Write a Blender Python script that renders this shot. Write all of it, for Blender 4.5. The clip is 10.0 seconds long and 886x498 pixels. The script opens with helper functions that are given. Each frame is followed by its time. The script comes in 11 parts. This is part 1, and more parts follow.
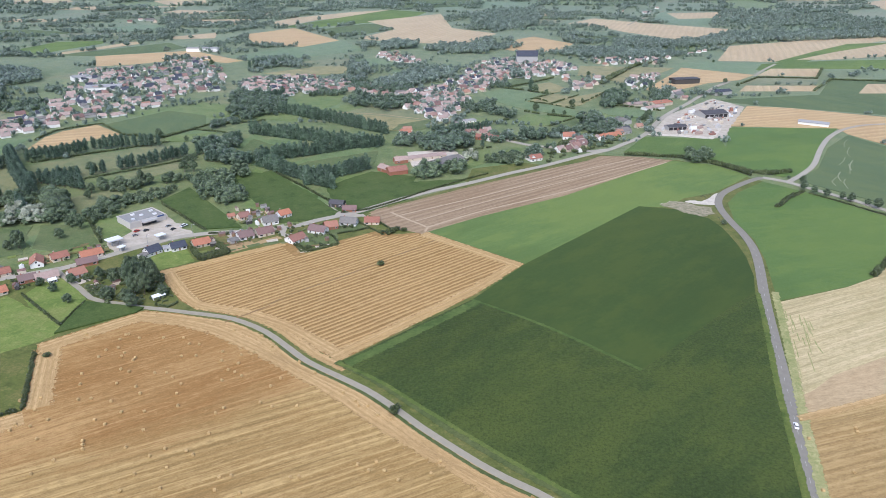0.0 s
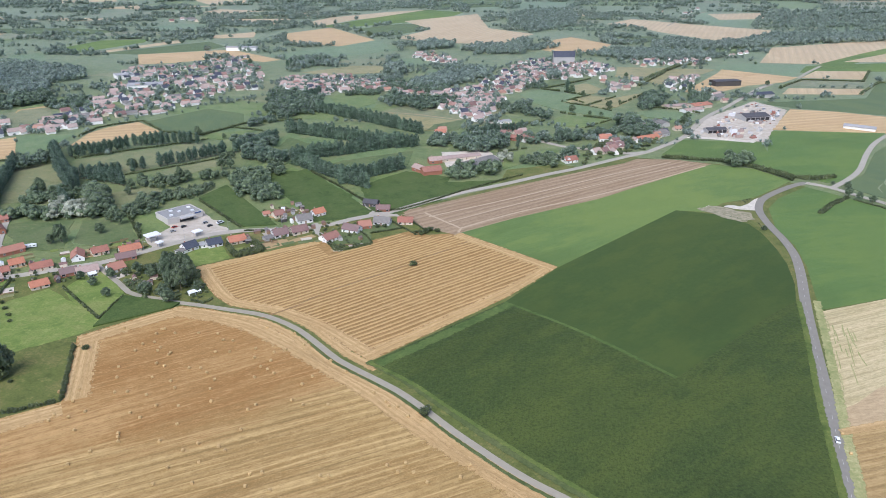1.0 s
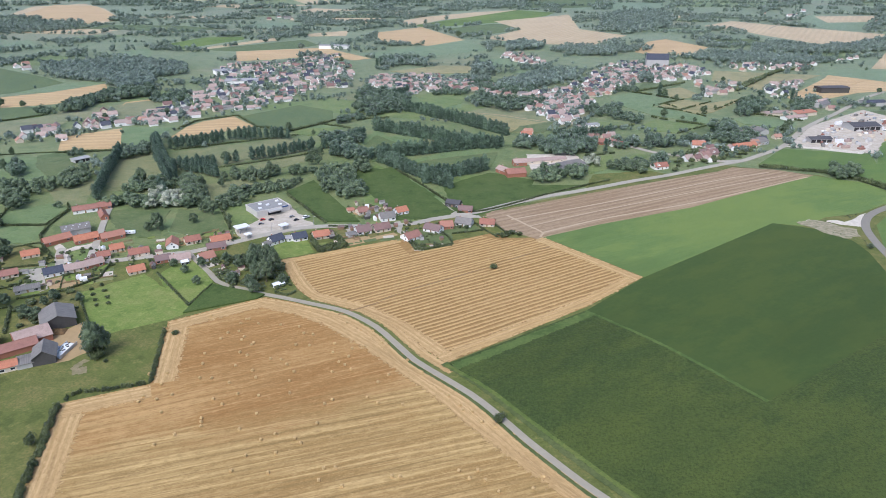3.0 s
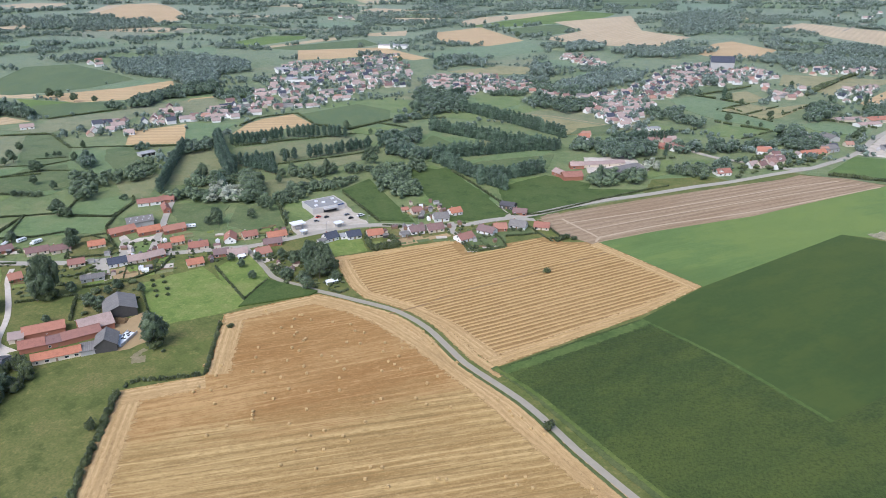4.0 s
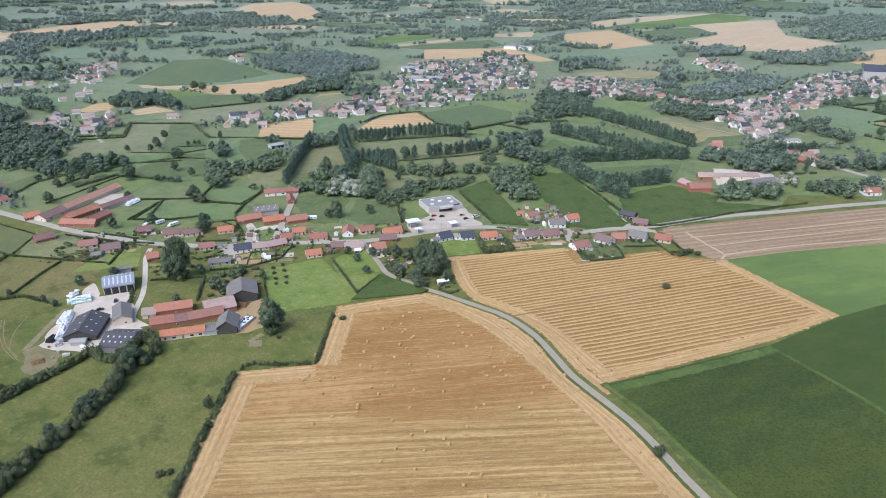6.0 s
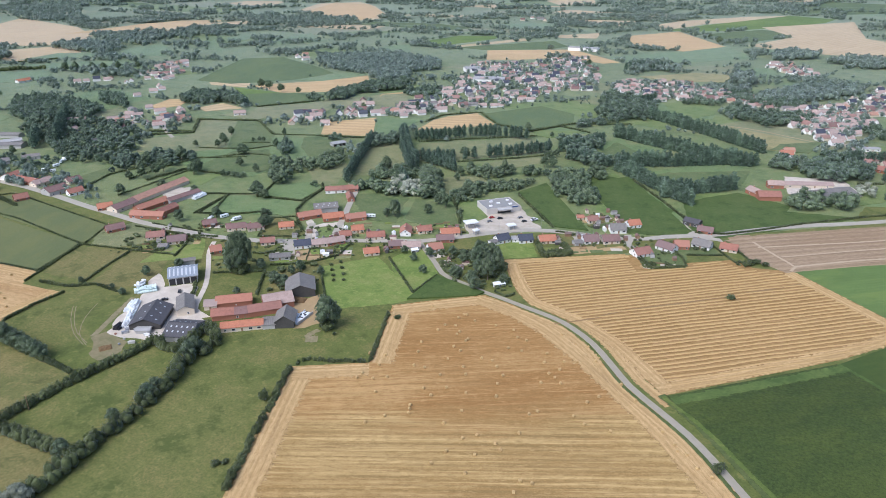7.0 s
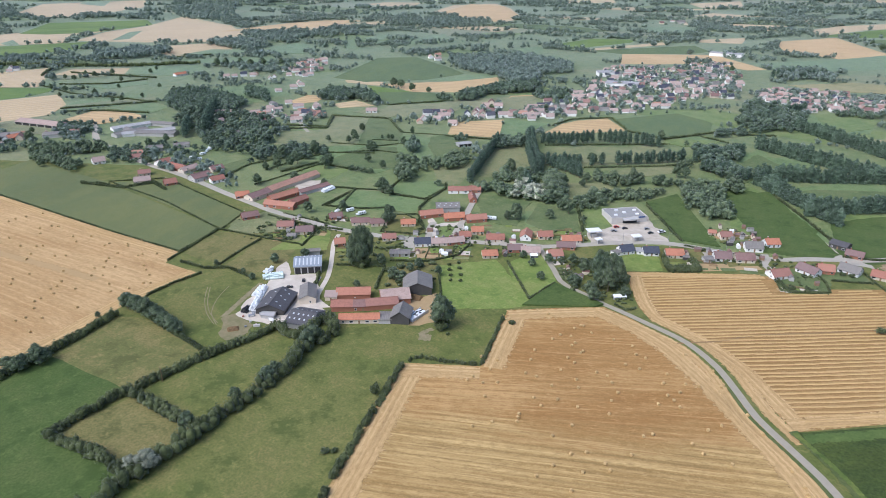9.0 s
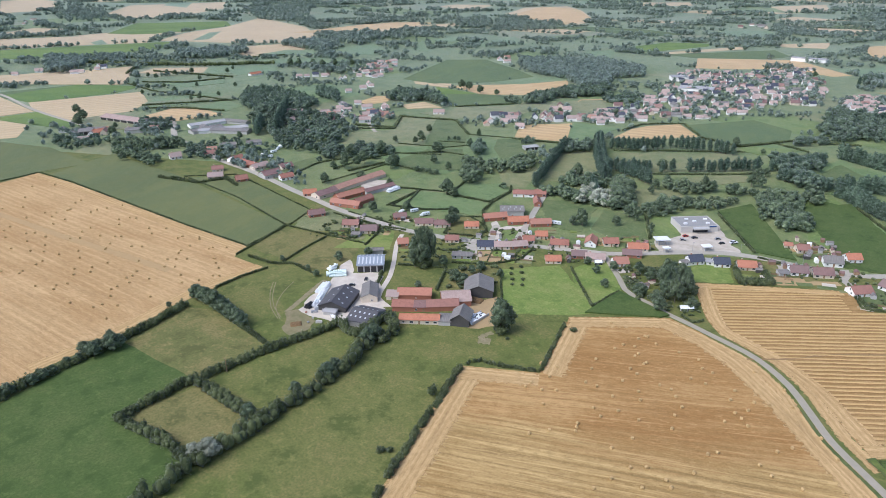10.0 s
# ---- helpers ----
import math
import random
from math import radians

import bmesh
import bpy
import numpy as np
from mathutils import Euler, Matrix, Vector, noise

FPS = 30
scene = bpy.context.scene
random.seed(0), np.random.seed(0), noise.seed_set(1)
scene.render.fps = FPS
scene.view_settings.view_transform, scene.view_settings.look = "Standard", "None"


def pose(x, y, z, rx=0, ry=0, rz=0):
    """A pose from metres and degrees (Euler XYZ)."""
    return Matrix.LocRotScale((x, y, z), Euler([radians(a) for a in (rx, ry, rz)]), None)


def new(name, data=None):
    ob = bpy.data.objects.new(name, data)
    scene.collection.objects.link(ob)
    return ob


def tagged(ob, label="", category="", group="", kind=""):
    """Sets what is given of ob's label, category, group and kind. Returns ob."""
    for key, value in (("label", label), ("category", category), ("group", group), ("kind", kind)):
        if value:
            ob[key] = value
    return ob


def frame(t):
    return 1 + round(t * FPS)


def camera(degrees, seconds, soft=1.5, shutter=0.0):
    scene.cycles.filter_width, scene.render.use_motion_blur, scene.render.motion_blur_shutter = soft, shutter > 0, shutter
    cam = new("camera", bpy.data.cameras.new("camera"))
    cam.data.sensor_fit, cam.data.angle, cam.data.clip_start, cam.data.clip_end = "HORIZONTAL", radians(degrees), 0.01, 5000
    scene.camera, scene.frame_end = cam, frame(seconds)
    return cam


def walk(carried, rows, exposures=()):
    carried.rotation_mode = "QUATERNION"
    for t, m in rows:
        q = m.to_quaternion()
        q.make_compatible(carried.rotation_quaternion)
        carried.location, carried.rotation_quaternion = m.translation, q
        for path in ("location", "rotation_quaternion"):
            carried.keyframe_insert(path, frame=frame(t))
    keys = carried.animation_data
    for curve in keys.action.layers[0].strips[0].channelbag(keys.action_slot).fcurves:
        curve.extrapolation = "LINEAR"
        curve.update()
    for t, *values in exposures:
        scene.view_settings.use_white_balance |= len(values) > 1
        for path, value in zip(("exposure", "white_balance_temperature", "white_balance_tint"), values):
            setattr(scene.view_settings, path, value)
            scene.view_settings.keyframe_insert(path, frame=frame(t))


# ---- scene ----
cam = camera(64.66, 10.0, soft=0.8)
# seconds, x, y, z, yaw, pitch, roll
ROWS = [
    (0.0, 0.00, 0.00, 180.00, 0.000, -23.123, 0.543),
    (0.5, -0.22, 0.92, 179.97, 1.397, -23.129, 0.493),
    (1.0, -0.48, 1.83, 179.95, 2.876, -23.146, 0.462),
    (1.5, -0.80, 2.73, 179.93, 4.358, -23.152, 0.432),
    (2.0, -1.17, 3.62, 179.92, 6.025, -23.165, 0.400),
    (2.5, -1.57, 4.55, 179.89, 7.855, -23.179, 0.334),
    (4.0, -2.80, 7.82, 179.70, 14.573, -23.180, 0.142),
    (4.5, -3.32, 9.02, 179.62, 17.038, -23.171, 0.094),
    (5.0, -3.86, 10.22, 179.53, 19.531, -23.167, 0.046),
    (5.5, -4.43, 11.39, 179.45, 22.035, -23.154, -0.018),
    (7.0, -6.25, 14.30, 179.07, 29.568, -23.081, -0.221),
    (7.5, -6.89, 15.20, 178.92, 32.118, -23.043, -0.294),
    (8.0, -7.52, 16.08, 178.77, 34.736, -22.963, -0.356),
    (8.5, -8.14, 16.89, 178.61, 37.408, -22.899, -0.451),
    (9.0, -8.70, 17.64, 178.41, 40.086, -22.872, -0.563),
    (9.5, -9.21, 18.32, 178.19, 42.814, -22.673, -0.640),
    (10.0, -9.70, 18.95, 177.93, 45.645, -22.632, -0.760),
]
walk(cam, [(t, pose(x, y, z, 90 + pitch, 0, yaw) @ pose(0, 0, 0, 0, 0, roll)) for t, x, y, z, yaw, pitch, roll in ROWS],
     exposures=[(0.0, 0.23, 5430, 12.5), (10.0, 0.23, 5430, 12.5)])

# ---- light ----
SUN_ELEVATION, SUN_AZIMUTH = 50.0, 195.0
world = bpy.data.worlds.new("sky")
scene.world = world
world.use_nodes = True
wn = world.node_tree
sky = wn.nodes.new("ShaderNodeTexSky")
sky.sky_type, sky.sun_disc = "NISHITA", False
sky.sun_elevation, sky.sun_rotation = radians(SUN_ELEVATION), radians(SUN_AZIMUTH)
sky.air_density, sky.dust_density, sky.ozone_density = 1.0, 5.0, 1.0
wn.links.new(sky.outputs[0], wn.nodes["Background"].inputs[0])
wn.nodes["Background"].inputs[1].default_value = 0.15
sun_data = bpy.data.lights.new("sun", "SUN")
sun_data.energy, sun_data.angle, sun_data.color = 1.5, radians(40), (1.0, 0.95, 0.88)
sun = new("sun", sun_data)
sun.rotation_euler = Euler((radians(90 - SUN_ELEVATION), 0, radians(180 - SUN_AZIMUTH)))

# ---- materials ----
class Nodes:
    """A small helper to write node materials briefly."""

    def __init__(self, name, rough=0.9, metal=0.0, spec=0.2):
        self.mat = bpy.data.materials.new(name)
        self.mat.use_nodes = True
        self.nt = self.mat.node_tree
        self.bsdf = self.nt.nodes["Principled BSDF"]
        self.bsdf.inputs["Roughness"].default_value = rough
        self.bsdf.inputs["Metallic"].default_value = metal
        self.bsdf.inputs["Specular IOR Level"].default_value = spec
        self.coord = self.nt.nodes.new("ShaderNodeTexCoord")

    def haze_sheen(self, weight, rough=0.35):
        """Bluish sheen at low angles on plants and straw, standing in for haze."""
        self.bsdf.inputs["Sheen Weight"].default_value = weight
        self.bsdf.inputs["Sheen Roughness"].default_value = rough
        self.bsdf.inputs["Sheen Tint"].default_value = (0.85, 0.93, 1.0, 1)

    def link(self, a, b):
        self.nt.links.new(a, b)

    def at(self, scale=(1, 1, 1), turn=0.0, source="Object"):
        """Coordinates turned about z first, then stretched."""
        v = self.coord.outputs[source]
        for key, value in (("Rotation", (0, 0, radians(turn))), ("Scale", scale)):
            m = self.nt.nodes.new("ShaderNodeMapping")
            m.vector_type = "POINT"
            m.inputs[key].default_value = value
            self.link(v, m.inputs["Vector"])
            v = m.outputs[0]
        return v

    def noise(self, vector, scale, detail=4.0, rough=0.6):
        n = self.nt.nodes.new("ShaderNodeTexNoise")
        n.inputs["Scale"].default_value = scale
        n.inputs["Detail"].default_value = detail
        n.inputs["Roughness"].default_value = rough
        self.link(vector, n.inputs["Vector"])
        return n.outputs["Fac"]

    def wave(self, vector, scale, distort=1.0, detail=2.0, dscale=1.0):
        n = self.nt.nodes.new("ShaderNodeTexWave")
        n.bands_direction = "Y"
        n.inputs["Scale"].default_value = scale
        n.inputs["Distortion"].default_value = distort
        n.inputs["Detail"].default_value = detail
        n.inputs["Detail Scale"].default_value = dscale
        self.link(vector, n.inputs["Vector"])
        return n.outputs["Fac"]

    def ramp(self, fac, *stops):
        r = self.nt.nodes.new("ShaderNodeValToRGB")
        e = r.color_ramp.elements
        while len(e) < len(stops):
            e.new(0.5)
        for k, (p, c) in zip(e, stops):
            k.position = p
            k.color = (*c, 1) if len(c) == 3 else c
        self.link(fac, r.inputs["Fac"])
        return r.outputs[0]

    def mix(self, fac, a, b, how="MIX"):
        m = self.nt.nodes.new("ShaderNodeMix")
        m.data_type, m.blend_type = "RGBA", how
        for key, v in ((0, fac), (6, a), (7, b)):
            if isinstance(v, (int, float)):
                m.inputs[key].default_value = v
            elif isinstance(v, tuple):
                m.inputs[key].default_value = (*v, 1)
            else:
                self.link(v, m.inputs[key])
        return m.outputs[2]

    def random(self):
        n = self.nt.nodes.new("ShaderNodeObjectInfo")
        return n.outputs["Random"]

    def island(self):
        n = self.nt.nodes.new("ShaderNodeNewGeometry")
        return n.outputs["Random Per Island"]

    def colour(self, c):
        if isinstance(c, tuple):
            self.bsdf.inputs["Base Color"].default_value = (*c, 1)
        else:
            self.link(c, self.bsdf.inputs["Base Color"])

    def ragged(self):
        """Let a strip of ground thin out towards its long sides."""
        uv = self.nt.nodes.new("ShaderNodeUVMap")
        uv.uv_map = "Across"
        split = self.nt.nodes.new("ShaderNodeSeparateXYZ")
        self.link(uv.outputs[0], split.inputs[0])
        far = self.nt.nodes.new("ShaderNodeMath")
        far.operation = "ABSOLUTE"
        self.link(split.outputs[1], far.inputs[0])
        worn = self.nt.nodes.new("ShaderNodeMath")
        worn.operation = "MULTIPLY_ADD"
        worn.inputs[1].default_value = 1.1
        self.link(self.noise(self.at(), 0.5, 4.0, 0.65), worn.inputs[0])
        self.link(far.outputs[0], worn.inputs[2])
        half = self.nt.nodes.new("ShaderNodeMath")
        half.operation = "MULTIPLY"
        half.inputs[1].default_value = 0.68
        self.link(worn.outputs[0], half.inputs[0])
        cover = self.ramp(half.outputs[0], (0.79, grey(1)), (0.82, grey(0)))
        clear = self.nt.nodes.new("ShaderNodeBsdfTransparent")
        both = self.nt.nodes.new("ShaderNodeMixShader")
        self.link(cover, both.inputs[0])
        self.link(clear.outputs[0], both.inputs[1])
        self.link(self.bsdf.outputs[0], both.inputs[2])
        self.link(both.outputs[0], self.nt.nodes["Material Output"].inputs["Surface"])

    def bump(self, height, distance=0.1, strength=0.6):
        b = self.nt.nodes.new("ShaderNodeBump")
        b.inputs["Distance"].default_value = distance
        b.inputs["Strength"].default_value = strength
        self.link(height, b.inputs["Height"])
        self.link(b.outputs[0], self.bsdf.inputs["Normal"])


def grey(v):
    return (v, v, v)


SHEEN = 0.4


def straw_rows(n, straw, soil, turn, period, stripe, patch, source, line):
    """Colour of cut grain: broken rows of straw along the drilling direction over soil, with worn patches."""
    rows = n.wave(n.at(turn=-turn, source=source), 0.314 / period, 0.9, 3.0, 0.3)
    fade = n.noise(n.at(scale=(0.25, 1, 1), turn=-turn, source=source), 0.03, 3.0, 0.6)
    lines = n.noise(n.at(scale=(0.028, 1, 1), turn=-turn, source=source), 0.5, 3.0, 0.6)
    combed = n.noise(n.at(scale=(0.03, 1, 1), turn=-turn - 1.5, source=source), 0.17, 3.0, 0.6)
    broad = n.noise(n.at(scale=(0.2, 1, 1), turn=-turn - 4, source=source), 0.03, 5.0, 0.65)
    grain = n.noise(n.at(), 1.6, 6.0, 0.75)
    clump = n.noise(n.at(), 0.22, 5.0, 0.7)
    big = n.noise(n.at(), 0.012, 4.0, 0.6)
    mid = tuple(0.5 * a + 0.5 * b for a, b in zip(straw, soil))
    pale = tuple(min(1, 1.22 * a + 0.03) for a in straw)
    brown = (0.82 * soil[0], 0.72 * soil[1], 0.6 * soil[2])
    dark = tuple(0.6 * s for s in soil)
    c = n.mix(n.ramp(rows, (0.25, grey(0)), (0.75, grey(stripe))), mid, straw)
    c = n.mix(n.ramp(rows, (0.8, grey(0)), (0.94, grey(0.9 * stripe))), c, pale)
    c = n.mix(n.ramp(rows, (0.04, grey(0.7 * stripe)), (0.16, grey(0))), c, dark)
    c = n.mix(n.ramp(fade, (0.4, grey(0)), (0.65, grey(0.6))), c, mid)
    c = n.mix(n.ramp(broad, (0.48, grey(0)), (0.6, grey(patch))), c, brown)
    c = n.mix(n.ramp(big, (0.48, grey(0)), (0.6, grey(0.5 * patch))), c, brown)
    c = n.mix(n.ramp(big, (0.38, grey(0.4 * patch)), (0.47, grey(0))), c, pale)
    c = n.mix(n.ramp(combed, (0.54, grey(0)), (0.64, grey(0.7 * line))), c, soil)
    c = n.mix(n.ramp(lines, (0.36, grey(0.9 * line)), (0.46, grey(0))), c, pale)
    c = n.mix(n.ramp(lines, (0.54, grey(0)), (0.66, grey(0.8 * line))), c, dark)
    c = n.mix(n.ramp(clump, (0.5, grey(0)), (0.72, grey(0.35))), c, brown)
    fleck = n.noise(n.at(scale=(0.3, 1, 1), turn=-turn, source=source), 0.9, 4.0, 0.7)
    c = n.mix(n.ramp(fleck, (0.38, grey(0.45)), (0.48, grey(0))), c, dark)
    c = n.mix(n.ramp(fleck, (0.54, grey(0)), (0.66, grey(0.4))), c, pale)
    return n.mix(0.3, c, n.ramp(grain, (0.3, tuple(0.6 * x for x in soil)), (0.7, pale)))


def stubble(name, straw, soil, turn, period, stripe=0.5, patch=0.6, source="Object", line=0.4, edge=False, sheen=0.0):
    n = Nodes(name, 0.95, 0, 0.1)
    n.haze_sheen(sheen, 0.25)
    n.colour(straw_rows(n, straw, soil, turn, period, stripe, patch, source, line))
    n.bump(n.noise(n.at(), 1.6, 6.0, 0.75), 0.15, 0.6)
    if edge:
        n.ragged()
    return n.mat


def two_part_stubble(name, upper, lower, turn, border, width):
    """A field cut in two ways, the one passing into the other along an uneven border."""
    n = Nodes(name, 0.95, 0, 0.1)
    split = n.nt.nodes.new("ShaderNodeSeparateXYZ")
    n.link(n.at(turn=-turn), split.inputs[0])
    way = n.nt.nodes.new("ShaderNodeMath")
    way.operation = "MULTIPLY_ADD"
    way.inputs[1].default_value, way.inputs[2].default_value = 1 / width, 0.5 - border / width
    n.link(split.outputs[1], way.inputs[0])
    stray = n.nt.nodes.new("ShaderNodeMath")
    stray.operation = "MULTIPLY_ADD"
    stray.inputs[1].default_value = 3.2
    n.link(n.noise(n.at(scale=(0.2, 1, 1), turn=-turn), 0.07, 5.0, 0.7), stray.inputs[0])
    n.link(way.outputs[0], stray.inputs[2])
    shift = n.nt.nodes.new("ShaderNodeMath")
    shift.operation = "SUBTRACT"
    shift.inputs[1].default_value = 1.6
    n.link(stray.outputs[0], shift.inputs[0])
    fac = n.ramp(shift.outputs[0], (0.0, grey(0)), (1.0, grey(1)))
    n.colour(n.mix(fac, straw_rows(n, *lower), straw_rows(n, *upper)))
    n.bump(n.noise(n.at(), 1.6, 6.0, 0.75), 0.15, 0.6)
    return n.mat


def crop(name, light, dark, turn, period=2.0, row=0.35, patch=0.5, grain_scale=0.9, lift=0.3, tuft_depth=0.85, speck=0.0):
    """Green crop with faint drill rows, tufts and patches of thinner growth."""
    n = Nodes(name, 0.8, 0, 0.25)
    n.haze_sheen((0.05 if speck else 0.3) * SHEEN, 0.2)
    v = n.at(turn=-turn)
    rows = n.wave(v, 0.314 / period, 0.8, 2.0, 0.3)
    tuft = n.noise(n.at(), grain_scale, 6.0, 0.7)
    along = n.noise(n.at(scale=(0.05, 1, 1), turn=-turn), 0.3, 4.0, 0.6)
    big = n.noise(n.at(scale=(0.5, 1, 1), turn=-turn), 0.011, 5.0, 0.6)
    mid = tuple(0.5 * a + 0.5 * b for a, b in zip(light, dark))
    dry = (1.12 * light[0] + 0.004, 1.04 * light[1], 0.9 * light[2])
    c = n.mix(n.ramp(rows, (0.2, grey(0)), (0.8, grey(row))), mid, light)
    c = n.mix(n.ramp(tuft, (0.38, grey(tuft_depth)), (0.6, grey(0))), c, dark)
    c = n.mix(n.ramp(along, (0.4, grey(0)), (0.75, grey(row))), c, light)
    mottle = n.noise(n.at(scale=(0.4, 1, 1), turn=-turn), 0.05, 5.0, 0.7)
    c = n.mix(n.ramp(mottle, (0.46, grey(0)), (0.58, grey(0.5))), c, dry)
    c = n.mix(n.ramp(big, (0.4, grey(patch)), (0.48, grey(0))), c, dry)
    c = n.mix(n.ramp(big, (0.52, grey(0)), (0.6, grey(patch))), c, tuple(0.85 * x for x in dark))
    if speck:
        leaf = n.noise(n.at(), 1.0, 2.0, 0.6)
        c = n.mix(n.ramp(leaf, (0.36, grey(speck)), (0.47, grey(0))), c, tuple(0.5 * x for x in dark))
        c = n.mix(n.ramp(leaf, (0.53, grey(0)), (0.64, grey(0.6 * speck))), c, tuple(1.35 * x for x in light))
    n.colour(c)
    n.bump(tuft, lift, 0.8)
    return n.mat


def grass(name, fresh, dry, dark, spread=0.5, edge=False, sheen=SHEEN):
    n = Nodes(name, 0.9, 0, 0.15)
    n.haze_sheen(sheen, 0.25)
    big = n.noise(n.at(), 0.012, 5.0, 0.6)
    mid = n.noise(n.at(), 0.06, 6.0, 0.7)
    fine = n.noise(n.at(), 0.9, 6.0, 0.75)
    spot = n.noise(n.at(), 0.21, 4.0, 0.6)
    c = n.mix(n.ramp(big, (0.42, grey(0)), (0.58, grey(1))), fresh, tuple(f * (1 - spread) + d * spread for f, d in zip(fresh, dry)))
    c = n.mix(n.ramp(mid, (0.5, grey(0)), (0.6, grey(0.85))), c, dry)
    c = n.mix(n.ramp(mid, (0.38, grey(0.8)), (0.47, grey(0))), c, dark)
    c = n.mix(n.ramp(spot, (0.56, grey(0)), (0.64, grey(0.5))), c, tuple(1.25 * d for d in dry))
    c = n.mix(n.ramp(fine, (0.35, grey(0.7)), (0.6, grey(0))), c, dark)
    n.colour(c)
    n.bump(fine, 0.2, 0.6)
    if edge:
        n.ragged()
    return n.mat


def surface(name, light, dark, scale=0.4, rough=0.9, relief=0.02, spec=0.3, stains=0.5, edge=False):
    """Mineral surface: fine grain and broad stains."""
    n = Nodes(name, rough, 0, spec)
    a = n.noise(n.at(), scale, 6.0, 0.7)
    b = n.noise(n.at(), scale * 14, 4.0, 0.7)
    c = n.mix(n.ramp(a, (0.35, grey(0)), (0.7, grey(stains))), light, dark)
    c = n.mix(n.ramp(b, (0.4, grey(0)), (0.75, grey(0.35))), c, dark)
    n.colour(c)
    n.bump(b, relief, 0.5)
    if edge:
        n.ragged()
    return n.mat


STRAW, SOIL = (0.5, 0.33, 0.13), (0.33, 0.2, 0.072)
STUBBLE_A = two_part_stubble("stubble_lane_field", ((0.46, 0.292, 0.114), (0.315, 0.178, 0.06), 33, 5.2, 0.35, 1.0, "Object", 0.5), ((0.462, 0.322, 0.127), (0.315, 0.203, 0.074), 28, 5.2, 0.85, 0.6, "Object", 1.0), 30.6, 257, 26)

STUBBLE_B = stubble("stubble_west_field", (0.51, 0.35, 0.165), (0.4, 0.262, 0.115), 9, 5.0, 0.4, 0.75, line=0.4)
STUBBLE_E = stubble("stubble_road_field", (0.44, 0.31, 0.135), (0.33, 0.222, 0.088), 18, 4.2, 0.7, 0.5, line=0.7)
BARE_SAND = stubble("bare_sandy_stubble", (0.5, 0.382, 0.222), (0.42, 0.315, 0.175), 18, 5.0, 0.2, 0.4, line=0.15)
STUBBLE_C = stubble("stubble_swath_field", (0.365, 0.232, 0.09), (0.255, 0.153, 0.055), 42, 6.0, 0.3, 0.35, line=0.35)
STUBBLE_WORN = stubble("stubble_regrowth", (0.56, 0.46, 0.27), (0.42, 0.36, 0.17), 25, 4.5, 0.6, 0.35, line=0.7)
# Sheen on STUBBLE_FAR and STUBBLE_PALE stands in for haze over distant fields.
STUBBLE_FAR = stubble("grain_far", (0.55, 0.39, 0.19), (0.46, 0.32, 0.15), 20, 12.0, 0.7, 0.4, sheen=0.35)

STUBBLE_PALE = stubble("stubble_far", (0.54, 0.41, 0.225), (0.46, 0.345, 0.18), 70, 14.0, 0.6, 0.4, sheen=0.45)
TILLED = stubble("tilled_soil", (0.34, 0.25, 0.155), (0.285, 0.205, 0.125), 39, 6.0, 0.9, 0.4)
CROP_BEET = crop("root_crop_light", (0.158, 0.225, 0.064), (0.104, 0.162, 0.043), 40, 3.0)
CROP_FRESH = crop("root_crop_fresh", (0.135, 0.205, 0.055), (0.092, 0.152, 0.04), 20, 3.0, 0.25, 0.4)
CROP_DARK = crop("root_crop_dark", (0.066, 0.1, 0.023), (0.045, 0.074, 0.016), 46, 3.0, 0.1, 0.35, 0.35, 0.2, 0.5)
CROP_MAT = crop("root_crop_dull", (0.13, 0.175, 0.08), (0.1, 0.14, 0.062), 120, 3.0, 0.25, 0.3)
MAIZE = crop("maize_leaves", (0.08, 0.114, 0.025), (0.034, 0.053, 0.012), 46, 3.0, 0.2, 0.35, 0.6, 1.0, 0.6, 0.4)
CROP_OLIVE = crop("grass_ley", (0.142, 0.165, 0.066), (0.105, 0.128, 0.048), 120, 3.0, 0.25, 0.3)
# High sheen on GROUND, PASTURE_FRESH and PASTURE_PALE stands in for haze.
GROUND = grass("valley_grass", (0.155, 0.2, 0.068), (0.23, 0.238, 0.098), (0.1, 0.14, 0.047), 0.5, sheen=0.62)
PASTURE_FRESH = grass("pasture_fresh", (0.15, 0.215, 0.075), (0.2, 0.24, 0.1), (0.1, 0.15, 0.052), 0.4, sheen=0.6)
PASTURE_MID = grass("pasture_mid", (0.118, 0.158, 0.056), (0.165, 0.185, 0.078), (0.082, 0.115, 0.04), 0.5)
PASTURE_DRY = grass("pasture_dry", (0.1574, 0.1621, 0.0536), (0.2361, 0.1966, 0.0785), (0.0917, 0.1012, 0.0323), 0.6, sheen=0.15)
PASTURE_PALE = grass("pasture_pale", (0.195, 0.212, 0.09), (0.27, 0.25, 0.12), (0.13, 0.152, 0.06), 0.6, sheen=0.6)
PASTURE_STRAW = grass("pasture_straw", (0.28, 0.255, 0.11), (0.36, 0.3, 0.145), (0.19, 0.19, 0.075), 0.6)
MEADOW = grass("meadow_lush", (0.0795, 0.1192, 0.0312), (0.1054, 0.1339, 0.041), (0.0525, 0.0835, 0.0211), 0.4, sheen=0.2)
MEADOW_MID = grass("meadow_grazed", (0.1331, 0.1551, 0.0411), (0.2018, 0.1837, 0.0647), (0.0782, 0.1014, 0.027), 0.5, sheen=0.15)
LAWN = grass("lawn_grass", (0.176, 0.2365, 0.055), (0.2475, 0.2618, 0.085), (0.1188, 0.1716, 0.04), 0.5, sheen=0.15)
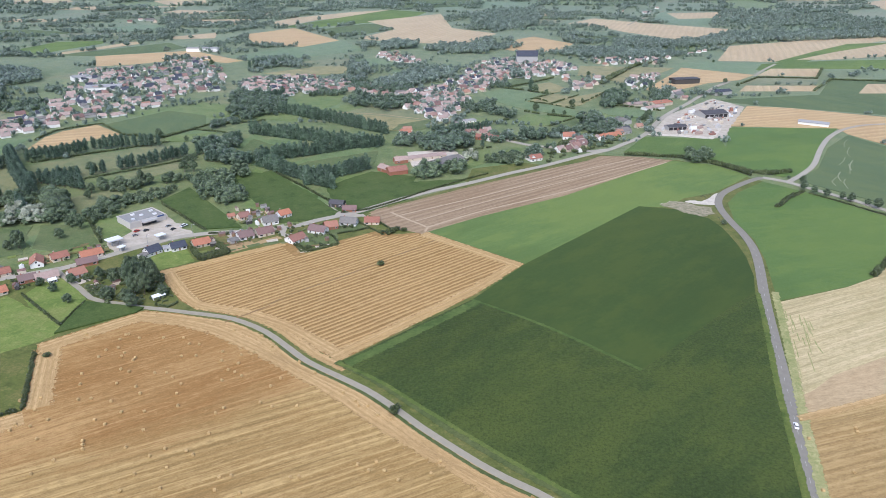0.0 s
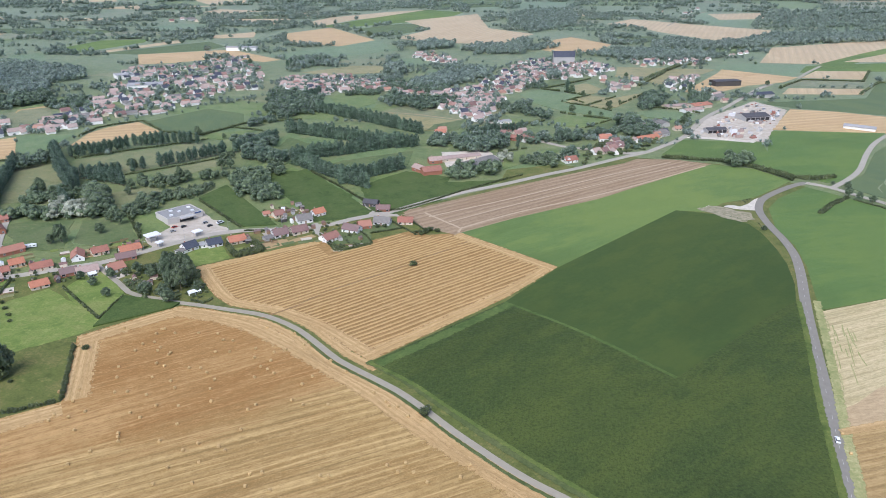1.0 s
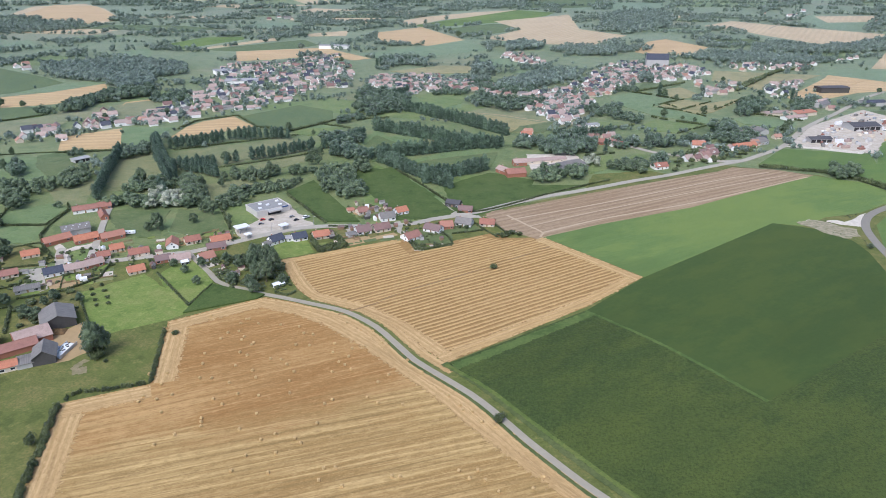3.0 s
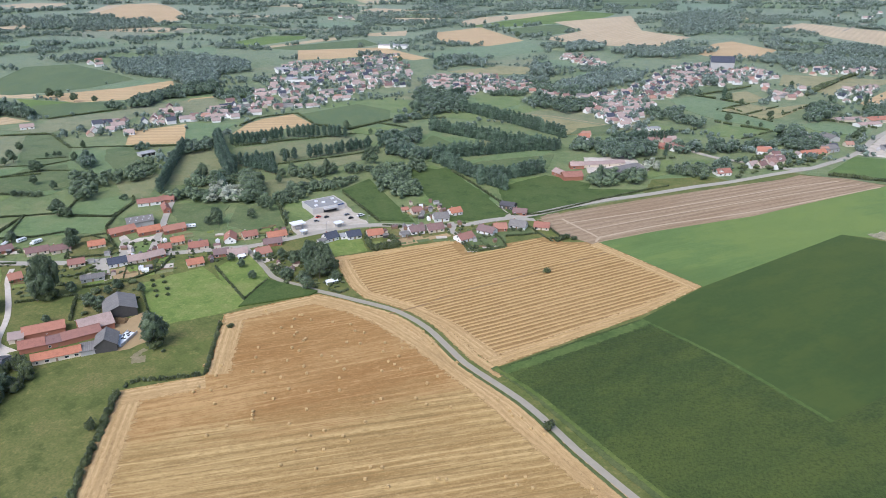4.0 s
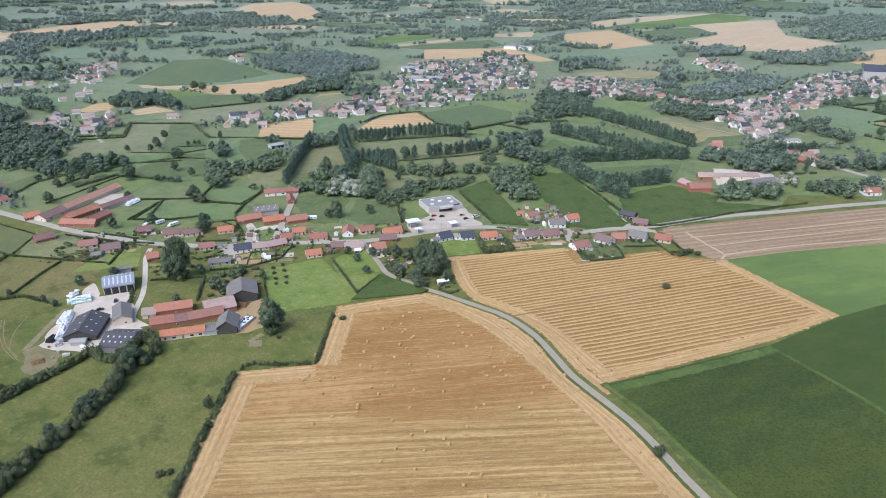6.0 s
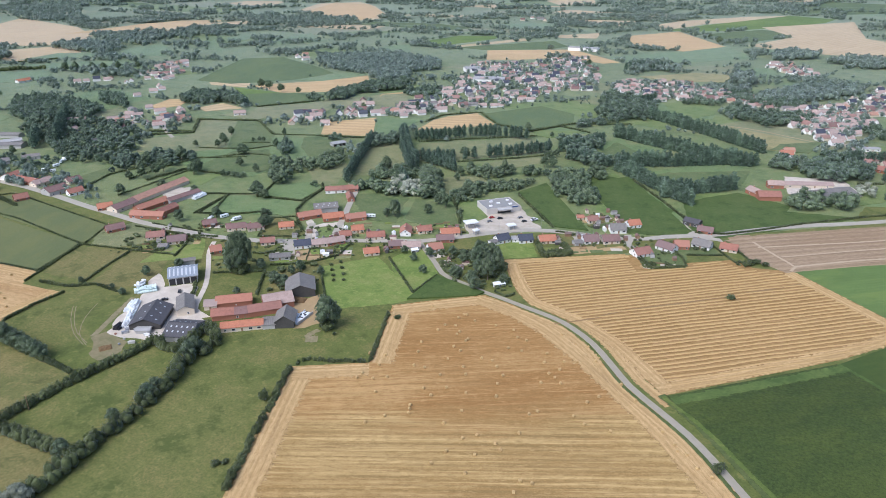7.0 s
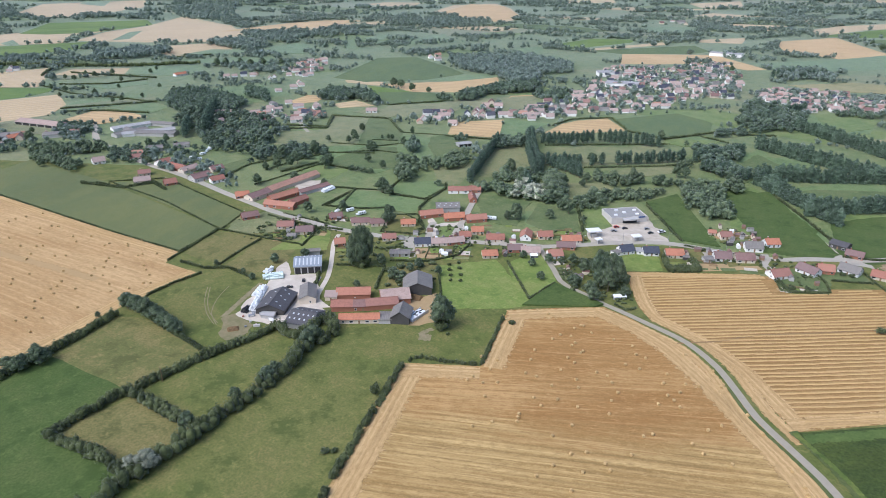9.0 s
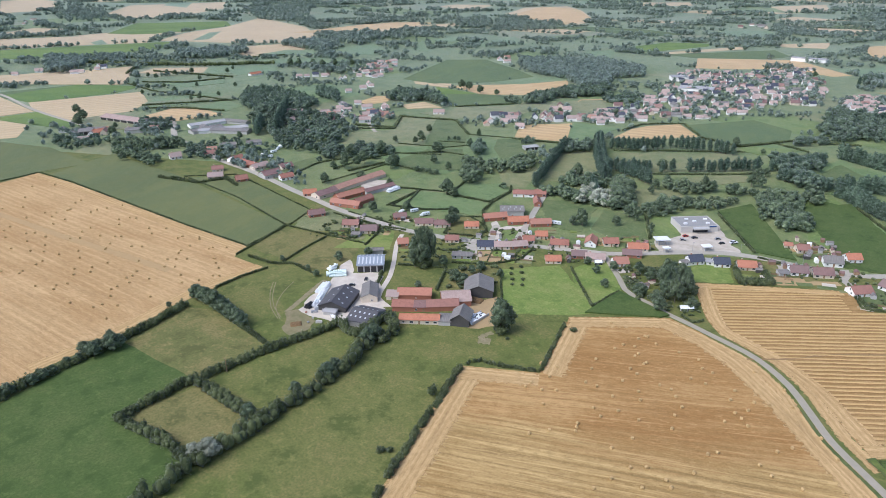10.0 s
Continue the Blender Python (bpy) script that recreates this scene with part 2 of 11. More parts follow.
# LAWN for far plots, duller and sheenier: haze in the colour.
LAWN_FAR = grass("meadow_fresh_far", (0.158, 0.215, 0.062), (0.215, 0.24, 0.088), (0.108, 0.156, 0.045), 0.5, sheen=0.45)
ASPHALT = surface("asphalt", (0.27, 0.248, 0.205), (0.19, 0.175, 0.145), 0.3)
ASPHALT_PALE = surface("asphalt_pale", (0.42, 0.385, 0.315), (0.3, 0.272, 0.22), 0.2)
ASPHALT_LANE = surface("asphalt_lane", (0.36, 0.325, 0.25), (0.27, 0.242, 0.185), 0.3)
HEADLAND = stubble("stubble_headland", (0.53, 0.37, 0.172), (0.4, 0.262, 0.108), 0, 2.6, 0.6, 0.2, "UV", 0.6, True)
TRACK = surface("worn_track", (0.48, 0.375, 0.25), (0.38, 0.285, 0.18), 0.4, edge=True)
VERGE = grass("verge_grass", (0.115, 0.155, 0.036), (0.17, 0.19, 0.05), (0.07, 0.105, 0.026), 0.6, True)
VERGE_SOFT = grass("verge_thin", (0.092, 0.136, 0.037), (0.12, 0.16, 0.045), (0.064, 0.1, 0.027), 0.5, True)
REGROWTH = grass("stubble_green_streaks", (0.34, 0.33, 0.14), (0.45, 0.4, 0.2), (0.2, 0.235, 0.08), 0.5, True)
BANK = surface("weedy_rubble", (0.42, 0.36, 0.26), (0.15, 0.155, 0.075), 0.35, 0.95, 0.1, 0.2, 0.95)
TRAMPLED = surface("trampled_earth", (0.27, 0.22, 0.13), (0.15, 0.15, 0.065), 0.16, 0.95, 0.05, 0.2, 0.95)
BARE = surface("bare_earth", (0.3, 0.25, 0.155), (0.16, 0.155, 0.07), 0.3, 0.95, 0.05, 0.2, 0.9, True)
VERGE_DARK = grass("verge_dark", (0.1, 0.128, 0.042), (0.135, 0.15, 0.058), (0.066, 0.09, 0.03), 0.5, True)
CHALK_SCAR = surface("thin_chalk", (0.33, 0.34, 0.23), (0.2, 0.23, 0.13), 0.5, edge=True)
SOIL_LINE = surface("dark_soil_track", (0.28, 0.18, 0.08), (0.19, 0.12, 0.052), 0.3, edge=True)
TRAM_LINE = surface("tramline_soil", (0.42, 0.29, 0.135), (0.34, 0.23, 0.1), 0.3, edge=True)
GRAVEL = surface("gravel", (0.62, 0.56, 0.475), (0.42, 0.36, 0.28), 0.14, stains=0.75)
PAVING = surface("concrete_paving", (0.56, 0.5, 0.41), (0.36, 0.31, 0.235), 0.14, stains=0.85)
DIRT = surface("bare_earth", (0.41, 0.295, 0.15), (0.28, 0.2, 0.1), 0.2)
CHALK = surface("chalk", (0.66, 0.61, 0.52), (0.42, 0.37, 0.29), 0.3, stains=0.8)


# ---- ground, fields and roads ----
def link_mesh(name, bm, material, parent=None):
    me = bpy.data.meshes.new(name)
    bm.to_mesh(me)
    bm.free()
    me.materials.append(material)
    ob = new(name, me)
    ob.parent = parent
    return ob


def part(name, bm, material, parent, label=""):
    return tagged(link_mesh(name, bm, material, parent), label)


def slab(points, top, bottom=-0.3):
    """A flat piece of ground with real edges; the outline may run either way."""
    bm = bmesh.new()
    face = bm.faces.new([bm.verts.new((x, y, top)) for x, y in points])
    face.normal_update()
    if face.normal.z < 0:
        face.normal_flip()
    rim = bmesh.ops.extrude_face_region(bm, geom=[face])
    low = [v for v in rim["geom"] if isinstance(v, bmesh.types.BMVert)]
    for v in low:
        v.co.z = bottom
    bmesh.ops.recalc_face_normals(bm, faces=bm.faces)
    bmesh.ops.triangulate(bm, faces=[f for f in bm.faces if len(f.verts) > 4])
    return bm


OUTLINES = []


def worn_outline(points, reach):
    """The outline in short steps, wandering a little to both sides."""
    out = []
    length = sum(math.dist(a, b) for a, b in zip(points, points[1:] + points[:1]))
    step = max(4.0, length / 90)
    for a, b in zip(points, points[1:] + points[:1]):
        n = max(1, int(math.dist(a, b) / step))
        for i in range(n):
            x, y = a[0] + (b[0] - a[0]) * i / n, a[1] + (b[1] - a[1]) * i / n
            out.append((x + reach * noise.noise(Vector((x * 0.14, y * 0.14, 1))), y + reach * noise.noise(Vector((x * 0.14, y * 0.14, 8)))))
    return out


def field(name, material, top, points, label):
    OUTLINES.append(points)
    if name.split("_")[-1] in ("yard", "bank", "pasture", "meadow", "ground", "lawn") and math.hypot(*points[0]) < 1000:
        points = worn_outline(points, 2.6 if name.split("_")[-1] in ("yard", "bank") else 1.8)
    return tagged(link_mesh(name, slab(points, top), material), label, name.split("_")[0] + " field" if "field" in name else name.replace("_", " "), kind="structure")


def smooth(points, step=8.0):
    """Catmull-Rom through the points."""
    p = [Vector(points[0]) * 2 - Vector(points[1])] + [Vector(q) for q in points] + [Vector(points[-1]) * 2 - Vector(points[-2])]
    out = []
    for a, b, c, d in zip(p, p[1:], p[2:], p[3:]):
        n = max(1, round((c - b).length / step))
        for i in range(n):
            t = i / n
            out.append(0.5 * (2 * b + (c - a) * t + (2 * a - 5 * b + 4 * c - d) * t * t + (3 * b - a - 3 * c + d) * t ** 3))
    return out + [p[-2]]


def ribbon(line, width, top, bottom=-0.3, shift=0.0):
    """A strip along a line, with its length and breadth in metres as coordinates."""
    bm = bmesh.new()
    uv, across = bm.loops.layers.uv.new("UVMap"), bm.loops.layers.uv.new("Across")
    rings, at, s = [], {}, 0.0
    for i, q in enumerate(line):
        s += (q - line[i - 1]).length if i else 0.0
        way = (line[min(i + 1, len(line) - 1)] - line[max(i - 1, 0)]).normalized()
        side = Vector((-way.y, way.x))
        ring = [bm.verts.new((*(q + side * (shift + k * width / 2)), z)) for k, z in ((1, bottom), (1, top), (-1, top), (-1, bottom))]
        for v, k in zip(ring, (1, 1, -1, -1)):
            at[v] = (s, k * width / 2)
        rings.append(ring)
    for a, b in zip(rings, rings[1:]):
        for i in range(3):
            bm.faces.new((a[i], a[i + 1], b[i + 1], b[i]))
    bmesh.ops.recalc_face_normals(bm, faces=bm.faces)
    for f in bm.faces:
        for loop in f.loops:
            loop[uv].uv = at[loop.vert]
            loop[across].uv = (0, at[loop.vert][1] * 2 / width)
    return bm


def strip(name, material, width, top, points, label, shift=0.0, step=8.0):
    """A strip of ground beside a line: headland, verge or wheel track."""
    return tagged(link_mesh(name, ribbon(smooth(points, step), width, top, top - 0.3, shift), material), label, name.replace("_", " "), kind="structure")


def road(name, material, width, top, points, label):
    line = smooth(points)
    ob = tagged(link_mesh(name, ribbon(line, width, top), material), label, name, kind="structure")
    return ob, line


bm = bmesh.new()
bmesh.ops.create_grid(bm, x_segments=8, y_segments=8, size=9000)
tagged(link_mesh("ground", bm, GROUND), "wide green valley floor of meadows and pastures", "ground", kind="structure")


# ---- far fields ----
field("grain_field", STUBBLE_FAR, 0.0612, [(-401.6, 653.5), (-409.2, 704), (-404.2, 728.5), (-381.9, 760.7), (-338.4, 718.7), (-364.2, 682.8)], "golden ripe grain field beyond the village")
field("crop_field", CROP_MAT, 0.0624, [(-375.8, 758.3), (-329.9, 836.8), (-277.7, 811), (-262.5, 762.9), (-289.2, 708.6), (-337.2, 718.8)], "dark green root crop field on the valley side")
field("pasture", PASTURE_FRESH, 0.0636, [(-283.4, 708.8), (-268, 741.6), (-234.3, 730.2), (-250.7, 689.3)], "green pasture field bounded by hedges")
field("grain_field", STUBBLE_FAR, 0.0648, [(-625, 1284), (-481, 1370), (-351, 1246), (-372, 1218), (-454, 1260), (-517, 1196), (-570, 1168)], "golden ripe grain field beyond the village")
field("crop_field", CROP_MAT, 0.0660, [(-699, 1293), (-566, 1487), (-505, 1410), (-527, 1351), (-628, 1283)], "dark green root crop field on the valley side")
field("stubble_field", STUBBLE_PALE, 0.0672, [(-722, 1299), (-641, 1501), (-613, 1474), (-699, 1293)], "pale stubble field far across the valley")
field("crop_field", CROP_BEET, 0.0684, [(-811, 1347), (-794, 1479), (-706, 1515), (-693, 1459), (-742, 1298)], "dark green root crop field on the valley side")
field("pasture", PASTURE_FRESH, 0.0696, [(-842, 1731), (-763, 1833), (-699, 1854), (-673, 1746), (-759, 1663)], "green pasture field bounded by hedges")
field("grain_field", STUBBLE_FAR, 0.0708, [(-457, 1643), (-373, 1800), (-227, 1554), (-278, 1436), (-395, 1501)], "golden ripe grain field beyond the village")
field("pasture", PASTURE_FRESH, 0.0720, [(-297, 1417), (-227, 1554), (-152, 1411), (-234, 1310), (-341, 1247), (-396, 1299)], "green pasture field bounded by hedges")
field("stubble_field", STUBBLE_PALE, 0.0732, [(-468, 1906), (-428, 2076), (-295, 2287), (-180, 2391), (-247, 2170), (-354, 2014), (-406, 1825)], "pale stubble field far across the valley")
field("crop_field", CROP_BEET, 0.0744, [(-406, 1825), (-348, 1982), (-180, 2391), (-59, 2315), (-81, 2189), (-194, 1965), (-346, 1803)], "dark green root crop field on the valley side")
field("crop_field", CROP_MAT, 0.0756, [(-300, 1780), (-206, 1932), (-84, 1884), (-191, 1665), (-236, 1616)], "dark green root crop field on the valley side")
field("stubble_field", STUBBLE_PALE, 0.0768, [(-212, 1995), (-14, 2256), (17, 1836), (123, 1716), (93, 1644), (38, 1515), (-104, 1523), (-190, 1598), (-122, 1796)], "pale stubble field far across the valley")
field("pasture", PASTURE_FRESH, 0.0780, [(-172, 1499), (-109, 1605), (-69, 1546), (-110, 1448)], "green pasture field bounded by hedges")
field("stubble_field", STUBBLE_PALE, 0.0792, [(-602, 1586), (-526, 1684), (-499, 1573), (-575, 1546)], "pale stubble field far across the valley")
field("stubble_field", STUBBLE_PALE, 0.0804, [(-1584, 2630), (-1541, 2698), (-1418, 2781), (-1312, 2609), (-1492, 2473)], "pale stubble field far across the valley")
field("stubble_field", STUBBLE_PALE, 0.0816, [(-1070, 2703), (-953, 2920), (-819, 2563), (-932, 2494)], "pale stubble field far across the valley")
field("grain_field", STUBBLE_FAR, 0.0828, [(120, 1430), (159, 1605), (203, 1664), (272, 1533), (225, 1421), (155, 1383)], "golden ripe grain field beyond the village")
field("stubble_field", STUBBLE_PALE, 0.0840, [(333, 1985), (433, 2149), (560, 2007), (727, 1874), (587, 1598), (505, 1655), (434, 1793), (400, 1900)], "pale stubble field far across the valley")
field("pasture", PASTURE_FRESH, 0.0852, [(579, 2075), (703, 2403), (832, 2249), (688, 1927), (630, 1983)], "green pasture field bounded by hedges")
field("stubble_field", STUBBLE_PALE, 0.0864, [(709, 2360), (896, 2426), (836, 2211), (684, 2157)], "pale stubble field far across the valley")
field("stubble_field", STUBBLE_PALE, 0.0876, [(596, 1519), (804, 1636), (1042, 1722), (1246, 1763), (1136, 1599), (1002, 1652), (735, 1441), (593, 1293), (494, 1301)], "pale stubble field far across the valley")
field("crop_field", CROP_BEET, 0.0888, [(593, 1293), (735, 1441), (876, 1579), (976, 1607), (1121, 1578), (1055, 1481), (929, 1526), (681, 1327), (606, 1254)], "dark green root crop field on the valley side")
field("stubble_field", STUBBLE_PALE, 0.0900, [(648, 1325), (782, 1444), (964, 1586), (1136, 1599), (997, 1394), (846, 1383), (713, 1330)], "pale stubble field far across the valley")
field("crop_field", CROP_BEET, 0.0912, [(499, 1234), (587, 1279), (705, 1315), (975, 1362), (879, 1220), (637, 1218), (528, 1187)], "dark green root crop field on the valley side")
field("pasture", PASTURE_FRESH, 0.0924, [(377, 1214), (427, 1283), (566, 1278), (495, 1151)], "green pasture field bounded by hedges")
field("grain_field", STUBBLE_FAR, 0.0936, [(330, 1058), (401, 1216), (497, 1145), (455, 1095), (392, 1062), (332, 1004)], "golden ripe grain field beyond the village")
field("stubble_field", STUBBLE_PALE, 0.0948, [(500, 1140), (553, 1213), (639, 1218), (594, 1134)], "pale stubble field far across the valley")
field("pasture", PASTURE_PALE, 0.0960, [(443, 1065), (488, 1123), (586, 1113), (547, 1051)], "dry yellowed pasture field bounded by hedges")
field("stubble_field", STUBBLE_PALE, 0.0972, [(417, 999), (444, 1046), (556, 1051), (529, 1005)], "pale stubble field far across the valley")
field("crop_field", CROP_MAT, 0.0984, [(354, 932), (520, 979), (604, 1114), (808, 1115), (640, 867), (538, 850), (396, 904)], "dark green root crop field on the valley side")
field("stubble_field", STUBBLE_PALE, 0.0996, [(581, 991), (637, 1070), (780, 1073), (729, 998)], "pale stubble field far across the valley")
field("stubble_field", STUBBLE_PALE, 0.1008, [(1691, 2993), (1895, 3197), (2371, 3425), (1914, 2750), (1549, 2599)], "pale stubble field far across the valley")
field("pasture", PASTURE_PALE, 0.1032, [(255, 1094), (306, 1198), (362, 1213), (311, 1108), (257, 1045)], "dry yellowed pasture field bounded by hedges")
field("pasture", PASTURE_PALE, 0.1068, [(-110.5, 818.3), (-57.5, 820.6), (-26.8, 801), (-31.9, 764.3), (-53.7, 763.4), (-94, 789.4)], "dry yellowed pasture field bounded by hedges")
field("pasture", PASTURE_FRESH, 0.1080, [(-197, 916), (-179, 944), (-134, 919), (-129.5, 859), (-177.7, 856.8)], "green pasture field bounded by hedges")
field("crop_field", CROP_BEET, 0.1104, [(175, 665.9), (211.6, 727.9), (290.7, 723.7), (283.1, 686.8), (225.9, 657.5)], "dark green root crop field on the valley side")
field("pasture", PASTURE_PALE, 0.1116, [(-410.8, 582.1), (-379.1, 593), (-339.7, 548.2), (-319.1, 505.6), (-361.5, 484.6)], "dry yellowed pasture field bounded by hedges")
field("pasture", PASTURE_PALE, 0.1128, [(-370.3, 602.3), (-279.6, 677.8), (-248, 660), (-243.9, 636.9), (-302.7, 571.4), (-308.4, 553.1), (-334.4, 566.4)], "dry yellowed pasture field bounded by hedges")
field("grain_field", STUBBLE_FAR, 0.1140, [(-521.8, 724.4), (-551, 809), (-531, 834), (-495, 781), (-513.8, 734.5)], "golden ripe grain field beyond the village")
field("pasture", LAWN_FAR, 0.1152, [(-474, 683.2), (-447.3, 706), (-416.2, 672.5), (-438.7, 629.2)], "lush green pasture field bounded by hedges")
field("pasture", PASTURE_PALE, 0.1164, [(-588, 722), (-547, 792), (-528, 769), (-555, 734), (-557.9, 704.3), (-562.8, 692.5)], "dry yellowed pasture field bounded by hedges")
field("pasture", PASTURE_PALE, 0.1176, [(-390.2, 459.8), (-389.9, 509.6), (-381.5, 503.3), (-358.3, 457), (-371.7, 449.9)], "dry yellowed pasture field bounded by hedges")
field("pasture", LAWN_FAR, 0.1188, [(-174.9, 556), (-166.9, 600.2), (-93.8, 520.9), (-96.1, 490.2), (-141.4, 480.7)], "lush green pasture field bounded by hedges")
field("pasture", LAWN_FAR, 0.1200, [(-95.2, 576.8), (-65.8, 589.8), (-32.4, 550.6), (-62.9, 497.9), (-86, 526.3)], "lush green pasture field bounded by hedges")
field("pasture", PASTURE_FRESH, 0.1212, [(-208, 922), (-139, 942), (-146.9, 852), (-199.8, 856.9)], "green pasture field bounded by hedges")
field("pasture", PASTURE_PALE, 0.1224, [(-104.2, 836), (-26.3, 785.9), (-40.1, 751.3), (-66.3, 757.6)], "dry yellowed pasture field bounded by hedges")
field("pasture", PASTURE_FRESH, 0.1236, [(-205.8, 685), (-200.5, 730.4), (-175.1, 690), (-163.3, 619.6), (-180, 601.8)], "green pasture field bounded by hedges")
field("pasture", PASTURE_FRESH, 0.1248, [(-144, 617), (-83.3, 656.4), (-74, 647.7), (-78.3, 618), (-126.4, 595.9)], "green pasture field bounded by hedges")
field("pasture", PASTURE_FRESH, 0.1332, [(24.1, 643.7), (48, 657.3), (63.6, 622.4), (28.1, 599.6)], "green pasture field bounded by hedges")
field("pasture", PASTURE_PALE, 0.1344, [(-955, 307), (-959, 351), (-913, 368), (-870, 340), (-909, 305)], "dry yellowed pasture field bounded by hedges")
field("pasture", LAWN_FAR, 0.1356, [(-503.2, 398.9), (-500.2, 440.9), (-471.4, 454.2), (-456.5, 399.2)], "lush green pasture field bounded by hedges")
field("pasture", PASTURE_FRESH, 0.1368, [(-538.5, 463.1), (-497.2, 510.3), (-469.5, 505.9), (-435.2, 462.1), (-437.5, 435.6), (-502.2, 439)], "green pasture field bounded by hedges")
field("pasture", PASTURE_PALE, 0.1380, [(-424.4, 371.2), (-411.8, 397.4), (-380.9, 412.1), (-366.6, 378.2), (-401.8, 363.3)], "dry yellowed pasture field bounded by hedges")
field("pasture", LAWN_FAR, 0.1392, [(-627.2, 481.7), (-611.2, 534), (-571, 515.2), (-569.1, 466.2)], "lush green pasture field bounded by hedges")
field("pasture", PASTURE_PALE, 0.1404, [(-407.4, 478.2), (-393.9, 514.7), (-368.7, 479.9), (-362.4, 448.1), (-385.7, 458.1)], "dry yellowed pasture field bounded by hedges")
field("pasture", LAWN_FAR, 0.1416, [(-296, 398.1), (-319.3, 441.3), (-307.6, 454.1), (-289.3, 454.6), (-269.1, 416.6)], "lush green pasture field bounded by hedges")
field("pasture", PASTURE_FRESH, 0.1428, [(-407.3, 434.9), (-371.2, 441.1), (-357.8, 410.8), (-393.7, 404.3)], "green pasture field bounded by hedges")
field("pasture", PASTURE_PALE, 0.1440, [(-414.8, 387.7), (-400.1, 403), (-380.5, 375.6), (-406.1, 352)], "dry yellowed pasture field bounded by hedges")
field("pasture", PASTURE_FRESH, 0.1452, [(-386.5, 400.8), (-354.9, 406.2), (-343.5, 383.6), (-367.9, 369.1)], "green pasture field bounded by hedges")
field("stubble_field", STUBBLE_PALE, 0.1464, [(-831, 763), (-768, 785), (-743, 759), (-810, 748)], "pale stubble field far across the valley")
field("grain_field", STUBBLE_FAR, 0.1476, [(-759, 771), (-687, 852), (-656, 925), (-626, 884), (-629, 783), (-678, 749)], "golden ripe grain field beyond the village")
field("crop_field", CROP_MAT, 0.1488, [(-860, 766), (-966, 972), (-912, 1020), (-778, 956), (-718, 919), (-733, 836), (-791, 768)], "dark green root crop field on the valley side")
field("pasture", PASTURE_FRESH, 0.1500, [(-733, 836), (-695, 945), (-681, 961), (-656, 925), (-687, 852)], "green pasture field bounded by hedges")
field("crop_field", CROP_BEET, 0.1512, [(-768, 750), (-678, 749), (-624, 760), (-599, 717), (-644, 666), (-681, 687)], "dark green root crop field on the valley side")
field("pasture", PASTURE_PALE, 0.1524, [(-639, 661), (-592, 719), (-597, 747), (-551, 791), (-559, 731), (-548.4, 683.8), (-576.2, 621.9), (-620, 626.8)], "dry yellowed pasture field bounded by hedges")
field("grain_field", STUBBLE_FAR, 0.1536, [(-480, 587.2), (-512.1, 636.3), (-473.9, 682.3), (-426.7, 606.3)], "golden ripe grain field beyond the village")
field("pasture", PASTURE_FRESH, 0.1548, [(-424, 602.3), (-476, 687.7), (-421, 698.2), (-416.3, 643.2), (-407.8, 608.2)], "green pasture field bounded by hedges")
field("pasture", PASTURE_PALE, 0.1560, [(-515.1, 712.1), (-547, 804), (-523, 829), (-471.6, 744.8), (-494.8, 719.4)], "dry yellowed pasture field bounded by hedges")
field("stubble_field", STUBBLE_PALE, 0.1572, [(-1621, 1905), (-1758, 2171), (-1678, 2325), (-1489, 2156), (-1223, 1836), (-1195, 1698), (-1323, 1799), (-1491, 1862)], "pale stubble field far across the valley")
field("stubble_field", STUBBLE_PALE, 0.1584, [(-2095, 2048), (-2107, 2167), (-1951, 2224), (-1850, 2024), (-1957, 1984)], "pale stubble field far across the valley")
field("stubble_field", STUBBLE_PALE, 0.1596, [(-1549, 1380), (-1501, 1552), (-1442, 1509), (-1447, 1334)], "pale stubble field far across the valley")
field("stubble_field", STUBBLE_PALE, 0.1608, [(-1573, 1288), (-1501, 1369), (-1457, 1279), (-1509, 1235)], "pale stubble field far across the valley")
field("pasture", PASTURE_FRESH, 0.1620, [(-1118, 1241), (-1135, 1371), (-1052, 1286), (-1056, 1203)], "green pasture field bounded by hedges")
field("pasture", PASTURE_FRESH, 0.1632, [(-1235, 1199), (-1241, 1285), (-1170, 1201), (-1185, 1156)], "green pasture field bounded by hedges")
field("pasture", PASTURE_FRESH, 0.1644, [(-1137, 1039), (-1248, 1173), (-1084, 1034)], "green pasture field bounded by hedges")
field("pasture", PASTURE_FRESH, 0.1656, [(-799, 1161), (-836, 1235), (-807, 1293), (-739, 1183)], "green pasture field bounded by hedges")
field("pasture", PASTURE_PALE, 0.1668, [(-385.6, 510.3), (-399.2, 565.4), (-374.5, 596.5), (-324.3, 532.2), (-321.4, 481.8)], "dry yellowed pasture field bounded by hedges")
field("pasture", PASTURE_FRESH, 0.1680, [(-161.3, 539.1), (-154.4, 575), (-125.8, 559.9), (-59.9, 479.9), (-84.3, 471.2)], "green pasture field bounded by hedges")
field("pasture", PASTURE_FRESH, 0.1692, [(-139.4, 617.3), (-110.7, 658), (-65.9, 680.4), (-76.9, 643.6), (-125.8, 603.2)], "green pasture field bounded by hedges")
field("pasture", PASTURE_FRESH, 0.1704, [(-185.6, 687.8), (-169.6, 718.6), (-139.8, 692.2), (-149.5, 594.8), (-183.7, 621.5)], "green pasture field bounded by hedges")
field("stubble_field", STUBBLE_PALE, 0.1716, [(-4215, 1049), (-4369, 1249), (-3940, 1227), (-3243, 995), (-3212, 793)], "pale stubble field far across the valley")
field("stubble_field", STUBBLE_PALE, 0.1728, [(-2842, 1056), (-3271, 1315), (-3129, 1698), (-2699, 1451), (-2442, 1092), (-2543, 1019)], "pale stubble field far across the valley")
